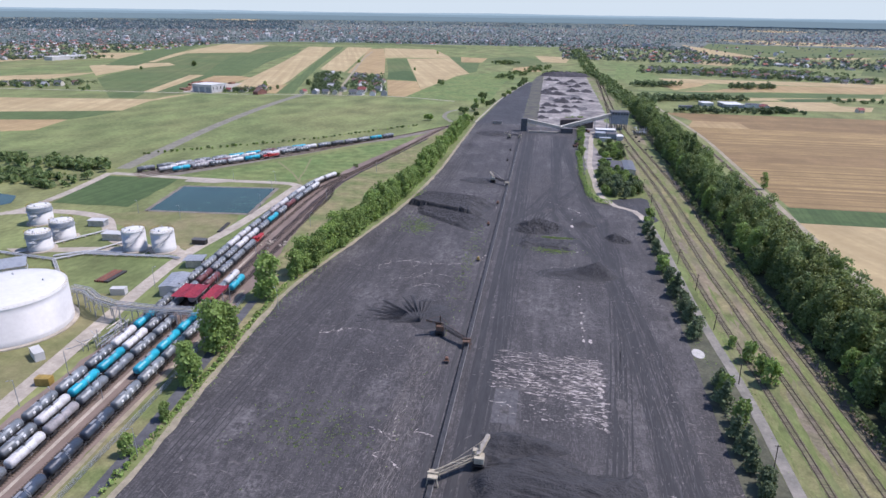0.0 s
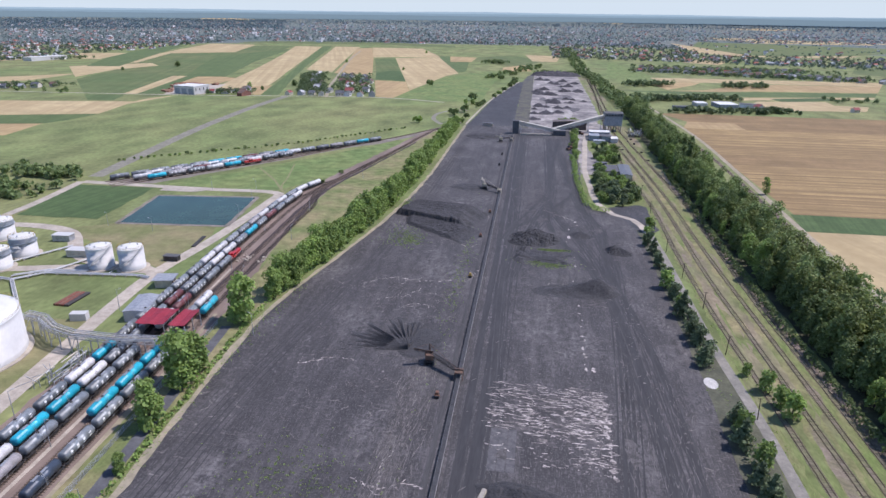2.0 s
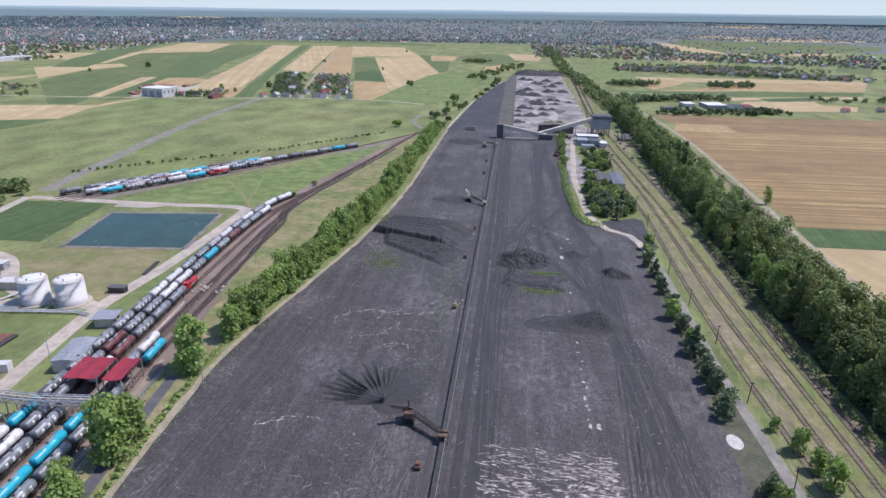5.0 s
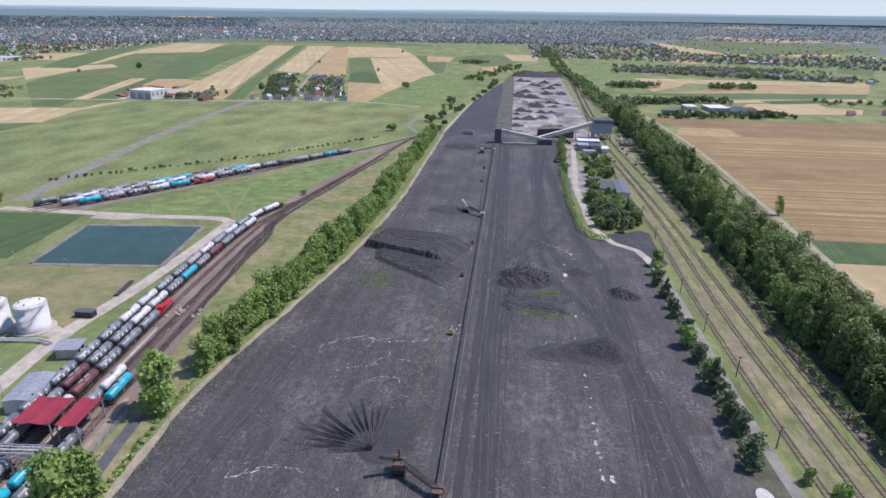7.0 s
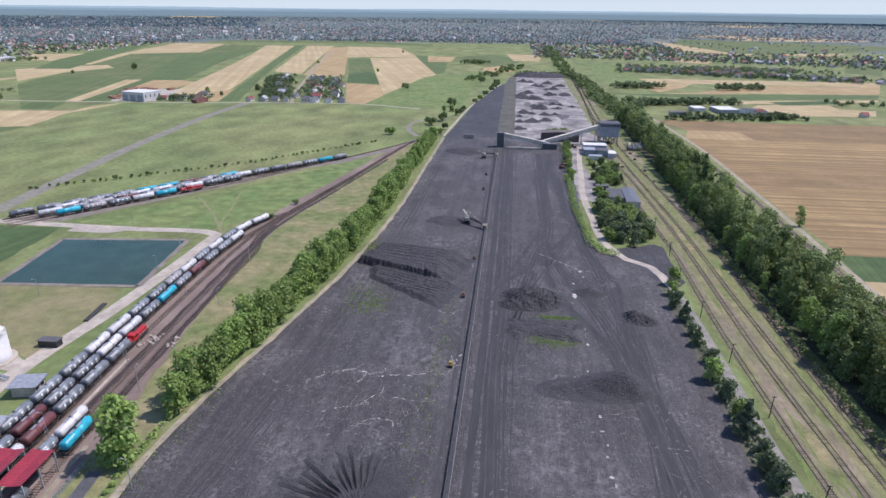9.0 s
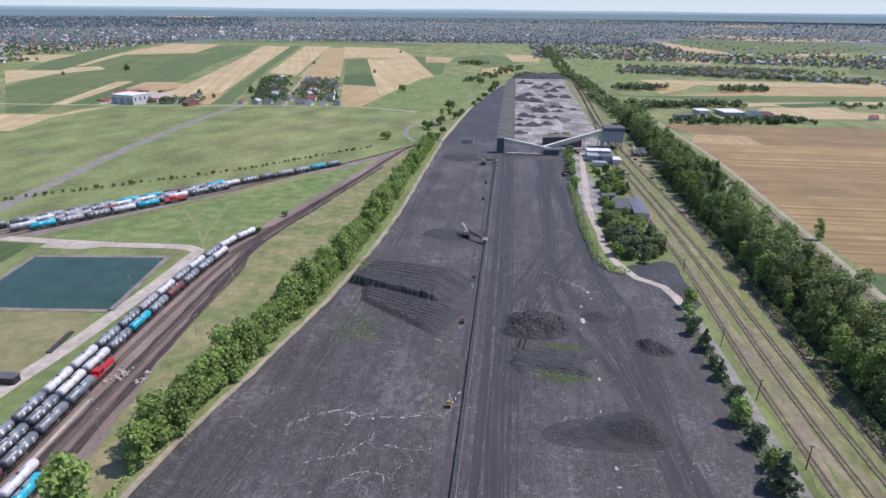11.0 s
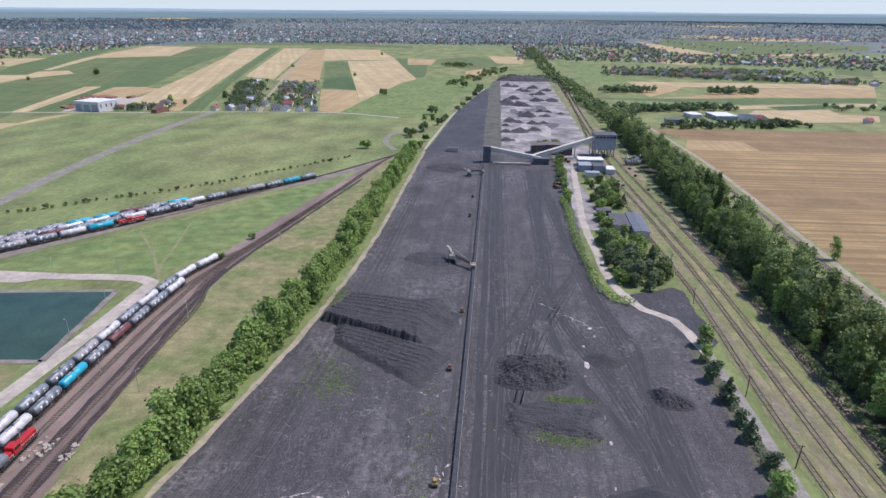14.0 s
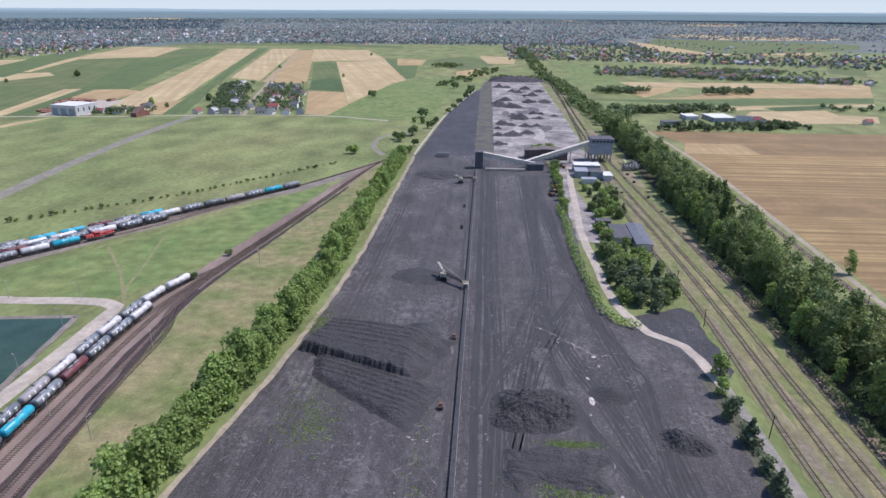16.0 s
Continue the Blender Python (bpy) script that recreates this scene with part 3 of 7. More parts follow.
road("road", "pale dusty lane to the loading plant", CONCRETE, 4, 0.12, [(85.5, 370), (80, 396), (70, 405), (62, 430), (60.5, 466), (60, 515), (63, 560), (67, 620), (72, 670)], 0.3)
ground_piece("hardstand", area([(57, 505), (72, 500), (74, 540), (70, 575), (66, 640), (96, 640), (98, 720), (80, 760), (60, 684)], 0.09, 1.0), GREY_LOT, "pale dusty hardstand at the sheds", "pavement")
road("road", "sandy field track along the tree belt", SANDY, 3.5, 0.10, [(168, 60), (169, 280), (171, 390), (175, 510), (178, 680), (168, 860), (160, 980)])
road("footpath", "worn sandy path in the meadow", PATH_DRY, 1.5, 0.09, [(-139.5, 414), (-146, 424), (-160, 446), (-183, 476)], 0.2)
road("footpath", "worn sandy path in the meadow", PATH_DRY, 1.2, 0.095, [(-141, 417), (-147, 428), (-153, 455), (-163, 495)], 0.2)
road("footpath", "loop of worn asphalt by the junction", ASPHALT_OLD, 5, 0.10, [(-78, 700), (-92, 735), (-93, 775), (-80, 800), (-62, 810)])

# ---- water ----
ground_piece("water", area([(-215, 393), (-153, 400), (-146, 345), (-206, 340)], 0.16, 0.4, 5), WATER, "still dark green-blue rectangular pond", "pond")
ground_piece("water", area([(-340, 356), (-305, 351), (-295, 336), (-300, 326), (-340, 322)], 0.16, 0.4, 5), WATER, "small dark pond behind the tanks", "pond")
for a, b in (((-216, 394), (-152, 401.5)), ((-152, 401.5), (-144.8, 344)), ((-144.8, 344), (-207, 338.5)), ((-207, 338.5), (-216, 394))):
    ground_piece("embankment", ribbon([Vector(a).lerp(Vector(b), i / 12) for i in range(13)], 2.6, 0.17, 0.35, 3), BALLAST_PALE, "pale stony bank of the pond", "bank")

# ---- the coal yard ----
LEFT_EDGE = [(-76, 60), (-76, 126), (-79, 184), (-81, 250), (-70, 318), (-60, 388), (-54, 477), (-53, 577), (-52, 700)]
RIGHT_EDGE = [(80, 60), (78, 160), (79, 235), (80.5, 340), (79, 392)]
yard = ground_piece("ground", area([*LEFT_EDGE, (-1, 710), (56, 700), (57, 520), (54, 452), (58, 412), (80, 404), (85, 380), (82, 340), (80, 235), (78, 160), (80, 60)], 0.05, 0.5, 5), COAL, "black coal-dust yard with wheel tracks and pale scrapes", "coal yard")
ground_piece("ground", area([(-52, 700), (-50, 714), (-39, 914), (-18, 1093), (-8, 1160), (-2, 1160), (-2, 705)], 0.055, 0.5, 8), COAL_DARK, "smooth black coal strip beyond the belt tower", "coal yard")
ground_piece("ground", area([(14, 690), (80, 690), (95, 790), (97, 1293), (15, 1283)], 0.055, 1.0, 8), GREY_LOT, "pale grey slag ground dotted with heaps", "slag yard")
ground_piece("ground", area([(80, 376), (86, 372), (92, 380), (93, 420), (88, 428), (66, 418), (72, 402)], 0.07, 0.5, 4), COAL_DARK, "black coal-dust corner beside the tracks", "coal yard")
ground_piece("ground", area([(-2, 705), (14, 692), (15, 1283), (4, 1283), (-4, 1165), (-8, 1160), (-2, 1160)], 0.06, 0.6, 8), mat("dusty_grey_strip", (0.12, 0.115, 0.085), (0.075, 0.074, 0.07), 0.08, 0.95, bump=0.4), "dusty grey strip with sparse grass between the yards", "ground")
ground_piece("kerb", ribbon(spline([(-52.5, 705), (-50, 760), (-40, 914), (-19, 1093), (-9, 1165)], 10), 2.2, 0.14), CONCRETE, "pale concrete kerb of the coal strip", "kerb")
ground_piece("verge", ribbon(spline(LEFT_EDGE, 5), 2.2, 0.10, 0.5, 2), SANDY, "sandy stony margin of the coal yard", "verge")


def lane(label, material, width, z, pts, rough=0.25, seed=1):
    if width < 1.3:
        line = spline(pts, 4)
        for side in (-1.0, 1.0):
            ground_piece("wheel_track", ribbon(sides(line, side), width * 0.55, z + 0.001 * side, rough * 0.6, seed), material, label, "wheel track")
        return
    return ground_piece("wheel_track", ribbon(spline(pts, 4), width, z, rough, seed), material, label, "wheel track")


rng = random.Random(5)
BANDS = [(3.4, ((44, 640), (36, 540), (32, 461), (30, 394), (36, 355), (47, 325), (53, 299), (58, 250), (60, 180), (58, 110))), (3.0, ((46, 560), (46, 490), (48, 450), (52, 410), (60, 375), (58.5, 345), (57, 320), (60, 292), (66, 230), (67, 150), (66, 100))), (1.6, ((6, 350), (10, 366), (18, 397), (29, 437), (33, 470))), (1.6, ((8, 350), (13, 370), (27, 398), (45, 438), (50, 470))), (2.2, ((12, 206), (10, 300), (12, 380), (11, 436), (11, 500), (12, 640)))]
for k, (w, pts) in enumerate(BANDS):
    ground_piece("wheel_track", ribbon(spline(pts, 3), w, 0.066 + 0.0012 * k, 0.3, k), TRACK_DARK, "broad band of dark compacted wheel tracks", "wheel track")
    line = spline(pts, 4)
    for j in range(4):
        ground_piece("wheel_track", ribbon(sides(line, -w * .75 + j * w * .5 + rng.uniform(-.3, .3)), rng.uniform(.25, .5), 0.0985 + 0.001 * j + .0002 * k, 0.12, j), (TRACK_PALE, TRACK_DARK)[j % 2], "fine wheel track in coal dust", "wheel track")
for x, w, m in ((5.2, 2.6, TRACK_DARK), (9.0, 3.2, TRACK_DARK), (12.6, 1.2, TRACK_DARK), (-2.6, 1.6, TRACK_PALE), (3.2, 0.8, TRACK_PALE), (7.2, 0.5, TRACK_PALE), (14.6, 0.7, TRACK_DARK), (11.0, 0.4, TRACK_PALE)):
    lane("compacted wheel track beside the conveyor", m, w, 0.07 + 0.004 * rng.random(), [(x + rng.uniform(-0.5, 0.5), y) for y in range(60, 700, 45)], 0.15)
for k in range(4):
    o = -4 + k * 2.7
    lane("long curved wheel track in coal dust", TRACK_DARK if k % 3 else TRACK_PALE, 0.35 + 0.4 * rng.random(), 0.075 + k * 0.002, [(-70 + o * 1.3, 90), (-68 + o * 1.4, 180), (-62 + o * 1.3, 240), (-52 + o, 320), (-47 + o, 400), (-44 + o * 0.8, 520), (-42 + o * 0.6, 660)], 0.15, k)
for k in range(4):
    o = k * 1.5
    lane("pair of dark wheel tracks curving to the lane", TRACK_DARK, 1.0, 0.08 + 0.002 * k, [(40 + o, 110), (50 + o, 200), (56 + o, 280), (58 + o, 320), (54 + o, 370), (48 + o, 430), (42 + o, 520), (38 + o, 640)], 0.15, k)
    lane("dark wheel track across the yard", TRACK_DARK, 1.1, 0.085 + 0.002 * k, [(12 + o * .6, 300), (16 + o, 350), (24 + o, 400), (31 + o, 440), (34 + o * .5, 520), (33 + o * .5, 640)], 0.15, k + 9)
    lane("dark wheel track across the yard", TRACK_DARK, 1.0, 0.09 + 0.002 * k, [(66 - o, 120), (62 - o, 220), (58 - o, 300), (50 - o, 350), (40 - o, 385), (33 - o * .4, 420), (31 + o * .2, 480), (31, 620)], 0.15, k + 19)
for k in range(3):
    lane("dark wheel track across the yard", TRACK_DARK, 0.8, 0.095 + 0.002 * k, [(14 + k * 2, 330), (22 + k * 2.5, 372), (32 + k * 2, 400), (42 + k, 425)], 0.1, k + 29)

# ---- railways ----


def railway(label, pts, bed=None, bed_width=3.6, z=0.14, ties=True):
    """Two rails on sleepers along a line."""
    line = spline(pts, 6)
    ob = thing("railway_track", label, "railway track", "tracks")
    if bed is not None:
        part("ballast_bed", ribbon(line, bed_width, z - 0.02, 0.25, 4), bed, ob)
    for side in (-0.75, 0.75):
        bm = bmesh.new()
        a, b = sides(line, side - 0.06), sides(line, side + 0.06)
        rows = [[bm.verts.new((p.x, p.y, h)) for p, h in ((u, z), (u, z + 0.17), (v, z + 0.17), (v, z))] for u, v in zip(a, b)]
        for p, q in zip(rows, rows[1:]):
            for i in range(3):
                bm.faces.new((p[i], p[i + 1], q[i + 1], q[i]))
        part("rail", bm, RAIL, ob)
    if ties:
        verts, faces, run = [], [], 0.0
        gone = random.Random(len(pts))
        for a, b in zip(line, line[1:]):
            d = (b - a).normalized()
            s = Vector((d.y, -d.x))
            while run < (b - a).length:
                c = a + d * run
                run += 0.9
                if bed is not None and gone.random() < 0.35:      # sunk under the grass
                    continue
                k = len(verts)
                for h in (z - 0.02, z + 0.06):
                    for u, v in ((-1.3, -0.13), (1.3, -0.13), (1.3, 0.13), (-1.3, 0.13)):
                        p = c + s * u + d * v
                        verts.append((p.x, p.y, h))
                faces += [(k + 4, k + 5, k + 6, k + 7), (k, k + 1, k + 5, k + 4), (k + 1, k + 2, k + 6, k + 5), (k + 2, k + 3, k + 7, k + 6), (k + 3, k, k + 4, k + 7)]
            run -= (b - a).length
        tagged(part("sleepers", mesh_of("sleepers", verts, faces, SLEEPER_OLD if bed is not None else SLEEPER), None, ob), kind="stuff")
    return ob


# the overgrown lines to the east
EAST_BED = mat("old_ballast", (0.165, 0.135, 0.105), (0.155, 0.155, 0.078), 0.14, 0.95, fine=20, bump=0.6, grain=0.4)
ground_piece("trackbed", area([(93, 60), (122, 60), (121, 240), (118, 350), (119, 520), (117, 720), (118, 1290), (98, 1290), (98, 720), (92, 640), (91, 520), (95, 400), (93, 300)], 0.08, 0.6), TRACKBED, "overgrown gravel trackbed with dry grass", "trackbed")
BROWN_BARE = mat("bare_brown_gravel", (0.215, 0.175, 0.135), (0.165, 0.15, 0.09), 0.15, 0.95, fine=18, bump=0.5, grain=0.4)
STRIP_GREEN = mat("fresh_green_strip", (0.135, 0.178, 0.055), (0.19, 0.185, 0.085), 0.2, 0.95, fine=12, bump=0.4, stretch=(1, 0.3, 1), grain=0.35)
ground_piece("verge", ribbon(spline([(116, 60), (115.5, 160), (113.6, 270), (112.2, 370), (112.3, 420), (110, 490), (107.6, 560), (104.6, 640), (103, 720)], 3), 4.4, 0.102, 0.8, 8), STRIP_GREEN, "fresh green grass between the old tracks", "grass")
for x0, x1, m in ((94.4, 92.6, STRIP_GREEN), (103.6, 98.8, GRASS_DRY), (110.0, 105.4, GRASS_DRY)):
    ground_piece("verge", ribbon(spline([(x0, 60), (x0 - 0.3, 160), (x0 - 1.0, 270), (x1, 420), (x1 - 1, 560)], 4), 2.6, 0.10, 0.9, int(x0)), m, "green grass growing between the tracks", "grass")
railway("rusty overgrown railway track", [(100, 60), (99, 159), (97, 222), (95, 272), (94, 342), (95, 421), (92, 496), (91, 576), (91, 648), (98, 800), (108, 1040), (118, 1290)], EAST_BED, 2.4)
railway("rusty overgrown railway track", [(107.5, 60), (107, 160), (105.5, 206), (103.8, 263), (102, 320), (102.5, 417), (101, 489), (98, 560), (92.5, 650)], EAST_BED, 2.2)
railway("rusty overgrown railway track", [(113, 60), (112.5, 170), (111.5, 237), (109.5, 307), (108.5, 370), (108, 440), (105, 520), (102, 600), (100, 700), (106, 1000), (113, 1290)], EAST_BED, 1.9)
railway("rusty disused railway track beside the tree belt", [(119, 60), (118, 168), (116.5, 240), (115, 293), (116, 375), (117, 420), (115, 483), (112.5, 544), (108, 640), (106, 760), (112, 1000), (121, 1290)], EAST_BED, 2.2)
ground_piece("verge", ribbon(spline([(121, 60), (120.5, 168), (119, 240), (117.5, 293), (118.5, 375), (119.5, 420), (118, 483)], 4), 4.2, 0.105, 1.0, 3), mat("leaf_litter", (0.245, 0.19, 0.16), (0.15, 0.13, 0.085), 0.16, 0.95, fine=20, grain=0.4), "brown leaf litter along the tree belt", "verge")
turf = random.Random(41)
for k in range(46):
    y = turf.uniform(90, 560)
    x = turf.uniform(94, 119) - (y - 90) * 0.008
    w, d = turf.uniform(.7, 2.0), turf.uniform(6, 22)
    ring = [(x + w * turf.uniform(.6, 1.1) * math.cos(a), y + d * turf.uniform(.6, 1.1) * math.sin(a)) for a in np.linspace(0, 5.9, 15)]
    ground_piece("verge", area(ring, .1065 + .0006 * k, .3, 3, k), (STRIP_GREEN, TRACKBED, GRASS_DRY, BROWN_BARE)[k % 4], "ragged patch of grass between the old tracks" if k % 4 < 3 else "bare brown patch between the old tracks", "grass")
railway("main line beyond the tree belt", [(164, 60), (164, 300), (167, 420), (169, 520), (169, 620), (163, 740), (152, 870), (142, 1050), (132, 1290), (124, 1600), (118, 2100)], BALLAST, 3.2)

# the sidings to the west


def siding(y, k):
    """The middle line of siding k at y."""
    base = float(np.interp(y, [60, 140, 208, 243, 303, 350, 385, 405, 420, 435, 445], [-112.5, -117, -121, -124.6, -129, -131, -131.8, -131, -129, -124.5, -120]))
    off = (0, 5.0, 10.0, 17.2, 21.6)[k] * float(np.interp(y, [60, 243, 330, 400, 445], [1, 1, 1.0, 0.95, 0.5]))
    return base + off


ground_piece("trackbed", area([(-122, 60), (-126, 150), (-129, 243), (-135, 330), (-136, 395), (-127, 440), (-114, 510), (-85, 668), (-68, 690), (-64, 720), (-58, 716), (-75, 676), (-97, 545), (-114, 440), (-111, 350), (-104, 300), (-98, 262), (-96, 235), (-90, 60)], 0.085, 0.7, 6), BALLAST, "wide brown ballast bed of the sidings", "trackbed")
for k in range(5):
    ys = list(range(60, 400, 30))
    pts = [(siding(y, k), y) for y in ys]
    pts += [(-124 + k * 1.6, 425), (-113 + k * 0.9, 480), (-98 + k * 0.5, 560), (-84 + k * 0.3, 645), (-72, 690 + k)] if k else [(siding(410, 0), 410), (siding(435, 0), 437), (-112, 470), (-98, 545)]
    railway("dark railway siding track", pts, None)
ground_piece("platform", ribbon([Vector((siding(y, 2) + 3.0, y)) for y in range(60, 300, 12)], 1.2, 0.16, 0.1), CONCRETE, "pale concrete strip between the sidings", "pavement")
ground_piece("verge", ribbon([Vector((siding(y, 4) + 3.2, y)) for y in range(60, 250, 8)], 1.6, 0.12, 0.3), SANDY, "sandy margin beside the siding", "verge")
for k, (pts, m, w) in enumerate((([(-110, 250), (-114, 320), (-117, 380), (-116, 430)], DARK_STEEL, 2.0), ([(-103, 250), (-108, 320), (-113, 380), (-114, 430), (-101, 510), (-86, 600)], DARK_STEEL, 2.2))):
    ground_piece("oil_stain", ribbon(spline(pts, 5), w, 0.10 + k * 0.004, 0.4, k), mat("oily_ballast", (0.06, 0.045, 0.042), (0.045, 0.035, 0.033), 0.3, 0.9), "dark oily strip along the ballast", "stain")

# the far fan of sidings in the meadow
FAN_A, FAN_B = Vector((-262, 424)), Vector((-143, 573))
ground_piece("trackbed", area([(-275, 415), (-262, 432), (-210, 503), (-176, 530), (-143, 578), (-120, 598), (-98, 640), (-74, 690), (-68, 686), (-90, 632), (-116, 586), (-141, 560), (-174, 508), (-208, 460), (-236, 420)], 0.07, 0.6), BALLAST_PALE, "pale ballast bed of the far sidings", "trackbed")
fan_d = (FAN_B - FAN_A).normalized()
fan_s = Vector((fan_d.y, -fan_d.x))
for k in range(4):
    a, o = FAN_A + fan_s * (k * 5 - 2), (k * 5 - 2)
    pts = [a + fan_d * t for t in (-10, 30, 80, 120)] + [FAN_A + fan_d * 165 + fan_s * (o * 0.5 + 1.5), FAN_B + fan_d * 12 + fan_s * 2.5]
    pts += [Vector((-104 + k * .3, 628)), Vector((-72, 686))]
    railway("pale railway siding in the meadow", [(p.x, p.y) for p in pts], BALLAST, 2.6, 0.13)

# ---- tank wagons ----


def tank_wagon(colour, label, marked):
    """A bogie tank wagon along y, its wheels on the rails at z = 0."""
    ob = thing("tank_wagon", label, "tank wagon", "tank wagons on the sidings")
    r, half = 1.42, 5.9
    prof = [(0, -half - 0.45), (0.75, -half - 0.38), (1.2, -half - 0.18), (r, -half + 0.12), (r, -2.0), (r + 0.03, -1.95), (r + 0.03, -1.75), (r, -1.7), (r, 1.7), (r + 0.03, 1.75), (r + 0.03, 1.95), (r, 2.0), (r, half - 0.12), (1.2, half + 0.18), (0.75, half + 0.38), (0, half + 0.45)]
    bm = lathe(prof, 24)
    bmesh.ops.transform(bm, matrix=pose(0, 0, 2.75, 90, 0, 0), verts=bm.verts[:])
    bmesh.ops.recalc_face_normals(bm, faces=bm.faces[:])
    smooth(part("tank", bm, TANK_COLOURS[colour], ob))
    bm = bmesh.new()
    box(bm, 0, 0, 1.0, 0.5, 13.0, 0.35)
    for s in (-1, 1):
        box(bm, s * 1.15, 0, 1.02, 0.16, 13.0, 0.28)
        box(bm, 0, s * 6.5, 0.95, 2.6, 0.2, 0.42)
        for e in (-1, 1):
            tube(bm, (e * 0.87, s * 6.6, 1.15), (e * 0.87, s * 7.1, 1.15), 0.16)
            box(bm, e * 0.95, s * 4.6, 1.25, 0.5, 1.4, 0.35)
    part("underframe", bm, DARK_STEEL, ob)
    bm = bmesh.new()
    box(bm, 0, 0, 4.22, 0.75, 5.4, 0.06)
    for y in (-2.6, 0, 2.6):
        beam(bm, (0.4, y, 4.2), (0.4, y, 4.75), 0.06)
        beam(bm, (-0.4, y, 4.2), (-0.4, y, 4.75), 0.06)
    part("walkway", bm, STEEL, ob)
    bm = bmesh.new()
    tube(bm, (0, 0, 4.1), (0, 0, 4.45), 0.4, 0.36, 12)
    tube(bm, (0, 0, 4.45), (0, 0, 4.52), 0.46, 0.3, 12)
    part("manhole", bm, DARK_STEEL, ob)
    for s in (-1, 1):
        bm = bmesh.new()
        for e in (-0.26, 0.26):
            beam(bm, (s * 1.52, e, 1.1), (s * 1.52, e, 3.2), 0.05)
            beam(bm, (s * 1.52, e, 3.2), (s * 0.5, e, 4.24), 0.05)
        for h in range(7):
            beam(bm, (s * 1.52, -0.26, 1.25 + 0.3 * h), (s * 1.52, 0.26, 1.25 + 0.3 * h), 0.04)
        part("ladder", bm, STEEL, ob)
    if marked:
        for s in (-1, 1):
            for j, y in enumerate((-3.9, -1.35, 1.35, 3.9)):
                bm = bmesh.new()
                h = 1.0
                for a0 in range(4):
                    t0, t1 = math.radians(-24 + 14 * a0), math.radians(-24 + 14 * (a0 + 1))
                    q = [bm.verts.new((s * (r + 0.025) * math.cos(t), y + dy, 2.75 + (r + 0.025) * math.sin(t))) for t, dy in ((t0, -0.42), (t0, 0.42), (t1, 0.42), (t1, -0.42))]
                    bm.faces.new(q if s > 0 else q[::-1])
                if j != 1:
                    bmesh.ops.delete(bm, geom=[bm.faces[:][1 + j % 2]], context="FACES")
                part("marking", bm, MARKING, ob, "white painted block marking")
    for s in (-1, 1):
        bm = bmesh.new()
        for e in (-1, 1):
            box(bm, e * 1.0, s * 4.6, 0.4, 0.14, 2.5, 0.4, bevel=0.04)
        box(bm, 0, s * 4.6, 0.5, 2.0, 0.4, 0.4)
        bogie = part("bogie", bm, DARK_STEEL, ob)
        for w in (-0.9, 0.9):
            bm = bmesh.new()
            for e in (-0.75, 0.75):
                tube(bm, (e - 0.07, s * 4.6 + w, 0.46), (e + 0.07, s * 4.6 + w, 0.46), 0.46, None, 14)
            tube(bm, (-0.75, s * 4.6 + w, 0.46), (0.75, s * 4.6 + w, 0.46), 0.08)
            part("wheelset", bm, RAIL, bogie)
    return ob


WAGONS = {}


def put_wagon(colour, x, y, turn, z=0.32):
    marked = colour.endswith("+")
    m = pose(x, y, z, 0, 0, turn)
    words = {"grey": "weathered grey tank wagon", "dark": "dark blue-grey tank wagon", "blue": "bright turquoise tank wagon", "white": "dirty white tank wagon", "pale": "pale dusty grey tank wagon", "maroon": "dull maroon tank wagon"}
    if colour not in WAGONS:
        c = colour.rstrip("+")
        WAGONS[colour] = tank_wagon(c, words[c] + (" with white block markings, standing on rails" if marked else " standing on rails"), marked)
        WAGONS[colour].matrix_basis = m
        return WAGONS[colour]
    return copy_thing(WAGONS[colour], m)


def row(k, y0, colours, pitch=14.0):
    for i, c in enumerate(colours.split()):
        if c == "-":
            continue
        y = y0 + i * pitch
        x0, x1 = siding(y - 4.6, k), siding(y + 4.6, k)
        put_wagon(c, (x0 + x1) / 2, y, -math.degrees(math.atan2(x1 - x0, 9.2)))


row(0, 110, "grey+ grey+ grey+ grey+ grey+ grey+ white+ blue grey+ grey+ grey+ grey+ grey+ white+ white grey+ grey+ pale+ white+ grey+ white grey+ white white")
row(1, 109, "white grey+ grey+ white blue blue white+ grey+ grey grey+ maroon grey+ grey+ white white grey+ blue grey+ maroon grey+ grey+ white")
row(2, 106, "grey grey white pale grey grey grey+ grey+ - white maroon grey+ grey grey")
row(3, 180, "blue blue blue - grey+ white")
row(4, 119.5, "dark dark dark grey+ grey+ grey grey+ grey - blue")
for o, start, colours in ((-2, 0, "grey grey grey+ grey+ grey+ blue blue maroon grey+ blue"), (3, 22, "white pale+ grey+ white white grey+ pale grey+ white grey+ grey pale grey+ blue grey"), (8, 12, "white grey pale maroon grey+ grey+ white grey+ grey+"), (13, 20, "blue pale+ grey+ white blue")):
    for i, c in enumerate(colours.split()):
        t = start + i * 14
        bend = max(0.0, (t - 120) / 70)
        p = FAN_A + fan_d * t + fan_s * (o * (1 - 0.45 * bend) + 1.6 * bend)
        put_wagon(c, p.x, p.y, -math.degrees(math.atan2(fan_d.x, fan_d.y)))


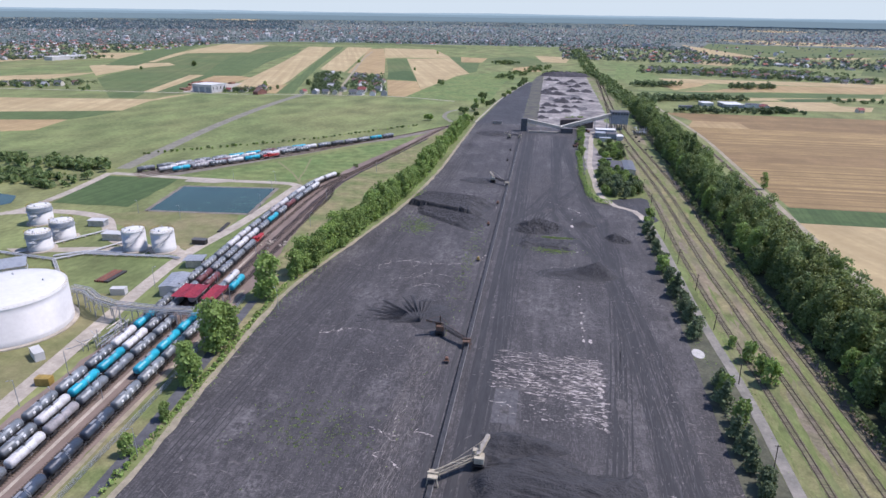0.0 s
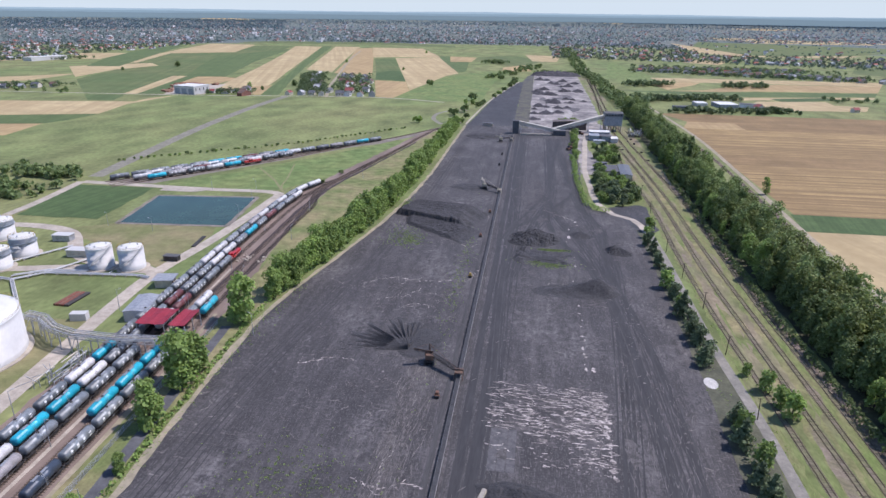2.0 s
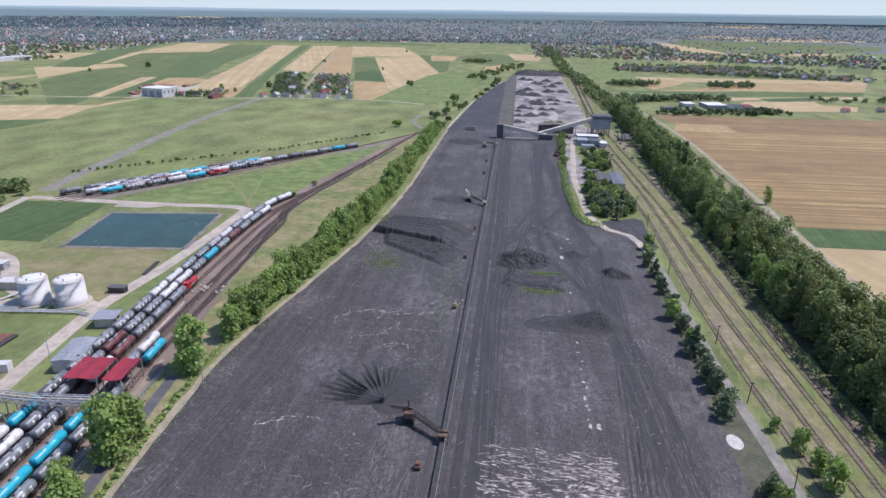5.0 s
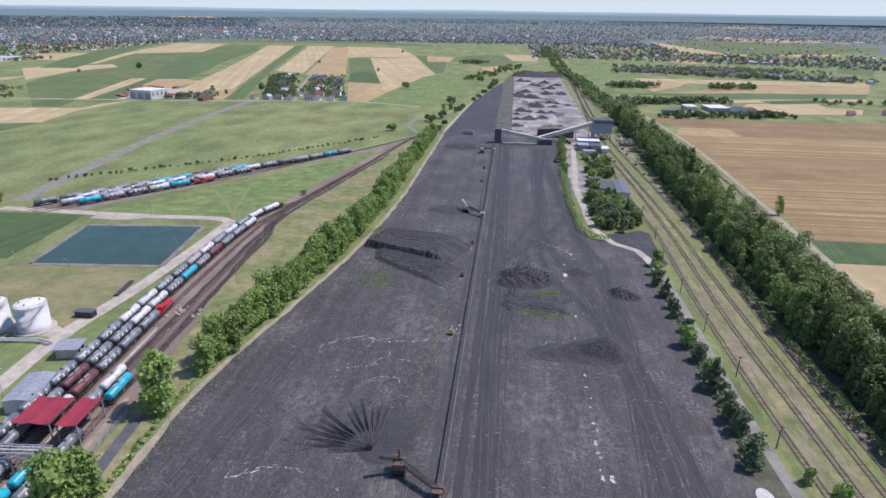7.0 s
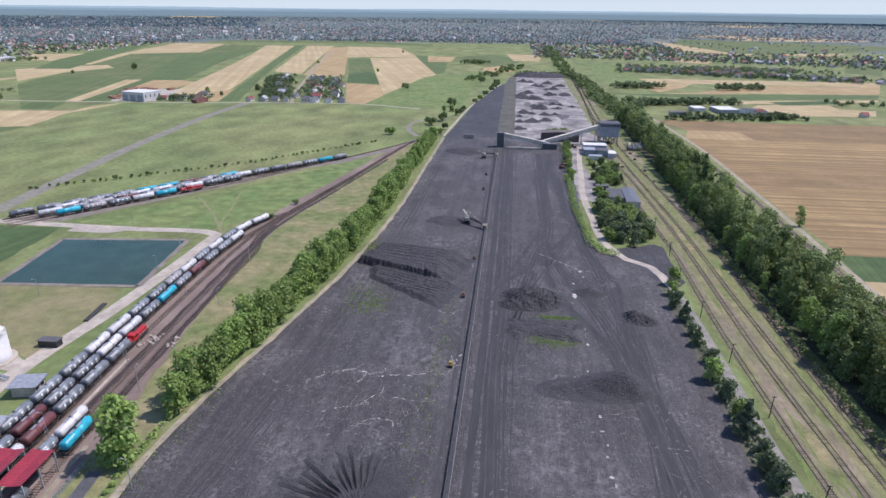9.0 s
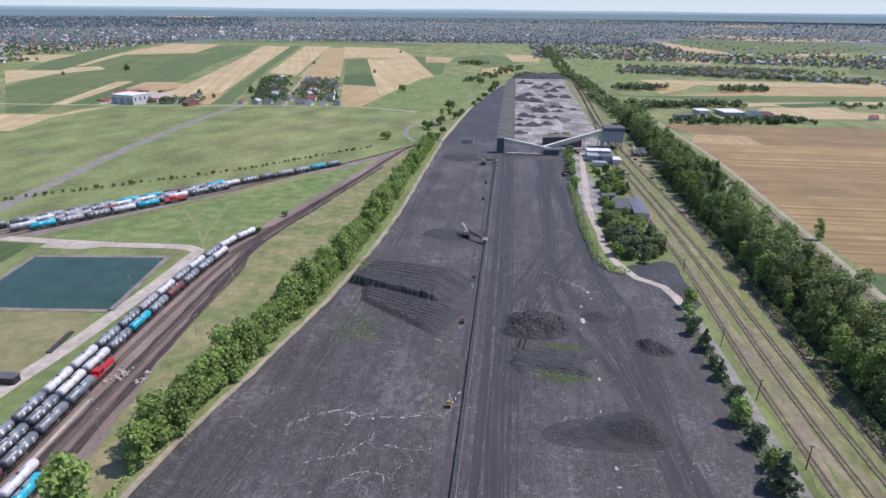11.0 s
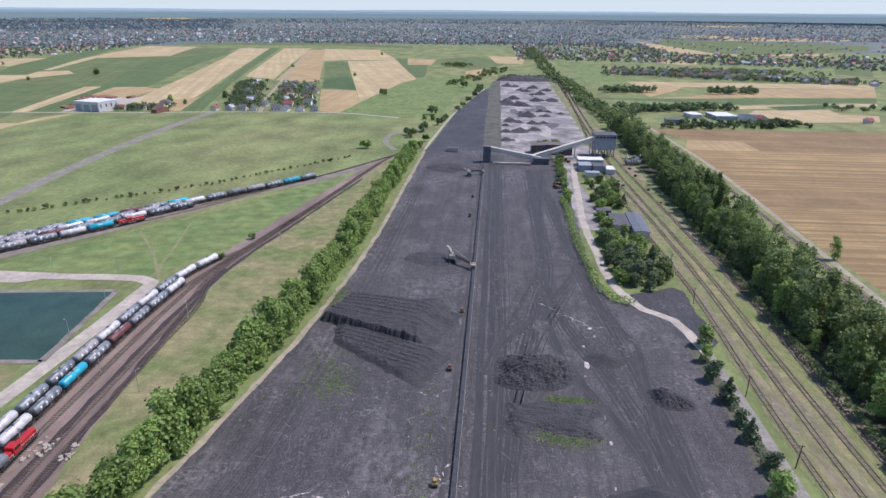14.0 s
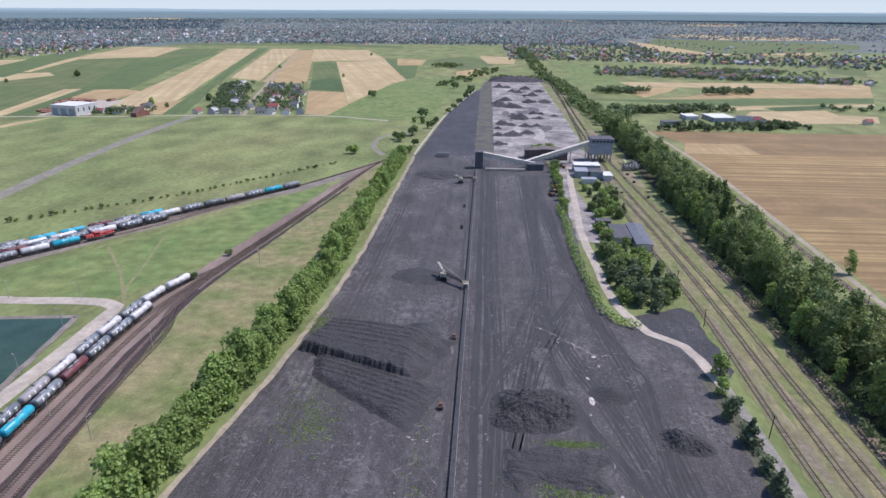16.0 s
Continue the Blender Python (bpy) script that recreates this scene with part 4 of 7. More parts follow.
def locomotive(label, body, m):
    ob = thing("locomotive", label, "locomotive", m=m)
    bm = bmesh.new()
    box(bm, 0, 0, 1.0, 2.7, 14.6, 0.5, bevel=0.06)
    part("underframe", bm, DARK_STEEL, ob)
    bm = bmesh.new()
    box(bm, 0, 3.6, 1.5, 1.9, 6.6, 1.7, bevel=0.12)
    box(bm, 0, -5.0, 1.5, 1.9, 3.8, 1.6, bevel=0.12)
    part("hood", bm, body, ob)
    bm = bmesh.new()
    box(bm, 0, -1.4, 1.5, 2.7, 3.0, 2.5, bevel=0.15)
    cab = part("cab", bm, body, ob)
    for s in (-1, 1):
        bm = bmesh.new()
        box(bm, s * 1.36, -1.4, 2.8, 0.04, 2.2, 0.8)
        part("window", bm, GLASS, cab)
        bm = bmesh.new()
        box(bm, s * 1.3, 0, 2.3, 0.05, 14.2, 0.05)
        for i in range(9):
            box(bm, s * 1.3, -6.8 + i * 1.7, 1.5, 0.04, 0.04, 0.8)
        part("handrail", bm, MARKING, ob)
        bm = bmesh.new()
        for w in (-1.5, 0, 1.5):
            for e in (-0.75, 0.75):
                tube(bm, (e - 0.07, s * 4.4 + w, 0.5), (e + 0.07, s * 4.4 + w, 0.5), 0.5, None, 14)
        for e in (-1, 1):
            box(bm, e * 1.0, s * 4.4, 0.45, 0.14, 4.4, 0.45)
        part("bogie", bm, DARK_STEEL, ob)
    return ob


locomotive("bright red diesel locomotive on the siding", RED_PAINT, pose(siding(299, 2), 299, 0.32, 0, 0, 3.5))
p = FAN_A + fan_d * 92 + fan_s * 13
locomotive("red and white shunting locomotive on the far siding", RED_PAINT, pose(p.x, p.y, 0.32, 0, 0, -math.degrees(math.atan2(fan_d.x, fan_d.y))))

# ---- trees ----


def crown_mesh(name, lobes, count, size, material, seed, flat=0.0):
    """Many small leaf sprays over several lobes, with gaps and an uneven outline."""
    r = np.random.default_rng(seed)
    lobes = np.array(lobes, float)          # x, y, z, rx, rz
    weight = lobes[:, 3] * lobes[:, 4]
    pick = r.choice(len(lobes), count, p=weight / weight.sum())
    v = r.normal(size=(count, 3))
    v /= np.linalg.norm(v, axis=1)[:, None]
    v[:, 2] = np.where(v[:, 2] < -0.55, -v[:, 2] * 0.6, v[:, 2])
    depth = 1 - 0.42 * r.random(count) ** 1.6 + 0.08 * r.normal(size=count)
    rad = np.stack([lobes[pick, 3], lobes[pick, 3], lobes[pick, 4]], 1)
    c = lobes[pick, :3] + v * rad * depth[:, None]
    n = v + 0.65 * r.normal(size=(count, 3)) + np.array([0, 0, 0.35])
    n /= np.linalg.norm(n, axis=1)[:, None]
    a = np.cross(n, r.normal(size=(count, 3)))
    a /= np.linalg.norm(a, axis=1)[:, None]
    b = np.cross(n, a)
    s = size * (0.6 + 0.8 * r.random(count))[:, None]
    k = 0.65 + 0.5 * r.random((count, 1))
    fold = n * s * 0.25
    verts = np.stack([c - a * s, c - b * s * k - fold * .3, c + a * s - fold, c + b * s * k], 1).reshape(-1, 3)
    faces = np.arange(count * 4).reshape(-1, 4)
    return mesh_of(name, verts.tolist(), faces.tolist(), material)


def tree(label, height, spread, material, seed, count=620, kind="broad", size=0.62):
    rng = random.Random(seed)
    ob = thing("tree", label, "tree", "trees")
    lobes = []
    bm = bmesh.new()
    if kind == "broad":
        for i in range(15):
            a, h = rng.uniform(0, 6.28), rng.uniform(0.14, 0.86)
            d = spread * rng.uniform(0.25, 0.62) * (1.15 - abs(h - 0.5))
            rr = spread * rng.uniform(0.3, 0.5)
            lobes.append((d * math.cos(a), d * math.sin(a), height * h, rr, rr * rng.uniform(0.8, 1.2)))
        for i in range(5):
            a = rng.uniform(0, 6.28)
            lobes.append((spread * .5 * math.cos(a), spread * .5 * math.sin(a), height * rng.uniform(.1, .2), spread * .42, height * .12))
        lobes.append((0, 0, height * 0.8, spread * 0.45, height * 0.19))
        lobes.append((0, 0, height * 0.42, spread * 0.74, height * 0.34))
    elif kind == "poplar":
        for i in range(9):
            h = 0.12 + 0.82 * i / 8
            lobes.append((rng.uniform(-.3, .3), rng.uniform(-.3, .3), height * h, spread * (1.05 - 0.75 * h) + 0.25, height * 0.1))
    else:                                   # pine: ragged tiers
        for i in range(9):
            h = 0.2 + 0.76 * i / 8
            for j in range(3):
                a = rng.uniform(0, 6.28)
                d = spread * (1.0 - h) * 0.75 * rng.uniform(.6, 1.1)
                lobes.append((d * math.cos(a), d * math.sin(a), height * h, spread * (1.12 - h) * 0.55 + 0.2, height * 0.055))
    top = height * (0.7 if kind == "broad" else 0.92)
    tube(bm, (0, 0, -0.3), (rng.uniform(-.2, .2), rng.uniform(-.2, .2), top), 0.12 + height * 0.017, 0.06, 7)
    for i in range(7):
        x, y, z, rr, _ = lobes[rng.randrange(len(lobes))]
        tube(bm, (0, 0, max(1.0, z * 0.55)), (x, y, z), 0.05 + height * 0.005, 0.03, 5)
    part("trunk", bm, BARK, ob)
    part("crown", crown_mesh("crown", lobes, count, size, material, seed), None, ob)
    return ob


def bush_mesh(seed, r, h, count, material, size):
    rng = random.Random(seed)
    lobes = [(rng.uniform(-r, r) * .5, rng.uniform(-r, r) * .5, h * rng.uniform(.3, .6), r * rng.uniform(.45, .75), h * rng.uniform(.3, .5)) for _ in range(6)]
    return crown_mesh("bush", lobes, count, size, material, seed)


AWAY = pose(0, 0, 0)
KINDS = {
    "lime": [("leafy bright green broadleaf tree", 15.5, 5.4, LEAF, 11, 1900, "broad", 0.45), ("leafy bright green broadleaf tree", 14, 4.8, LEAF, 12, 1700, "broad", 0.45), ("full green broadleaf tree", 16.5, 5.0, LEAF, 13, 1900, "broad", 0.45)],
    "belt": [("dense dark green broadleaf tree of the belt", 17, 5.2, LEAF_DARK, 21, 1250, "broad", 0.48), ("dense green broadleaf tree of the belt", 15, 4.8, LEAF_DARK, 22, 1150, "broad", 0.48), ("tall green broadleaf tree of the belt", 19, 5.0, LEAF, 23, 1250, "broad", 0.48)],
    "round": [("broad bushy garden tree", 8.5, 5.6, LEAF_DARK, 71, 1200, "broad", 0.45), ("broad bushy green tree", 7.5, 5.0, LEAF, 72, 1100, "broad", 0.45)],
    "poplar": [("slender tall columnar poplar", 21, 2.8, LEAF_DARK, 31, 900, "poplar", 0.6)],
    "pine": [("small dark green bushy pine", 9, 3.7, LEAF_PINE, 41, 900, "broad", 0.42), ("small dark green bushy pine", 7.5, 3.3, LEAF_PINE, 42, 800, "broad", 0.42), ("ragged dark green pine", 9.5, 3.6, LEAF_PINE, 43, 800, "pine", 0.5)],
    "young": [("round young broadleaf tree with loose crown", 7.5, 3.2, LEAF, 51, 420, "broad", 0.48)],
    "farm": [("distant lone green field tree", 10, 5, LEAF_DARK, 61, 110, "broad", 1.5), ("distant lone green garden tree", 8, 4, LEAF, 62, 90, "broad", 1.4)],
}
STOCK = {}
trng = random.Random(77)


def put_tree(kind, x, y, scale=1.0, lean=0.0):
    i = trng.randrange(len(KINDS[kind]))
    s = scale * trng.uniform(0.86, 1.14)
    m = pose(x, y, 0.05, trng.uniform(-2, 2), trng.uniform(-2, 2), trng.uniform(0, 360)) @ Matrix.Diagonal((s * trng.uniform(.92, 1.08), s * trng.uniform(.92, 1.08), s, 1))
    if (kind, i) not in STOCK:
        STOCK[kind, i] = tree(*KINDS[kind][i])
        STOCK[kind, i].matrix_basis = m
        return STOCK[kind, i]
    src = STOCK[kind, i]
    keep = src.matrix_basis.copy()
    src.scale = (1, 1, 1)
    ob = copy_thing(src, m)
    src.matrix_basis = keep
    return ob


# the western row: single trees near, a close row further on
for x, y, s in ((-82, 140, 0.55), (-81, 156, 0.42), (-84, 175, 1.22), (-88, 181, 0.7), (-87, 196, 1.2), (-85, 203, 1.05), (-87, 240, 1.12), (-83, 262, 1.0), (-84, 269, 1.08), (-80, 276, 0.9)):
    put_tree("lime", x, y, s)
y = 284
while y < 690:
    x = float(np.interp(y, [275, 318, 376, 458, 578, 700], [-83, -76, -69, -64, -62, -60]))
    put_tree("lime", x + trng.uniform(-0.6, 1.8), y, 0.86 + 0.13 * math.sin(y * 0.11) + (0.1 if y < 520 else -0.14))
    if trng.random() < 0.85:
        put_tree("lime", x - 3.4 + trng.uniform(-1.5, 1), y + 2, 0.72)
    y += trng.uniform(4.6, 7.2)
# Leaf litter, its colour darkened to hold the shade under the crowns.
ground_piece("ground", area([(123, 100), (150, 100), (150, 400), (147, 600), (144, 830), (125, 830), (122, 600), (121, 400), (123, 250)], 0.11, 1.0), mat("shade_dark_forest_floor", (0.075, 0.075, 0.04), (0.05, 0.052, 0.03), 0.3, 0.95, fine=12), "dark litter under the tree belt, its colour darkened for shade", "forest floor")
# the eastern belt: its near edge tree by tree, the rest as one wood
BELT_X = ([120, 222, 365, 520, 700, 820], [127.5, 127, 124.5, 125, 125, 125])
BELT_W = ([120, 400, 600, 820], [24, 23, 21, 19])
y = 150
while y < 600:
    x0 = float(np.interp(y, *BELT_X))
    put_tree("belt", x0 + trng.uniform(-1.5, 2.0), y + trng.uniform(-3, 3), trng.uniform(.45, .95))
    y += 7.0
for x, y in ((135, 536), (139, 540), (142, 545), (133, 552), (140, 560), (137, 525)):
    put_tree("poplar", x, y, trng.uniform(1.1, 1.4))
put_tree("belt", 176, 470, .6)
# the pines and shrubs on the yard's eastern side
for y in (150, 158, 164, 171, 178, 184, 192, 199, 205, 233, 241, 249, 256, 264, 272, 279, 291, 300, 312, 322, 331, 341, 352):
    put_tree("pine" if trng.random() < .88 else "young", 82.5 + trng.uniform(-1.8, 1.8), y + trng.uniform(-2, 2), trng.uniform(.7, 1.12))
for x, y, s in ((97, 222, .95), (100, 208, 1.1), (94, 231, .55), (99, 214, .8), (86, 377, 1.0), (83, 366, .9)):
    put_tree("young", x, y, s)
# the garden round the office and the lane's hedge
for x, y, s, k in ((68, 436, 1.1, "pine"), (73, 433, 1.2, "pine"), (79, 430, 1.1, "pine"), (72, 448, 1.2, "pine"), (80, 440, 1.1, "pine"), (67, 446, 1.1, "pine"), (68, 460, 1.1, "belt"), (77, 455, 1.0, "pine"), (74, 470, 1.0, "belt"), (68, 480, 1.0, "belt"), (84, 454, 1.0, "pine"), (70, 500, .8, "belt"), (76, 484, .8, "pine"), (66, 432, .8, "belt"), (71, 428, .7, "pine"), (77, 424, .7, "pine"), (82, 432, .6, "belt"), (70, 441, .7, "belt"), (76, 446, 1.0, "pine"), (88, 446, 1.0, "pine"), (70, 455, .6, "belt"), (69, 468, .75, "belt"), (75, 462, 1.2, "pine"), (82, 470, .6, "young"), (72, 480, .7, "belt"), (80, 482, .7, "young"), (88, 462, .6, "young"), (72, 492, .55, "belt"), (79, 495, .7, "young"), (74, 545, .6, "belt"), (81, 552, .65, "belt"), (86, 560, .6, "belt"), (78, 566, .65, "belt"), (88, 575, .6, "belt"), (80, 580, .55, "belt"), (85, 546, .5, "belt"), (75, 590, .4, "pine"), (90, 586, .5, "belt"), (84, 592, .5, "belt"), (72, 560, .5, "belt"), (76, 574, .5, "pine"), (84, 566, .6, "belt"), (90, 556, .5, "pine"), (74, 604, .4, "belt"), (82, 606, .4, "belt"), (89, 600, .4, "belt"), (84, 478, .7, "belt"), (66, 470, .7, "pine"), (86, 440, .8, "belt"), (64, 452, .5, "pine"), (80, 462, .9, "belt"), (72, 508, .6, "belt"), (70, 520, .5, "belt"), (66, 486, .6, "belt")):
    put_tree("round" if k == "belt" else k, x, y, 0.45 + 0.55 * s)
for x, y, s, k in ((59, 655, .9, "belt"), (60, 668, .8, "belt"), (57.5, 622, .8, "belt"), (56.5, 600, .7, "belt"), (55.5, 580, .7, "young"), (56, 568, .7, "belt"), (55, 552, .6, "young"), (58, 640, .5, "belt"), (58, 628, .45, "belt"), (57, 615, .4, "belt"), (60, 650, .45, "pine"), (58, 605, .4, "young"), (46, 716, 1.3, "belt"), (54, 720, 1.2, "belt"), (62, 722, 1.3, "belt"), (52, 600, .4, "young"), (56, 590, .4, "young")):
    put_tree("round" if k == "belt" else k, x, y, 0.4 + 0.6 * s)


def hedge(label, pts, width, height, seed, per=9, material=LEAF):
    line = spline(pts, 3)
    r = np.random.default_rng(seed)
    lobes = [(p.x + r.uniform(-.4, .4), p.y, height * .45, width * r.uniform(.4, .6), height * r.uniform(.4, .62)) for p in line]
    ob = tagged(new("hedge", crown_mesh("hedge", lobes, per * len(lobes) * 3, 0.4, material, seed)), label, "hedge")
    return ob


hedge("clipped bright green hedge along the dusty lane", [(52, 560), (53, 530), (52, 500), (52.5, 470), (53.5, 445), (55, 424), (60, 413), (66, 409)], 4.6, 3.4, 3, 14)
hedge("low green shrubs along the belt", [(121, 150), (119.5, 222), (117.5, 300), (118, 365), (119, 440), (120, 520)], 3.4, 3.6, 4, 16, LEAF_DARK)
hedge("weedy bushes under the tree row", [(-79, 120), (-80.5, 170), (-83, 215), (-84, 250), (-78, 300), (-70, 350), (-64, 400), (-60, 460)], 2.4, 1.5, 5, 8)
# small trees in a line on the meadow
srng = random.Random(3)
bush_a, bush_b = bush_mesh(1, 1.9, 3.6, 260, LEAF_DARK, .4), bush_mesh(2, 1.6, 3.0, 220, LEAF, .4)
line = spline([(-300, 478), (-258, 512), (-232, 534), (-195, 565), (-156, 611), (-122, 653), (-110, 668)], 4.6)
for i, p in enumerate(line):
    ob = tagged(new("bush", (bush_a, bush_b)[i % 2]), "small round bush in a line on the meadow", "bush", "meadow bushes")
    s = srng.uniform(.42, .85) * (1.15 if i < 22 else 1)
    ob.matrix_basis = pose(p.x + srng.uniform(-1, 1), p.y + srng.uniform(-1.5, 1.5), 0.05, 0, 0, srng.uniform(0, 360)) @ Matrix.Diagonal((s, s, s, 1))
for x, y, s in ((-118, 470, 1.0), (-122, 440, 1.0), (-105, 705, 3), (-70, 760, 2.6), (-62, 790, 3), (-76, 770, 2.2), (-50, 830, 2.4), (-46, 860, 2.2), (-64, 900, 3.2), (-38, 930, 2), (-33, 970, 2.4), (-28, 1010, 2.2), (-22, 1060, 2.6), (-56, 740, 2), (-59, 712, 2.6), (-18, 1100, 2.6), (-42, 1180, 3), (-150, 1060, 3), (-16, 1140, 3)):
    ob = tagged(new("bush", (bush_a, bush_b)[int(x) % 2]), "rounded green bush on dry grass", "bush", "meadow bushes")
    ob.matrix_basis = pose(x, y, 0.05, 0, 0, srng.uniform(0, 360)) @ Matrix.Diagonal((s, s, s, 1))


def wood(label, pts_box, count, seed, height=(7, 13), material=LEAF_DARK, sprays=26, size=1.6, slim=False):
    """A far wood or orchard, too dense to count."""
    r = random.Random(seed)
    lobes = []
    for _ in range(count):
        x, y = pts_box(r)
        h = r.uniform(*height)
        p, k = far(x, y)
        if slim:
            for f in (.25, .5, .72, .88):
                lobes.append((p.x + r.uniform(-1.6, 1.6), p.y + r.uniform(-1.6, 1.6), p.z + h * f, h * r.uniform(.16, .24) * (1.3 - f * .7), h * .16))
            continue
        for _ in range(2):
            lobes.append((p.x + r.uniform(-2, 2) * k, p.y + r.uniform(-2, 2) * k, p.z + h * r.uniform(.35, .6) * k, h * .36 * k, h * .42 * k))
    return tagged(new("wood", crown_mesh("wood", lobes, count * sprays, size, material, seed)), label, "wood", kind="stuff")


def strip(x0, y0, x1, y1, w):
    def at(r):
        t = r.random()
        return x0 + (x1 - x0) * t + r.uniform(-w, w), y0 + (y1 - y0) * t + r.uniform(-w, w)
    return at


def inside_belt(r):
    y = r.uniform(120, 830)
    return float(np.interp(y, *BELT_X)) + r.uniform(0.05, 1.0) * float(np.interp(y, *BELT_W)), y


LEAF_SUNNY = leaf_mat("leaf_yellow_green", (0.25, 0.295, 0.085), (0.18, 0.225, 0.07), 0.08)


def near_belt(r):
    y = r.triangular(120, 420, 150)
    return float(np.interp(y, *BELT_X)) + r.uniform(0.1, 0.9) * float(np.interp(y, *BELT_W)), y


wood("dense tall green tree belt beside the tracks", inside_belt, 580, 15, (9, 21.5), LEAF_MIX, 380, 0.46, True)
wood("paler yellow-green trees in the belt", near_belt, 190, 16, (13, 21), LEAF_SUNNY, 380, 0.46, True)
wood("belt of trees along the main line to the town", strip(136, 820, 120, 1290, 10), 190, 1)
wood("belt of trees along the main line to the town", strip(112, 1290, 108, 2200, 14), 170, 2)
wood("dark copse by the fields", strip(165, 960, 300, 985, 16), 130, 3, (6, 10), LEAF_DEEP, 60, 1.0)
wood("dark copse by the fields", strip(150, 900, 175, 960, 14), 40, 4, (7, 12), LEAF_DEEP, 60, 1.0)
wood("copse in the fields", strip(175, 1150, 235, 1160, 14), 60, 5, (7, 12), LEAF_DEEP, 60, 1.0)
wood("copse in the fields", strip(330, 1150, 400, 1165, 16), 55, 6, (7, 12), LEAF_DEEP, 60, 1.0)
wood("garden trees by the works", strip(195, 850, 330, 868, 16), 110, 7, (4, 8), LEAF_DEEP, 60, 1.0)
wood("row of trees in the meadow", strip(-400, 432, -290, 426, 9), 60, 8, (6, 9))
wood("reedy bushes behind the pond", strip(-360, 395, -296, 385, 14), 70, 9, (3, 6))
wood("copse at the end of the meadow", strip(-100, 1560, -60, 1560, 14), 26, 10)
wood("trees on the old line", strip(-60, 1200, 20, 1500, 16), 70, 11, (5, 9))
wood("trees on the old line", strip(20, 1310, 95, 1320, 12), 40, 12, (6, 10))
wood("hedgerow trees", strip(420, 1000, 640, 1005, 14), 40, 13, (5, 9), LEAF_DEEP, 60, 1.0)
wood("hedgerow trees", strip(-900, 870, -640, 860, 10), 30, 14, (5, 9))

hedge("ragged low shrubs between the pines", [(83, 130), (82.5, 170), (82, 205)], 2.8, 2.6, 6, 10, LEAF_PINE)
hedge("ragged low shrubs between the pines", [(82.5, 236), (82, 270), (82.5, 305), (83.5, 350)], 2.6, 2.4, 7, 10, LEAF_PINE)

# ---- the yard's conveyor ----
bm = bmesh.new()
box(bm, 0, 375, 1.05, 1.1, 560, 0.05)
conveyor = thing("belt_conveyor", "long dark belt conveyor on low steel trestles", "conveyor")
part("belt", bm, mat("rubber_belt", (0.03, 0.03, 0.032), (0.05, 0.05, 0.052), 0.5, 0.7), conveyor)
for s in (-1, 1):
    bm = bmesh.new()
    box(bm, s * 0.66, 375, 0.75, 0.14, 560, 0.42)
    # The beam on the +x side is paler than the other one.
    part("side_beam", bm, mat("pale_grey_steel", (0.26, 0.25, 0.24), (0.14, 0.135, 0.13), 0.5, 0.7, 0.1) if s > 0 else mat("weathered_steel", (0.11, 0.105, 0.10), (0.06, 0.058, 0.055), 0.6, 0.7, 0.2), conveyor)
leg = bmesh.new()
for s in (-1, 1):
    beam(leg, (s * 0.66, 0, 0.85), (s * 0.85, 0, 0.0), 0.12)
beam(leg, (-0.66, 0, 0.7), (0.66, 0, 0.7), 0.1)
beam(leg, (-0.5, 0, 1.12), (0.5, 0, 1.12), 0.06)
me = bpy.data.meshes.new("trestle")
leg.to_mesh(me)
leg.free()
me.materials.append(DARK_STEEL)
for i in range(112):
    t = part("trestle", me, None, conveyor)
    t.location = (0, 97.5 + i * 5, 0.05)


def lattice(bm, a, b, w, h, bays, t=0.14):
    """A four-chord lattice girder from a to b."""
    a, b = Vector(a), Vector(b)
    d = (b - a).normalized()
    s = d.cross(Vector((0, 0, 1))).normalized() * w / 2
    u = s.cross(d).normalized() * h / 2
    u = u if u.z > 0 else -u
    cor = [s + u, s - u, -s - u, -s + u]
    for c in cor:
        beam(bm, a + c, b + c, t)
    for i in range(bays):
        p, q = a.lerp(b, i / bays), a.lerp(b, (i + 1) / bays)
        for j in range(4):
            beam(bm, p + cor[j], q + cor[(j + 1) % 4], t * .6)
            beam(bm, p + cor[j], p + cor[(j + 1) % 4], t * .6)
    return bm


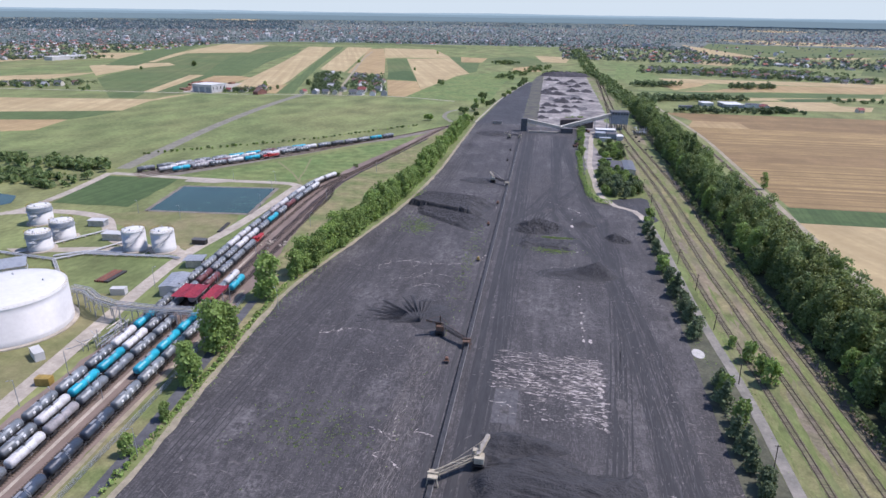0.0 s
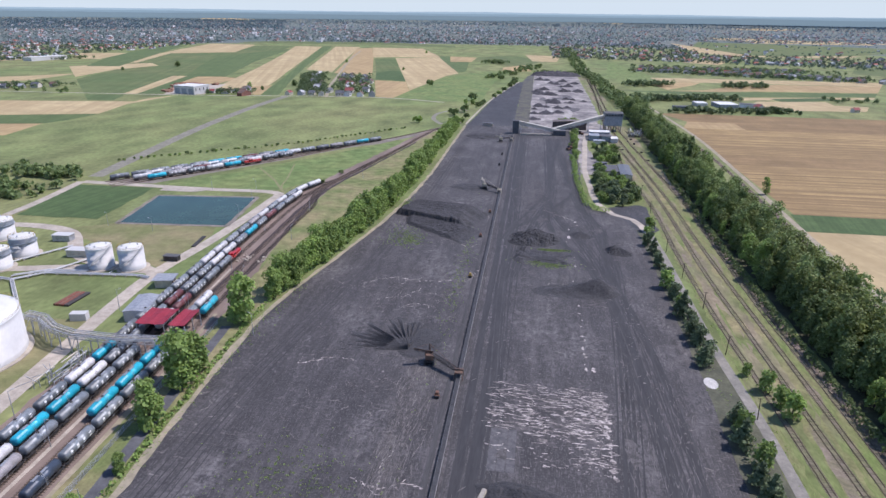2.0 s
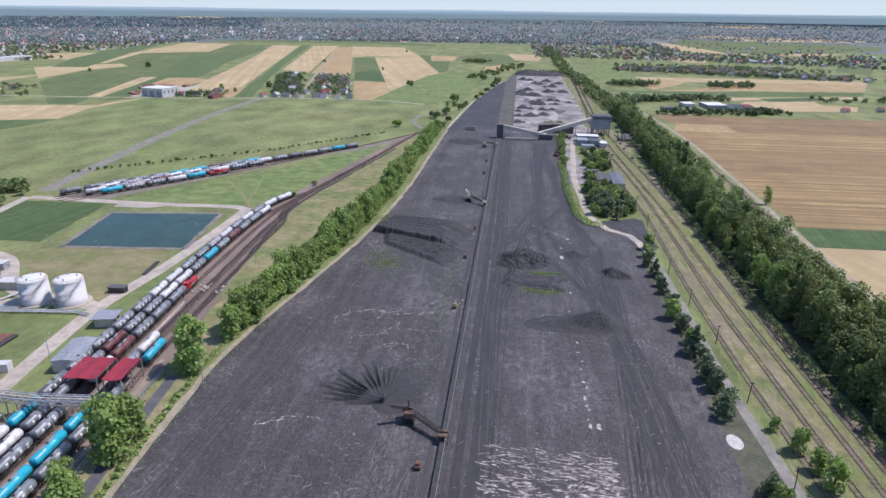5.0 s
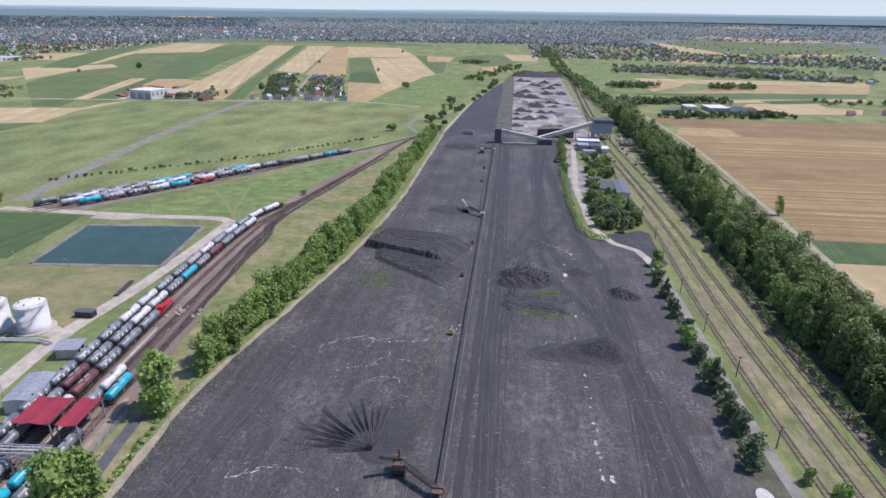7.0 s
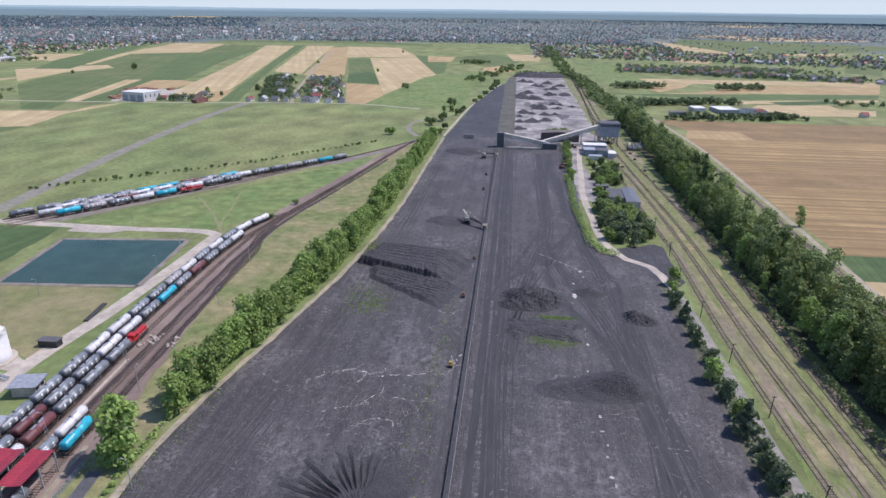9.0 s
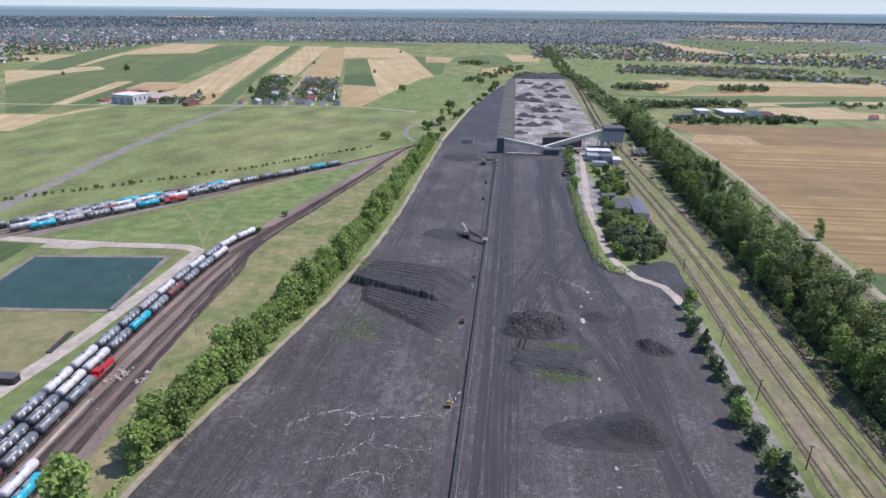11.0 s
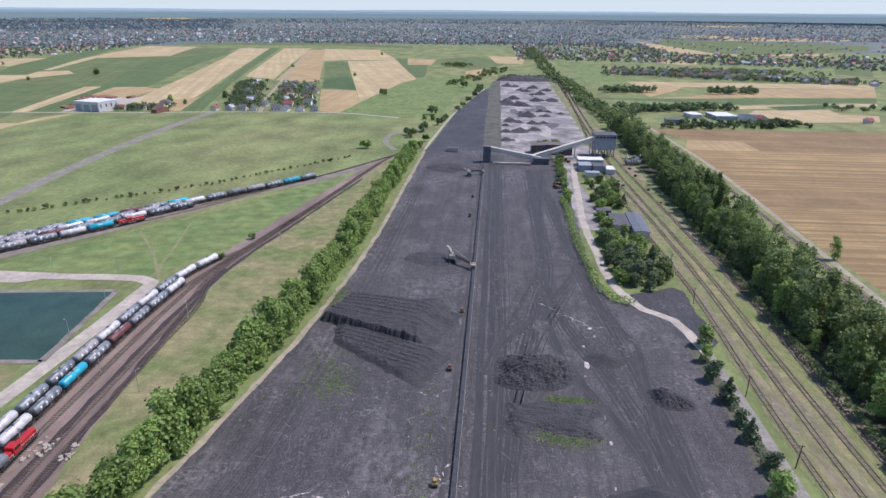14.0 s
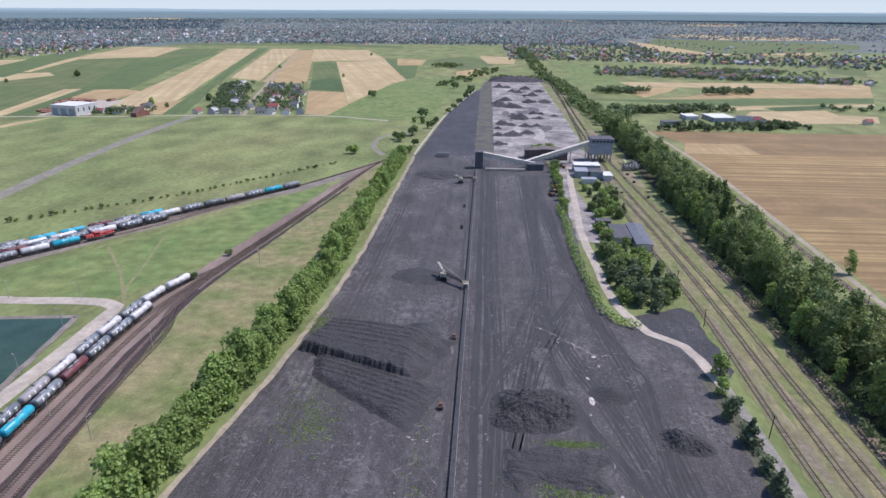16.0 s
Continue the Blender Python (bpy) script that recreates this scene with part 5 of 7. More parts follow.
def stacker(label, m, paint, reach, swing, up):
    """A crawler stacker: tracks, slewing deck, feed boom to the conveyor and a throwing boom."""
    ob = thing("stacker", label, "coal stacker", "stackers", m)
    belt = DARK_STEEL if paint == RUST_PAINT else mat("pale_worn_belt", (0.42, 0.38, 0.32), (0.3, 0.27, 0.23), 0.7, 0.8)
    for s in (-1, 1):
        bm = bmesh.new()
        box(bm, s * 1.5, 0, 0, 0.8, 5.2, 1.1, bevel=0.35)
        part("crawler", bm, DARK_STEEL, ob)
    bm = bmesh.new()
    box(bm, 0, 0, 1.1, 3.4, 4.4, 0.5, bevel=0.05)
    tube(bm, (0, 0, 1.6), (0, 0, 2.0), 1.4, None, 16)
    part("deck", bm, DARK_STEEL, ob)
    bm = bmesh.new()
    box(bm, 0.1, -0.9, 2.0, 2.6, 2.6, 1.9, bevel=0.08)
    part("engine_house", bm, paint, ob)
    bm = bmesh.new()
    box(bm, -1.2, 1.2, 2.0, 1.3, 1.5, 2.1, bevel=0.08)
    cab = part("cab", bm, paint, ob)
    bm = bmesh.new()
    box(bm, -1.2, 1.97, 2.9, 1.1, 0.04, 0.9)
    part("window", bm, GLASS, cab)
    # feed boom to the conveyor
    bm = bmesh.new()
    e = Vector((reach * math.cos(swing), reach * math.sin(swing), 2.6))
    lattice(bm, (0, 0, 3.6), e, 1.2, 0.9, 9)
    part("feed_boom", bm, paint if reach > 13.6 else DARK_STEEL, ob)
    bm = bmesh.new()
    beam(bm, (0, 0, 3.9), e + Vector((0, 0, .3)), 0.9, 0.06)
    part("feed_belt", bm, DARK_STEEL, ob)
    # throwing boom
    bm = bmesh.new()
    o = Vector((math.cos(up), math.sin(up), 0))
    f = -o * 1.0 + Vector((0, 0, 4.0))
    g = o * 5.4 + Vector((0, 0, 6.0))
    lattice(bm, f, g, 1.0, 0.7, 6)
    part("throwing_boom", bm, paint, ob)
    bm = bmesh.new()
    beam(bm, f + Vector((0, 0, .45)), g + Vector((0, 0, .45)), 1.0, 0.06)
    part("throwing_belt", bm, belt, ob)
    bm = bmesh.new()
    beam(bm, (0.4, 0, 2), (0, 0, 7.2), 0.22)
    beam(bm, (-0.4, 0, 2), (0, 0, 7.2), 0.22)
    beam(bm, (0, 0, 7.2), g, 0.07)
    beam(bm, (0, 0, 7.2), e, 0.07)
    part("mast", bm, paint, ob)
    # tripper car that straddles the belt
    bm = bmesh.new()
    for sx in (-1.5, 1.5):
        for sy in (-1.6, 1.6):
            beam(bm, e + Vector((sx, sy, -2.55)), e + Vector((sx * .7, sy * .8, 0.3)), 0.22)
    box(bm, e.x, e.y, 2.3, 2.6, 3.4, 0.5, bevel=0.05)
    box(bm, e.x, e.y, 2.8, 3.0, 0.4, 0.5)
    part("tripper_car", bm, paint, ob)
    return ob


RUST_PAINT = mat("rusty_brown_machine_paint", (0.17, 0.095, 0.06), (0.09, 0.06, 0.045), 0.7, 0.7)
CREAM_PAINT = mat("cream_machine_paint", (0.52, 0.46, 0.34), (0.33, 0.28, 0.20), 0.7, 0.65)
stacker("cream-painted crawler stacker feeding a coal heap", pose(11, 152.5, 0.08), CREAM_PAINT, 13.7, radians(218), radians(70))
stacker("rusty brown crawler stacker by the conveyor", pose(-11, 222, 0.08), RUST_PAINT, 13.5, radians(-36), radians(200))
stacker("cream-painted crawler stacker beside the conveyor", pose(-11, 449, 0.08), CREAM_PAINT, 13.5, radians(-40), radians(118))
stacker("pale crawler stacker at the far end of the yard", pose(-10, 617, 0.08), CREAM_PAINT, 11.5, radians(30), radians(210))

# ---- coal heaps ----


def heap(label, m, rx, ry, h, seed, material=COAL_HEAP, ridge=0.0, grooves=0.0, plateau=0.0, n=40, category="coal heap"):
    """A dumped heap: uneven flanks, a ridge or a flat top, and tipping grooves."""
    verts, faces = [], []
    off = Vector((seed * 7.3, seed * 3.1, 0))
    for j in range(n + 1):
        for i in range(n + 1):
            u, v = i / n * 2 - 1, j / n * 2 - 1
            x, y = u * rx * 1.15, v * ry * 1.15
            wob = 1 + 0.22 * noise.noise(Vector((u * 1.7, v * 1.7, 0)) + off)
            d = math.hypot(u * 1.15, v * 1.15) / wob if not ridge else max(abs(u * 1.15), 0) ** 2 * 0.5 + math.hypot(max(0, abs(u) - ridge) * 1.15 / (1.15 - ridge), v * 1.15) / wob
            t = max(0.0, 1 - d)
            z = min(t, 1 - plateau) / (1 - plateau) if plateau else t
            z = z * (0.85 + 0.3 * noise.noise(Vector((x * .25, y * .25, 3)) + off)) * h
            edge = min(1.0, t * 5)
            z += edge * 0.10 * h * noise.noise(Vector((x * .6, y * .6, 7)) + off)
            if grooves:
                z += edge * grooves * 2.0 * noise.noise(Vector((x * 1.1, y * .12, 1)) + off) * (0.4 + 0.6 * t)
            verts.append((x, y, max(z, 0) if t > 0 else -0.15))
    for j in range(n):
        for i in range(n):
            k = j * (n + 1) + i
            faces.append((k, k + 1, k + n + 2, k + n + 1))
    ob = tagged(new("coal_mound", mesh_of("coal_mound", verts, faces, material)), label, category, "heaps")
    ob.matrix_basis = m
    return smooth(ob)


def bank(label, m, rx, ry, h, seed, steep=2.5, back=7.0, grooves=0.3, n=90, lumps=0.5):
    """A dug coal bank: nearly level ribbed top, a steep broken front towards -y and gentler flanks."""
    verts, faces = [], []
    off = Vector((seed * 5.1, seed * 2.7, 0))
    for j in range(n + 1):
        for i in range(n + 1):
            x, y = (i / n * 2 - 1) * (rx + 1), (j / n * 2 - 1) * (ry + 1)
            wx, wy = 2.0 * noise.noise(Vector((x * .12, y * .12, 1)) + off), 2.2 * noise.noise(Vector((x * .22, y * .05, 5)) + off)
            big = 4.5 * noise.noise(Vector((x * .07, y * .07, 11)) + off)
            front = (y + wy + big + ry * 0.9) / steep
            rear = (ry * 0.9 - y - wy + big) / back
            side = (rx * 0.9 - abs(x + 2.2 * wx) + big * .6) / (back * 0.85)
            ends = (1.12 - math.hypot(x / rx, y / ry * .8)) * rx / back + .2 * wx
            t = max(0.0, min(1.0, min(front, rear, side, ends)))
            t = t * t * (3 - 2 * t)
            z = h * t * (0.82 + 0.55 * noise.noise(Vector((x * .08, y * .1, 2)) + off))
            z += t * grooves * 2.2 * noise.noise(Vector((x * .05, y * .8 + x * .08, 4)) + off) * (.5 + noise.noise(Vector((x * .1, y * .1, 14)) + off))
            z += min(1.0, t * 6) * lumps * (noise.noise(Vector((x * .45, y * .45, 8)) + off) + .6 * noise.noise(Vector((x * 1.1, y * 1.1, 9)) + off)) * (1.3 - t)
            verts.append((x, y, max(z, 0.0) if t > 0 else -0.2))
    for j in range(n):
        for i in range(n):
            k = j * (n + 1) + i
            faces.append((k, k + 1, k + n + 2, k + n + 1))
    ob = tagged(new("coal_mound", mesh_of("coal_mound", verts, faces, COAL_HEAP)), label, "coal heap", "heaps")
    ob.matrix_basis = m
    return ob


def terraces(label, m):
    """Two dug coal terraces: ridged tops, steep fluted fronts and a smooth slope at one end."""
    nx, ny, verts, faces = 190, 170, [], []
    def ease(t):
        t = max(0.0, min(1.0, t))
        return t * t * (3 - 2 * t)
    def nz(x, y, k):
        return noise.noise(Vector((x, y, k)))
    for j in range(ny + 1):
        for i in range(nx + 1):
            u, v = -27 + 66 * i / nx, -30 + 64 * j / ny
            flute = .9 * nz(u * .55, 0, 1) + 1.2 * nz(u * .12, 0, 2) + .4 * nz(u * 1.5, v * .3, 3)
            wide = ease((25 + 1.5 * nz(v * .2, 0, 4) - u) / (9 + 8 * ease((v - 2) / 18))) * ease((u + 25 + 1.5 * nz(v * .2, 0, 5)) / 3.0)
            up = ease((v + flute + .02 * u) / 2.6) * ease((28 - v + .2 * u + 1.2 * nz(u * .2, 0, 6)) / 2.6) * wide
            ridge = 1 - abs(math.sin((v - .22 * u * max(0.0, v) / 28 + 1.1 * nz(u * .07, v * .1, 7)) * 1.05))
            slump = ease((u + 2) / 8) * ease((9 - v) / 8)
            z = up * (3.6 + .045 * v + .5 * ridge ** 1.6 * (.6 + .8 * nz(u * .1, v * .1, 15)) * (1 - slump) * ease((v - 4) / 4) + slump * .9 * nz(u * .5 + v * .3, v * .12, 8))
            edge = -15.5 - .27 * (u - 5)
            wide = ease((34 + 1.5 * nz(v * .3, 0, 9) - u) / 10) * ease((u + 12 + .5 * v + 4 + 1.5 * nz(v * .2, 0, 10)) / 5)
            low = ease((v - edge + .8 * nz(u * .3, 0, 11)) / 3.4) * ease((3 - v) / 3) * wide
            ridge = 1 - abs(math.sin((v + .04 * u + .9 * nz(u * .08, v * .1, 12)) * 1.25))
            z = max(z, low * (1.6 + .4 * ridge ** 1.6 * ease((v - edge - 3) / 3)))
            z += min(1, z) * (.22 * nz(u * .8, v * .8, 13) + .12 * nz(u * 2, v * 2, 14))
            verts.append((u, v, z if z > .03 else -.15))
    for j in range(ny):
        for i in range(nx):
            k = j * (nx + 1) + i
            faces.append((k, k + 1, k + nx + 2, k + nx + 1))
    ob = tagged(new("coal_mound", mesh_of("coal_mound", verts, faces, COAL_HEAP)), label, "coal heap", "heaps")
    ob.matrix_basis = m
    return ob


def spill_fan(label, m, ridges, inner):
    """Tipped coal spread as a fan of sharp ridges round one point; ridges: angle and length."""
    na, nr, verts, faces = 420, 34, [], []
    lo, hi = ridges[0][0] - 14, ridges[-1][0] + 14
    for i in range(na + 1):
        a = lo + (hi - lo) * i / na
        for j in range(nr + 1):
            r = 27 * j / nr
            z = 1.5 * max(0, 1 - r / (inner + 5)) + .25 * noise.noise(Vector((a * .2, r * .3, 1)))
            for at, length in ridges:
                off = (a - at + 1.5 * noise.noise(Vector((at, r * .15, 2)))) / (2.0 + 14 / (r + 2))
                t = 1 - r / length
                if t > 0 and abs(off) < 1:
                    z = max(z, (.2 + .85 * min(1, t * 1.7)) * max(0, 1 - abs(off)) * min(1, t * 6) * min(1, max(0, r - inner * .7) / 3) + .1)
            z *= min(1, (27 - r) / 3) * min(1, (a - lo) / 8, (hi - a) / 8)
            verts.append((r * math.cos(radians(a)), r * math.sin(radians(a)), z if z > .05 else -.1))
    for i in range(na):
        for j in range(nr):
            k = i * (nr + 1) + j
            faces.append((k, k + 1, k + nr + 2, k + nr + 1))
    ob = tagged(new("coal_mound", mesh_of("coal_mound", verts, faces, COAL_HEAP)), label, "coal heap", "heaps")
    ob.matrix_basis = m
    return ob


def mound(label, m, rx, ry, h, seed, rough=1.0, peak=(0, 0), skew=1.0, n=76):
    """A dumped mound: smooth concave flanks with fine gullies and a lumpy, slumped top."""
    verts, faces = [], []
    off = Vector((seed * 3.7, seed * 1.9, seed))
    for j in range(n + 1):
        for i in range(n + 1):
            u, v = (i / n * 2 - 1) * 1.25, (j / n * 2 - 1) * 1.25
            x, y = u * rx, v * ry
            a, b = u - peak[0], v - peak[1]
            reach = (1 - peak[0]) if a > 0 else (1 + peak[0])
            ang = math.atan2(b, a)
            wob = 1 + .16 * noise.noise(Vector((math.cos(ang) * 1.3, math.sin(ang) * 1.3, 0)) + off)
            d = math.hypot(a / reach, b) / wob
            t = max(0.0, 1 - d)
            z = t ** (1.25 * (1 + (skew - 1) * min(1.0, max(0.0, -a) / .8))) * h
            gully = abs(noise.noise(Vector((math.cos(ang) * 5.5, math.sin(ang) * 5.5, d * .6)) + off))
            z -= rough * .06 * h * (1 - min(1, gully * 3)) * min(1, t * 4) * min(1, d * 2)
            lump = noise.noise(Vector((x * .22, y * .22, 3)) + off) + .6 * abs(noise.noise(Vector((x * .55, y * .55, 5)) + off)) + .3 * noise.noise(Vector((x * 1.3, y * 1.3, 6)) + off)
            z += rough * .26 * h * lump * min(1, t * 3)
            z = min(z, h * (.8 + .25 * lump)) if rough > .8 else z
            verts.append((x, y, max(z, .0) if t > .02 else -.15))
    for j in range(n):
        for i in range(n):
            k = j * (n + 1) + i
            faces.append((k, k + 1, k + n + 2, k + n + 1))
    ob = tagged(new("coal_mound", mesh_of("coal_mound", verts, faces, COAL_HEAP)), label, "coal heap", "heaps")
    ob.matrix_basis = m
    return ob


terraces("broad dug black coal bank with ridged terraces and steep face", pose(-36, 373, 0.06, 0, 0, -22))
spill_fan("low fan of sharp black coal ridges tipped on the yard", pose(-20, 229, 0.06), ((86, 20), (93, 22), (100, 20), (108, 25), (116, 22), (123, 18), (137, 26), (145, 22), (152, 21), (160, 24), (169, 20), (178, 19)), 8.0)
heap("low smooth mound of fresh coal by the stacker", pose(-17, 236, 0.06), 9, 11, 1.3, 11, n=48)
heap("small black coal mound", pose(-16, 398, 0.06), 7, 10, 3.6, 3)

mound("large lumpy black coal heap with slumped flanks", pose(23.5, 354, 0.06, 0, 0, -8), 14.5, 12, 5.2, 4, 1.35)
mound("dug coal lump in front of a larger heap", pose(15.5, 347, 0.06, 0, 0, -30), 7, 5, 3.2, 44, 1.2)
bank("low grassy coal bank with grooved top", pose(27, 327, 0.06, 0, 0, -4), 16, 9, 1.1, 5, 5.0, 6.0, 0.3, 80, 0.45)
mound("small round black coal mound", pose(48, 363, 0.06), 7, 6, 2.6, 6, .35)
mound("small ragged coal mound", pose(64.5, 341, 0.06, 0, 0, -30), 8, 6, 3.4, 7, 1.3)
mound("smooth wedge-shaped coal heap with a steep end", pose(41, 290, 0.06, 0, 0, 12), 20, 9.5, 6.0, 8, .3, (.52, 0), 2.3, 96)

bank("grooved apron of fresh black coal", pose(30, 143, 0.06, 0, 0, -6), 24, 17, 3.8, 9, 9.0, 9.0, 0.5, 100, 0.5)
heap("freshly tipped black coal ridge", pose(22, 163, 0.06, 0, 0, -4), 13, 4.5, 3.4, 10, grooves=0.3, n=56)

heap("low black coal bank at the yard's end", pose(-26, 640, 0.06), 18, 14, 2.2, 12, plateau=0.5, n=40)
heap("dark coal spill by the stacker", pose(-20, 452, 0.06), 14, 9, 1.0, 13, plateau=0.5, grooves=0.2)
hr = random.Random(9)
SLAG_FINE = mat("fine_dark_slag", (0.13, 0.122, 0.122), (0.085, 0.08, 0.082), 0.15, 0.95, fine=8, grain=0.35)
CHALKY = mat("pale_ash", (0.40, 0.375, 0.34), (0.30, 0.28, 0.255), 0.12, 0.95, fine=8)
SLAG = mat("dark_slag_heap", (0.07, 0.066, 0.07), (0.045, 0.043, 0.047), 0.2, 0.9, bump=0.6, rnd=0.3)
for x, y, s in ((45, 902, 9.7), (84, 1037, 8.5), (25, 864, 8.1), (19, 755, 5.9), (16, 799, 5.3), (33, 802, 7.4), (48, 812, 6.4), (17, 836, 3.9), (66, 902, 5.5), (71, 937, 4.4), (62, 939, 5.1), (62, 1033, 8.5), (48, 853, 5.7), (60, 855, 5.1), (22, 1018, 8.3), (32, 1053, 8.6), (38, 1196, 6.6), (53, 1137, 6.3), (71, 1104, 9.1), (84, 1151, 8.0), (45, 1151, 6.4), (85, 922, 3.7), (26, 1205, 8.3), (66, 1184, 8.2), (40, 991, 9.4), (27, 993, 8.1)):
    for j in range(hr.choice((2, 3))):
        dx, dy, f = (0, 0, 1) if not j else (hr.uniform(-1.2, 1.2) * s, hr.uniform(-1.0, 1.6) * s, hr.uniform(.35, .6))
        heap("dark pointed slag heap on pale ground", pose(min(max(x + dx, 19), 92), y + dy, 0.06, 0, 0, hr.uniform(-20, 20)), s * f * hr.uniform(1.0, 1.3), s * f * hr.uniform(1.0, 1.5), s * f * hr.uniform(.62, .8), int(x + y) + j * 5, SLAG, n=15, category="slag heap")
stain = random.Random(3)
for k in range(26):
    x, y, w, d = stain.uniform(22, 88), stain.uniform(730, 1260), stain.uniform(3, 11), stain.uniform(10, 34)
    ground_piece("slag_patch", area([(x + w * stain.uniform(.5, 1) * math.cos(a), y + d * stain.uniform(.5, 1) * math.sin(a)) for a in np.linspace(0, 5.9, 13)], .062 + .002 * k, .6, 5, k), (SLAG_FINE, GREY_LOT, SLAG_FINE, CHALKY)[k % 4], "spread patch of slag on the yard", "slag yard")
heap("long black coal bank closing the slag yard", pose(56, 1290, 0.06), 46, 14, 11, 20, SLAG, ridge=0.75, n=40, category="slag heap")

# ---- the tank farm ----


def storage_tank(label, x, y, r, h, rim=False, dome=0.06):
    ob = thing("storage_tank", label, "storage tank", "storage tanks", pose(x, y, 0.06))
    bm = lathe([(r + 1.6, 0), (r + 1.6, 0.35), (r, 0.4)], 64)
    part("foundation", bm, CONCRETE, ob)
    courses = max(4, int(h / 2.2))
    prof = []
    for i in range(courses):
        z0, z1 = 0.4 + (h - 0.4) * i / courses, 0.4 + (h - 0.4) * (i + 1) / courses
        prof += [(r, z0), (r, z1)]
    smooth_shell = part("shell", lathe(prof, 72), WHITE, ob)
    smooth(smooth_shell)
    roof = [(r + 0.08, h - 0.05), (r + 0.08, h + 0.12), (r * 0.8, h + r * dome * 0.55), (r * 0.5, h + r * dome * 1.15), (r * 0.2, h + r * dome * 1.5), (0, h + r * dome * 1.55)]
    smooth(part("roof", lathe(roof, 72), WHITE_ROOF, ob))
    if rim:
        # Girder ledge, and above it a grey band painting the roof rim's shade.
        part("wind_girder", lathe([(r + 0.01, h - 2.4), (r + 0.5, h - 2.4), (r + 0.5, h - 2.2), (r + 0.06, h - 2.2), (r + 0.06, h - 0.3)], 72), GREY_PAINT, ob)
    bm = bmesh.new()
    steps = 26
    turn_at = [(4.0 + 0.85 * 14 / r * i / steps, 0.5 + (h - 0.5) * i / steps) for i in range(steps + 1)]
    for e, lift in ((0.15, 0), (0.95, 0), (0.95, 1.0)):
        p = [((r + e) * math.cos(a), (r + e) * math.sin(a), z + lift) for a, z in turn_at]
        for u, v in zip(p, p[1:]):
            beam(bm, u, v, 0.1)
    for a, z in turn_at[::2]:
        beam(bm, ((r + .15) * math.cos(a), (r + .15) * math.sin(a), z), ((r + .95) * math.cos(a), (r + .95) * math.sin(a), z), 0.08)
        beam(bm, ((r + .95) * math.cos(a), (r + .95) * math.sin(a), z), ((r + .95) * math.cos(a), (r + .95) * math.sin(a), z + 1), 0.06)
    part("stairway", bm, STEEL, ob)
    bm = bmesh.new()
    seg = 48
    for i in range(seg):
        a, b = 2 * math.pi * i / seg, 2 * math.pi * (i + 1) / seg
        for z in (0.6, 1.15):
            beam(bm, (r * math.cos(a), r * math.sin(a), h + z), (r * math.cos(b), r * math.sin(b), h + z), 0.05)
        beam(bm, (r * math.cos(a), r * math.sin(a), h), (r * math.cos(a), r * math.sin(a), h + 1.15), 0.05)
    part("railing", bm, YELLOW, ob, "yellow roof railing")
    bm = bmesh.new()
    for k in range(4):
        a = 0.7 + k * 1.4
        tube(bm, (r * .6 * math.cos(a), r * .6 * math.sin(a), h + r * dome * .7), (r * .6 * math.cos(a), r * .6 * math.sin(a), h + r * dome * .95 + .7), 0.3, None, 8)
    part("vent", bm, STEEL, ob)
    return ob


storage_tank("large white welded steel storage tank with domed roof", -169, 199, 19.8, 14.6)
for x, y, r, h, rim in ((-219, 271, 5.6, 9.2, True), (-220, 288, 5.6, 9.4, True), (-249, 307, 6.0, 9.8, True), (-174, 280, 5.5, 10.2, False), (-159.4, 281.5, 5.5, 10.2, False)):
    storage_tank("white cylindrical steel storage tank with railing and stair", x, y, r, h, rim, 0.12)


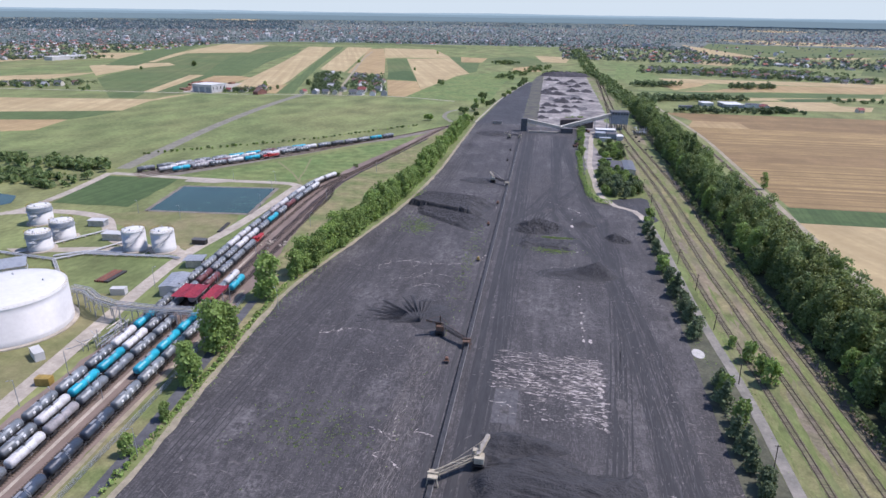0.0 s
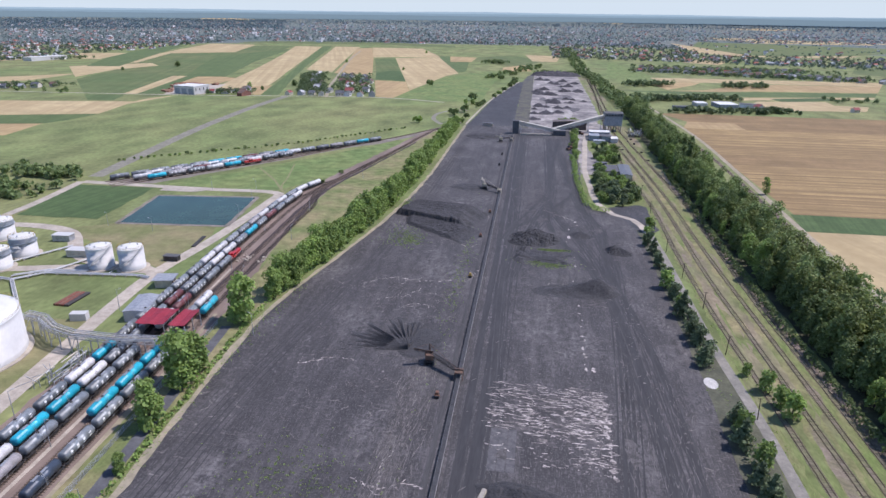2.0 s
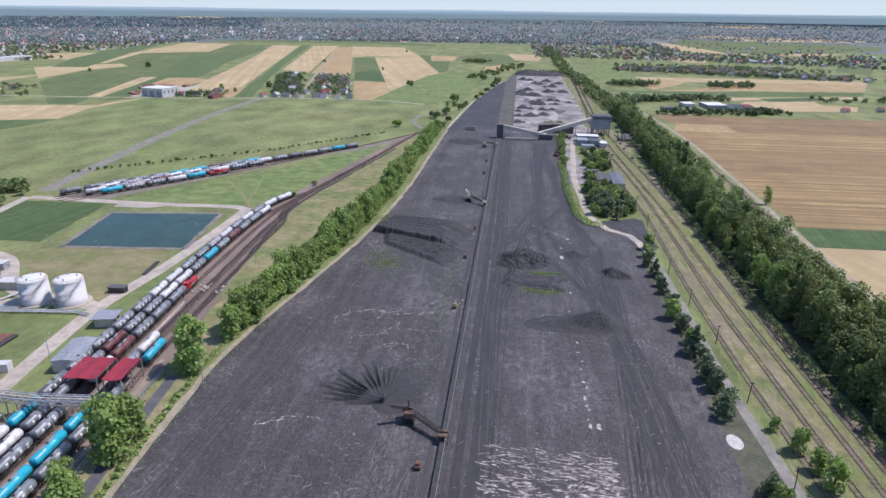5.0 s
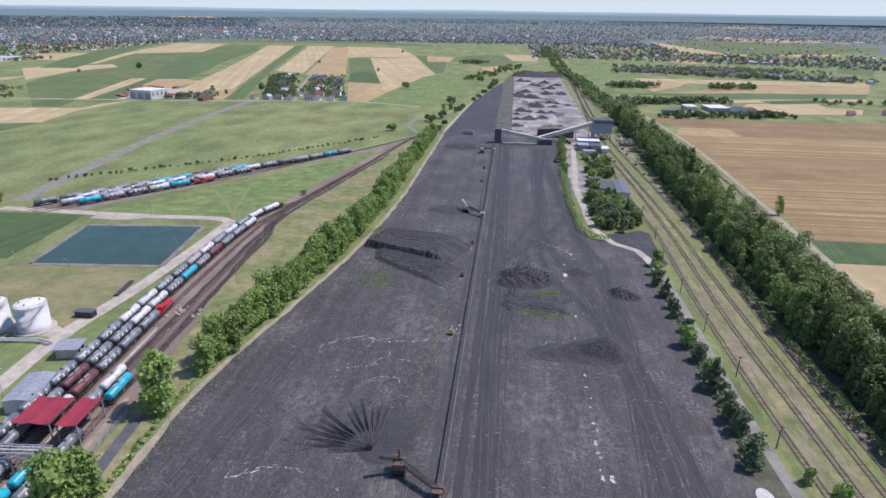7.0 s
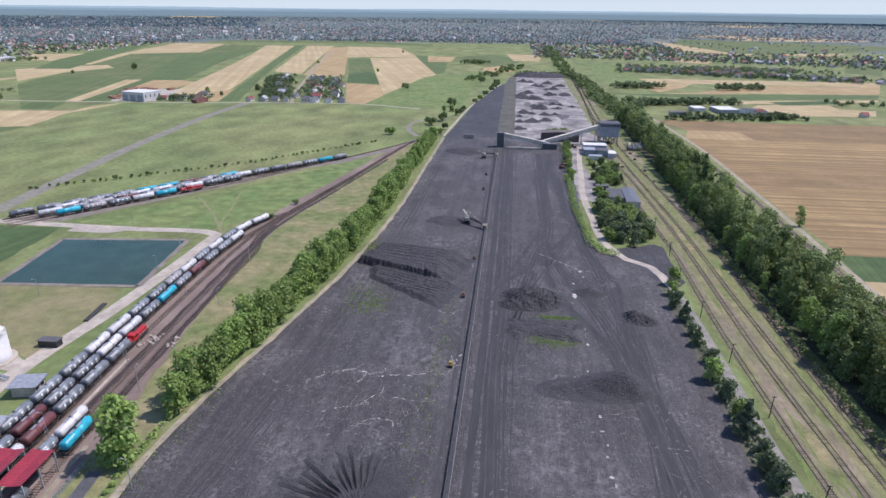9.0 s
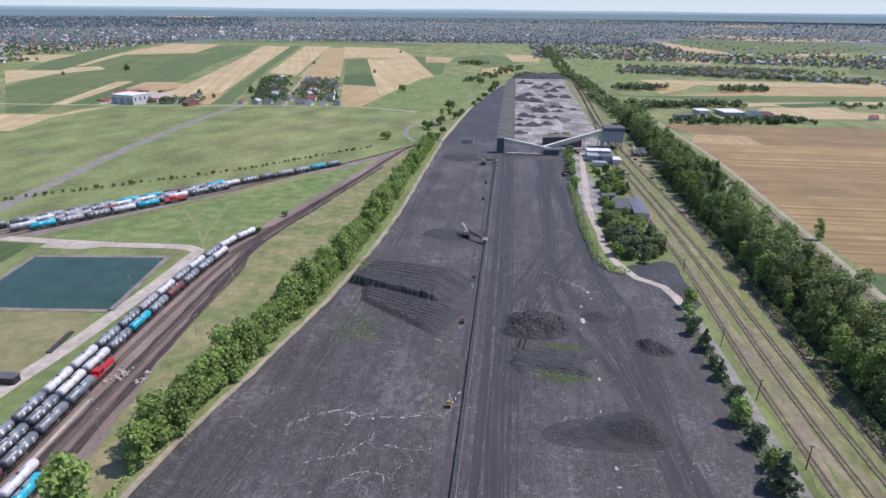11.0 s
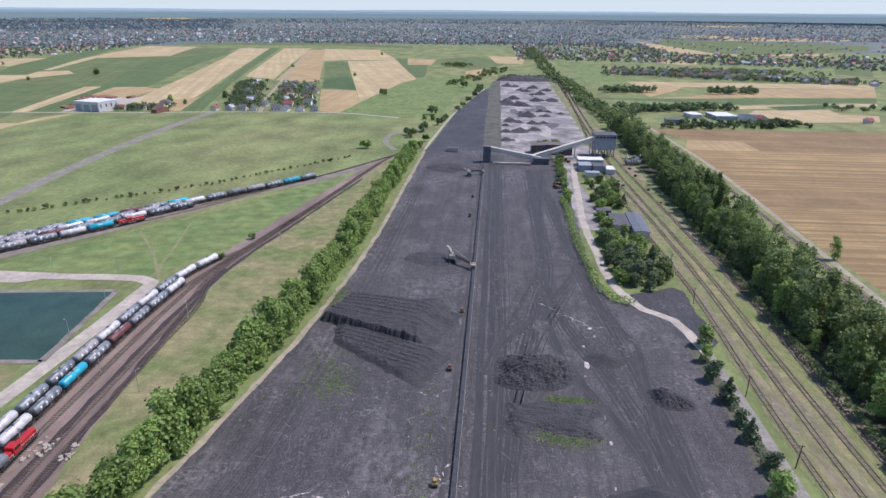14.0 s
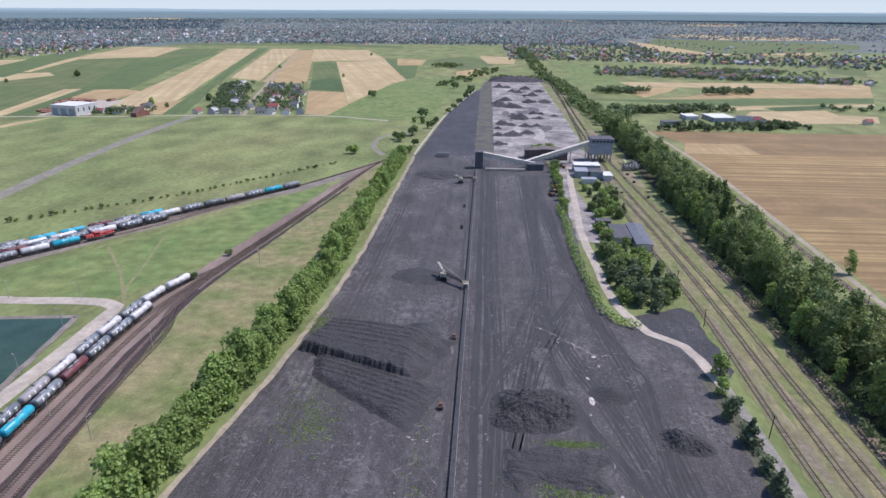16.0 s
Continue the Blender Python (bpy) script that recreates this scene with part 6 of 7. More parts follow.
def building(name, label, x, y, sx, sy, h, wall, roof, turn=0.0, pitch=0.0, windows=0, category="building", eaves=0.3, doors=0):
    """A house or shed: walls, a flat or gabled roof along its length, windows in two long sides."""
    ob = thing(name, label, category, m=pose(x, y, 0.06, 0, 0, turn))
    bm = bmesh.new()
    box(bm, 0, 0, 0, sx, sy, h)
    if pitch:
        v = [bm.verts.new(p) for p in ((-sx / 2, -sy / 2, h), (sx / 2, -sy / 2, h), (0, -sy / 2, h + pitch), (-sx / 2, sy / 2, h), (sx / 2, sy / 2, h), (0, sy / 2, h + pitch))]
        bm.faces.new((v[0], v[1], v[2])), bm.faces.new((v[4], v[3], v[5]))
    part("wall", bm, wall, ob)
    bm = bmesh.new()
    if pitch:
        for s in (-1, 1):
            a = Vector((s * (sx / 2 + eaves), 0, h - eaves * pitch / (sx / 2)))
            b = Vector((0, 0, h + pitch))
            q = []
            for dz in (0.03, 0.25):
                q += [bm.verts.new((a.x, -sy / 2 - eaves, a.z + dz)), bm.verts.new((a.x, sy / 2 + eaves, a.z + dz)), bm.verts.new((0, sy / 2 + eaves, b.z + dz)), bm.verts.new((0, -sy / 2 - eaves, b.z + dz))]
            for f in ((4, 5, 6, 7), (0, 3, 2, 1), (0, 1, 5, 4), (1, 2, 6, 5), (3, 0, 4, 7)):
                bm.faces.new([q[i] for i in f])
        bmesh.ops.recalc_face_normals(bm, faces=bm.faces[:])
    else:
        box(bm, 0, 0, h, sx + eaves * 2, sy + eaves * 2, 0.25)
    part("roof", bm, roof, ob)
    for i in range(windows):
        yy = -sy / 2 + sy * (i + 0.5) / windows
        for s in (-1, 1):
            bm = bmesh.new()
            box(bm, s * (sx / 2 + 0.02), yy, h * 0.4, 0.08, min(1.6, sy / windows * .6), h * 0.35)
            part("window", bm, GLASS, ob)
    for i in range(doors):
        bm = bmesh.new()
        box(bm, -sx / 2 + sx * (i + .5) / doors, -sy / 2 - 0.04, 0, sx / doors * .7, 0.1, h * .7)
        part("door", bm, GREY_PAINT, ob)
    return ob


# red loading canopies over the sidings
for x, y, sx, sy, n in ((-113, 227, 10.5, 12.5, 2), (-102.8, 227.5, 6.0, 13, 1)):
    ob = thing("loading_canopy", "dark red sheet-metal canopy over the siding", "canopy", "canopies", pose(x, y, 0.1, 0, 0, 4))
    for i in range(n):
        w = sx / n
        cx = -sx / 2 + w * (i + .5)
        bm = bmesh.new()
        for s in (-1, 1):
            m = Matrix.Translation((cx + s * w * .25, 0, 6.4)) @ Matrix.Rotation(-s * 0.14, 4, "Y") @ Matrix.Diagonal((w * .51, sy, .1, 1))
            bmesh.ops.create_cube(bm, size=1, matrix=m)
        for k in range(int(sy / 0.8)):
            for s in (-1, 1):
                m = Matrix.Translation((cx + s * w * .25, -sy / 2 + .4 + k * .8, 6.48)) @ Matrix.Rotation(-s * 0.14, 4, "Y") @ Matrix.Diagonal((w * .5, .08, .06, 1))
                bmesh.ops.create_cube(bm, size=1, matrix=m)
        part("roof", bm, RED_ROOF, ob)
    for sx_ in (-1, 1):
        for yy in (-1, 0, 1):
            bm = bmesh.new()
            beam(bm, (sx_ * (sx / 2 - .2), yy * (sy / 2 - .4), 0), (sx_ * (sx / 2 - .2), yy * (sy / 2 - .4), 6.1), 0.3)
            part("post", bm, STEEL, ob)

# pipe bridge
bridge = thing("pipe_bridge", "grey steel pipe bridge carrying pale pipes", "pipe bridge")
way = [Vector(p) for p in ((-160, 219.5, 7.0), (-152, 218, 7.0), (-143.5, 212, 7.0), (-134, 209.5, 6.6), (-118, 209, 6.6), (-99, 210.5, 6.6))]
for a, b in zip(way, way[1:]):
    bm = bmesh.new()
    lattice(bm, a, b, 3.4, 1.6, max(3, int((b - a).length / 2.5)), 0.2)
    part("girder", bm, STEEL, bridge)
    s = (b - a).normalized().cross(Vector((0, 0, 1)))
    for k in range(5):
        bm = bmesh.new()
        o = s * (-1.3 + 0.62 * k) + Vector((0, 0, -0.35 if k % 2 else 0.45))
        tube(bm, a + o, b + o, 0.16 + 0.05 * (k % 3), None, 10)
        part("pipe", bm, (WHITE, STEEL, BEIGE)[k % 3], bridge)
    bm = bmesh.new()
    for e in (-1.6, 1.6):
        beam(bm, a + s * e - Vector((0, 0, .8)), Vector((a + s * e).to_2d().to_tuple() + (0.05,)), 0.3)
        m = a.lerp(b, .5)
        beam(bm, m + s * e - Vector((0, 0, .8)), Vector((m + s * e).to_2d().to_tuple() + (0.05,)), 0.3)
    beam(bm, a - s * 1.6 - Vector((0, 0, .8)), a + s * 1.6 - Vector((0, 0, 5.5)), 0.15)
    part("trestle", bm, STEEL, bridge)
rack = thing("loading_rack", "tangled grey loading rack with pipes between wagons", "loading rack")
rr = random.Random(4)
bm = bmesh.new()
for k in range(26):
    x, y = rr.uniform(-131, -124), rr.uniform(185, 207)
    beam(bm, (x, y, .1), (x, y, rr.uniform(2, 5)), .18)
    beam(bm, (x, y, rr.uniform(1, 4)), (x + rr.uniform(-4, 4), y + rr.uniform(-4, 4), rr.uniform(1, 4.5)), .16)
part("frame", bm, STEEL, rack)
for k in range(14):
    bm = bmesh.new()
    x, y, z = rr.uniform(-131, -125), rr.uniform(186, 200), rr.uniform(.5, 3.5)
    tube(bm, (x, y, z), (x + rr.uniform(-1, 1), y + rr.uniform(4, 9), z), rr.uniform(.15, .3), None, 8)
    part("pipe", bm, (WHITE, STEEL, BEIGE)[k % 3], rack)

building("shed", "grey sheet-clad shed beside the service road", -128, 240, 8, 15, 4.2, WHITE, STEEL, 10, 0.5, category="shed")
building("container", "small white site container on gravel", -148.5, 231, 6, 3, 2.7, WHITE, WHITE, 12, category="container", eaves=0.05)
building("container", "white site container near the big tank", -143, 180, 6.5, 3, 2.8, WHITE, WHITE, -35, category="container", eaves=0.05)
building("container", "yellow container on the grass", -128.5, 166, 4.6, 2.6, 2.4, YELLOW, YELLOW, 8, category="container", eaves=0.05)
building("pump_house", "white flat-roofed pump house", -193, 291, 11, 5, 3.4, BEIGE, WHITE, 5, windows=3, category="building")
building("pump_house", "small white pump shelter among pipes", -216, 309, 9, 4.5, 3.2, STEEL, WHITE, 5, category="building")
building("gatehouse", "small gatehouse with a broad grey flat roof", -134, 266, 7, 6, 3.6, BEIGE, STEEL, 12, windows=2, category="building", eaves=1.0)
building("building", "white building with a blue-grey flat roof", -210, 240, 16, 14, 5, WHITE, GREY_PAINT, 40, windows=3)
building("garage", "small brown open shelter by the tanks", -147, 293, 7, 3, 2.4, DARK_STEEL, ROOF_DARK, 0, category="shed")
for k in range(6):
    bm = bmesh.new()
    tube(bm, (-166.5 + k * 1.15, 240, .55), (-166 + k * 1.15, 252.5, .55), .5, None, 12)
    tagged(part("pipe", bm, (ORANGE, mat("rust_red", (0.22, 0.07, 0.045), (0.14, 0.05, 0.035), .7, .8))[k % 2] if k < 4 else DARK_STEEL), "rust-red steel pipe lying on the grass", "pipe", "stacked pipes")
for k in range(3):
    bm = bmesh.new()
    tube(bm, (-147 + k * .7, 311, .45), (-149 + k * .7, 326, .45), .35, None, 10)
    tagged(part("pipe", bm, DARK_STEEL), "dark steel pipe lying beside the road", "pipe", "stacked pipes")
# ground pipelines
for k, pts in enumerate((((-202, 258), (-193, 267.5), (-151, 271.5), (-145, 270)), ((-205, 262), (-194, 270), (-176, 272)), ((-193, 268), (-184, 288)), ((-240, 262), (-202, 258), (-164, 220)), ((-165, 271.5), (-165, 276)), ((-225, 262), (-205, 300)))):
    ob = thing("pipeline", "white pipeline on low supports", "pipeline", "pipelines")
    for j in range(3):
        bm = bmesh.new()
        for a, b in zip(pts, pts[1:]):
            tube(bm, (a[0], a[1] + j * .8, .9), (b[0], b[1] + j * .8, .9), .24, None, 8)
        part("pipe", bm, (WHITE, STEEL, WHITE)[j], ob)
    bm = bmesh.new()
    for a, b in zip(pts, pts[1:]):
        n = max(1, int(math.dist(a, b) / 5))
        for i in range(n):
            p = Vector(a).lerp(Vector(b), i / n)
            box(bm, p.x, p.y + .8, .05, .3, 2.4, .65)
    part("support", bm, CONCRETE, ob)


def lamp_mast(x, y, h=9.0):
    ob = thing("lamp_mast", "thin grey steel lamp mast", "lamp mast", "lamp masts", pose(x, y, 0.1, 0, 0, trng.uniform(0, 360)))
    bm = bmesh.new()
    tube(bm, (0, 0, 0), (0, 0, h), .13, .07, 8)
    part("mast", bm, STEEL, ob)
    bm = bmesh.new()
    beam(bm, (0, 0, h), (1.2, 0, h + .2), .08)
    box(bm, 1.3, 0, h + .12, .7, .3, .16)
    part("lamp_head", bm, STEEL, ob)


for x, y in ((-125, 172), (-105.4, 162), (-79, 140), (-127, 154), (-113, 152), (-105.5, 200), (-111.5, 245), (-113, 285), (-121, 340), (-118, 300), (-110, 380), (-102, 330), (-99, 460), (-145, 360), (-152, 393), (-208, 333), (-180, 330), (-78, 230), (-100, 270), (-138, 240), (-190, 415), (-160, 417)):
    lamp_mast(x, y, 9 if y < 300 else 7.5)


def pole(x, y, h=7.6):
    ob = thing("utility_pole", "weathered wooden utility pole beside the lane", "utility pole", "utility poles", pose(x, y, 0.05, 0, trng.uniform(-3, 3), 0))
    bm = bmesh.new()
    tube(bm, (0, 0, 0), (0, 0, h), .16, .11, 8)
    part("post", bm, BARK, ob)
    bm = bmesh.new()
    beam(bm, (-.7, 0, h - .4), (.7, 0, h - .4), .12)
    for e in (-.6, 0, .6):
        tube(bm, (e, 0, h - .34), (e, 0, h - .1), .06, None, 6)
    part("crossarm", bm, BARK, ob)


for x, y in ((88, 165), (90, 206), (91, 244), (92, 281), (90, 312), (89, 345), (88.7, 378), (92, 412), (92, 450), (160, 470), (162, 430)):
    pole(x, y)

# wire fence by the western lane
fence = thing("fence", "grey wire mesh fence with steel posts", "fence")
fp = spline([(-86, 70), (-88, 130), (-89.5, 165), (-93, 205), (-95, 236)], 3)
post = bmesh.new()
tube(post, (0, 0, 0), (0, 0, 2.0), .06, None, 6)
me = bpy.data.meshes.new("post")
post.to_mesh(me)
post.free()
me.materials.append(STEEL)
for p in fp:
    o = part("post", me, None, fence)
    o.location = (p.x, p.y, .08)
bm = bmesh.new()
for h in (.3, .6, .9, 1.2, 1.5, 1.8, 2.05):
    for a, b in zip(fp, fp[1:]):
        beam(bm, (a.x, a.y, h), (b.x, b.y, h), .05)
tagged(part("wires", bm, STEEL, fence), kind="stuff")

# debris beside the sidings
for k in range(34):
    x, y = (trng.uniform(-117, -111), trng.uniform(296, 306)) if k < 22 else (trng.uniform(-107, -103), trng.uniform(297, 305))
    bm = bmesh.new()
    box(bm, 0, 0, 0, trng.uniform(.5, 1.5), trng.uniform(.3, 1.1), trng.uniform(.25, .6), trng.uniform(0, 3), bevel=.05)
    ob = tagged(part("concrete_block", bm, CONCRETE), "broken pale concrete block on ballast", "concrete block", "concrete debris")
    ob.location = (x, y, .1)

# ---- the loading plant ----
silo = thing("loading_silo", "grey clad loading tower on concrete legs", "loading tower", m=pose(99, 698, 0.06, 0, 0, 2))
bm = bmesh.new()
box(bm, 0, 0, 6.0, 17, 14, 9.0)
part("bunker", bm, GREY_PAINT, silo)
bm = bmesh.new()
box(bm, 0, 0, 15.0, 18, 15, 3.2)
part("upper_storey", bm, mat("dark_grey_cladding", (0.20, 0.22, 0.24), (0.16, 0.175, 0.19), .3, .6), silo)
bm = bmesh.new()
box(bm, 0, 0, 18.2, 18.6, 15.6, .35)
part("roof", bm, ROOF_DARK, silo)
for x in (-7.6, -2.5, 2.5, 7.6):
    for y in (-6, 6):
        bm = bmesh.new()
        box(bm, x, y, 0, 1.0, 1.0, 6.0)
        part("leg", bm, CONCRETE, silo)
for k in range(6):
    bm = bmesh.new()
    box(bm, -7 + k * 2.8, -7.55, 15.9, 1.8, .1, 1.3)
    part("window", bm, GLASS, silo)
for k in range(3):
    bm = bmesh.new()
    box(bm, -5 + k * 5, -7.08, 7.2, .25, .2, 7.4)
    part("rib", bm, STEEL, silo)


def gallery(label, a, b, w, h):
    """A covered inclined belt gallery on trestles."""
    ob = thing("belt_gallery", label, "belt gallery", "belt galleries")
    bm = bmesh.new()
    beam(bm, a, b, w, h)
    part("cladding", bm, BEIGE, ob)
    bm = bmesh.new()
    up = Vector((0, 0, h / 2 + .1))
    beam(bm, Vector(a) + up, Vector(b) + up, w + .3, .15)
    part("roof", bm, mat("pale_roof_sheet", (0.6, 0.56, 0.47), (0.5, 0.46, 0.39), .5, .7), ob)
    bm = bmesh.new()
    lattice(bm, Vector(a) - Vector((0, 0, h / 2 + .7)), Vector(b) - Vector((0, 0, h / 2 + .7)), w, 1.2, 14, .2)
    part("girder", bm, STEEL, ob)
    for t in (.12, .4, .68, .92):
        p = Vector(a).lerp(Vector(b), t)
        bm = bmesh.new()
        for s in (-1, 1):
            beam(bm, (p.x, p.y + s * .8, p.z - h / 2), (p.x, p.y + s * 1.6, .06), .35)
        part("trestle", bm, STEEL, ob)
    return ob


gallery("beige clad inclined belt gallery descending from the tower", (2, 664, 11.5), (45, 664, 3.6), 2.6, 2.4)
gallery("beige clad inclined belt gallery rising to the loading tower", (38, 668, 4.0), (91, 694, 15.6), 2.8, 2.6)
building("transfer_house", "dark steel transfer house at the belt's end", 2, 664, 6, 7, 12.5, mat("dark_cladding", (0.10, 0.105, 0.11), (0.07, 0.07, 0.075), .4, .7), ROOF_DARK, 0, windows=2)
building("transfer_house", "low dark transfer house under the galleries", 45, 661, 12, 6, 4.6, mat("dark_cladding", (0, 0, 0)), ROOF_DARK, 0)
building("warehouse", "long dark rusty shed beyond the galleries", 56, 701, 34, 13, 7.5, mat("rusty_dark_cladding", (0.13, 0.10, 0.085), (0.08, 0.065, 0.06), .3, .8), mat("rusty_dark_roof", (0.15, 0.12, 0.105), (0.10, 0.085, 0.075), .3, .8), 0, 1.2)
building("low_wall", "low pale concrete retaining wall by the galleries", 22, 655, 30, 2, 1.6, CONCRETE, CONCRETE, 0, category="wall", eaves=0)
building("workshop", "white-roofed workshop beside the sidings", 83, 660, 19, 11, 5.5, GREY_PAINT, WHITE_ROOF, 0, windows=3, category="workshop")
building("workshop", "grey flat-roofed workshop near tracks", 77, 645, 9, 12, 4.6, GREY_PAINT, STEEL, 0, windows=2, category="workshop")
building("workshop", "dark flat-roofed workshop near tracks", 87, 643, 9, 12, 4.6, GREY_PAINT, ROOF_DARK, 0, windows=2, category="workshop")
building("workshop", "small white-roofed workshop annex", 94.5, 637, 6, 12, 3.8, WHITE, WHITE_ROOF, 0, category="workshop")
building("shed", "grey flat-roofed shed behind the trees", 80, 625, 10, 6, 3.2, WHITE, STEEL, 0, category="shed")
building("office", "long low office with grey metal roof", 88.5, 508, 8, 33, 3.6, BEIGE, mat("blue_grey_sheet_roof", (0.13, 0.14, 0.155), (0.10, 0.108, 0.12), .3, .6), -2, 0.5, windows=9)
building("office", "low dark-roofed wing of the office", 79.5, 513, 9, 22, 3.2, BEIGE, ROOF_DARK, -2, windows=4)
building("garage", "small dark garage between trees", 74, 533, 8, 5, 2.8, ROOF_DARK, ROOF_DARK, 0, category="garage")


def digger(label, x, y, turn):
    ob = thing("wheel_loader", label, "wheel loader", "wheel loaders", pose(x, y, .1, 0, 0, turn))
    bm = bmesh.new()
    box(bm, 0, -1.2, .9, 2.4, 3.4, 1.3, bevel=.15)
    part("engine_cover", bm, ORANGE, ob)
    bm = bmesh.new()
    box(bm, 0, .8, 1.2, 1.8, 1.6, 2.2, bevel=.1)
    part("cab", bm, GLASS, ob)
    bm = bmesh.new()
    box(bm, 0, 4.0, .3, 2.8, 1.2, 1.1, bevel=.2)
    for s in (-.6, .6):
        beam(bm, (s, 1.4, 1.6), (s, 3.8, .9), .3)
    part("bucket", bm, ORANGE, ob)
    for s in (-1.1, 1.1):
        for yy in (-1.6, 1.8):
            bm = bmesh.new()
            tube(bm, (s - .3, yy, .8), (s + .3, yy, .8), .8, None, 16)
            part("wheel", bm, DARK_STEEL, ob)


digger("orange wheel loader parked on coal dust", 53, 599, 20)
digger("orange wheel loader parked on coal dust", 55.5, 611, 30)
digger("orange wheel loader parked on coal dust", 51, 590, 10)
digger("orange wheel loader parked by the galleries", 66, 668, 60)


def hopper(label, x, y, paint):
    ob = thing("drive_unit", label, "drive unit", "conveyor drives", pose(x, y, .08))
    bm = bmesh.new()
    box(bm, 0, 0, 0, 1.4, 2.0, 1.0, bevel=.1)
    part("base", bm, DARK_STEEL, ob)
    bm = bmesh.new()
    box(bm, 0, .2, 1.0, 1.1, 1.3, 1.0, bevel=.12)
    tube(bm, (-.9, -.4, .9), (.9, -.4, .9), .35, None, 12)
    part("housing", bm, paint, ob)


hopper("small orange drive unit beside the conveyor", -5.4, 202, ORANGE)
hopper("small orange drive unit beside the conveyor", -5.2, 352, ORANGE)
hopper("small rusty yellow drive unit beside the conveyor", -5, 297, YELLOW)
hopper("small dark drive unit beside the conveyor", -3.4, 395, ORANGE)
hopper("small dark drive unit beside the conveyor", -5.4, 520, DARK_STEEL)
hopper("small dark drive unit beside the conveyor", -5.4, 560, DARK_STEEL)

# scrap by the eastern tracks
srg = random.Random(8)
scrap = thing("scrap_pile", "tangled grey scrap machinery beside the tracks", "scrap pile", m=pose(117, 668, .1))
for k in range(5):
    bm = bmesh.new()
    for _ in range(16):
        a = Vector((srg.uniform(-6, 6), srg.uniform(-5, 5), srg.uniform(0, 4)))
        beam(bm, a, a + Vector((srg.uniform(-4, 4), srg.uniform(-4, 4), srg.uniform(-1, 4))), srg.uniform(.15, .5))
    part("scrap", bm, (DARK_STEEL, STEEL, GREY_PAINT)[k % 3], scrap)
bm = bmesh.new()
for k in range(5):
    tube(bm, (-5 + k * 2.2, -3, 2.2), (-5 + k * 2.2 + .6, -3, 2.2), 2.2, None, 20)
part("drum", bm, GREY_PAINT, scrap)
for x, y in ((112, 650), (108, 640), (112, 628), (98, 600), (113, 590), (114, 560), (97, 612)):
    bm = bmesh.new()
    box(bm, 0, 0, 0, srg.uniform(1, 2.4), srg.uniform(1, 2.6), srg.uniform(.6, 1.6), srg.uniform(0, 3), bevel=.15)
    ob = tagged(part("scrap_block", bm, DARK_STEEL), "rusty scrap lump lying beside the tracks", "scrap", "scrap lumps")
    ob.location = (x, y, .1)

# ---- pale marks on the yard ----
verts, faces = [], []
crg = random.Random(21)


def scrape(x, y, lx, ly, z=0.12, turn=0.0):
    k, n = len(verts), 9
    for i in range(n):
        a = 2 * math.pi * i / n
        r = crg.uniform(.55, 1.0)
        u, v = lx * r * math.cos(a), ly * r * math.sin(a)
        verts.append((x + u * math.cos(turn) - v * math.sin(turn), y + u * math.sin(turn) + v * math.cos(turn), z + crg.uniform(0, .004)))
    faces.append(tuple(range(k, k + n)))


for _ in range(900):
    x, y = crg.uniform(11, 46.5), crg.uniform(174, 214)
    if crg.random() < (0.3 if x < 24 and y < 190 else 1.0) * (0.45 if y < 188 and x < 36 else 1):
        scrape(x, y, min(4.0, .25 + crg.expovariate(1.1)) * (1.0 if y > 190 else .7), crg.uniform(.08, .34), turn=crg.gauss(-.08, .22))
for _ in range(80):
    x, y = 47 - min(24, crg.expovariate(.11)), crg.gauss(200, 7)
    if 176 < y < 212:
        scrape(x, y, crg.uniform(1.0, 3.2), crg.uniform(.15, .55), .124, crg.gauss(-.15, .25))
for _ in range(60):
    scrape(45.5 + crg.gauss(0, .4), crg.uniform(172, 205), crg.uniform(.3, .9), crg.uniform(.3, .9))
for y in (226, 229, 234, 236, 240, 246, 249, 257, 262, 268, 275, 287, 300, 306, 318, 330):
    scrape(42 + crg.gauss(0, .6), y, crg.uniform(.3, .8), crg.uniform(.5, 1.6))
for x, y, lx, ly in ((27, 186, 2.2, 1.2), (44, 226, 1.0, 2.2), (41.5, 359, 1.2, 3.0), (42, 372, .8, 1.0), (46, 386, .9, .9), (44.5, 389, .8, .7), (47, 380, .6, .8), (40, 352, .5, .7)):
    scrape(x, y, lx, ly)
for _ in range(140):
    scrape(crg.uniform(58, 78), crg.uniform(118, 150), crg.uniform(.3, 1.6), crg.uniform(.2, .5), turn=crg.gauss(0, .4))
tagged(part("pale_scrapes", mesh_of("pale_scrapes", verts, faces, CHALK), None), "pale scraped chalky marks on black coal ground", "ground marks", kind="stuff")
dust = random.Random(17)
for k in range(22):
    x, y, w, d = (dust.uniform(14, 44), dust.uniform(178, 210), dust.uniform(2, 6), dust.uniform(1, 3.5)) if k < 14 else (dust.choice((26, 60, -20, 30)) + dust.gauss(0, 7), dust.uniform(150, 440), dust.uniform(2, 5), dust.uniform(3, 9))
    ground_piece("dust_patch", area([(x + w * dust.uniform(.4, 1) * math.cos(a), y + d * dust.uniform(.4, 1) * math.sin(a)) for a in np.linspace(0, 5.9, 17)], .0885 + .0004 * k, .5, 1.2, k), mat("dry_grey_dust", (0.12, 0.111, 0.107), (0.065, 0.061, 0.06), 0.5, .95, fine=7, grain=0.45), "dry grey dust patch on the coal ground", "ground marks")
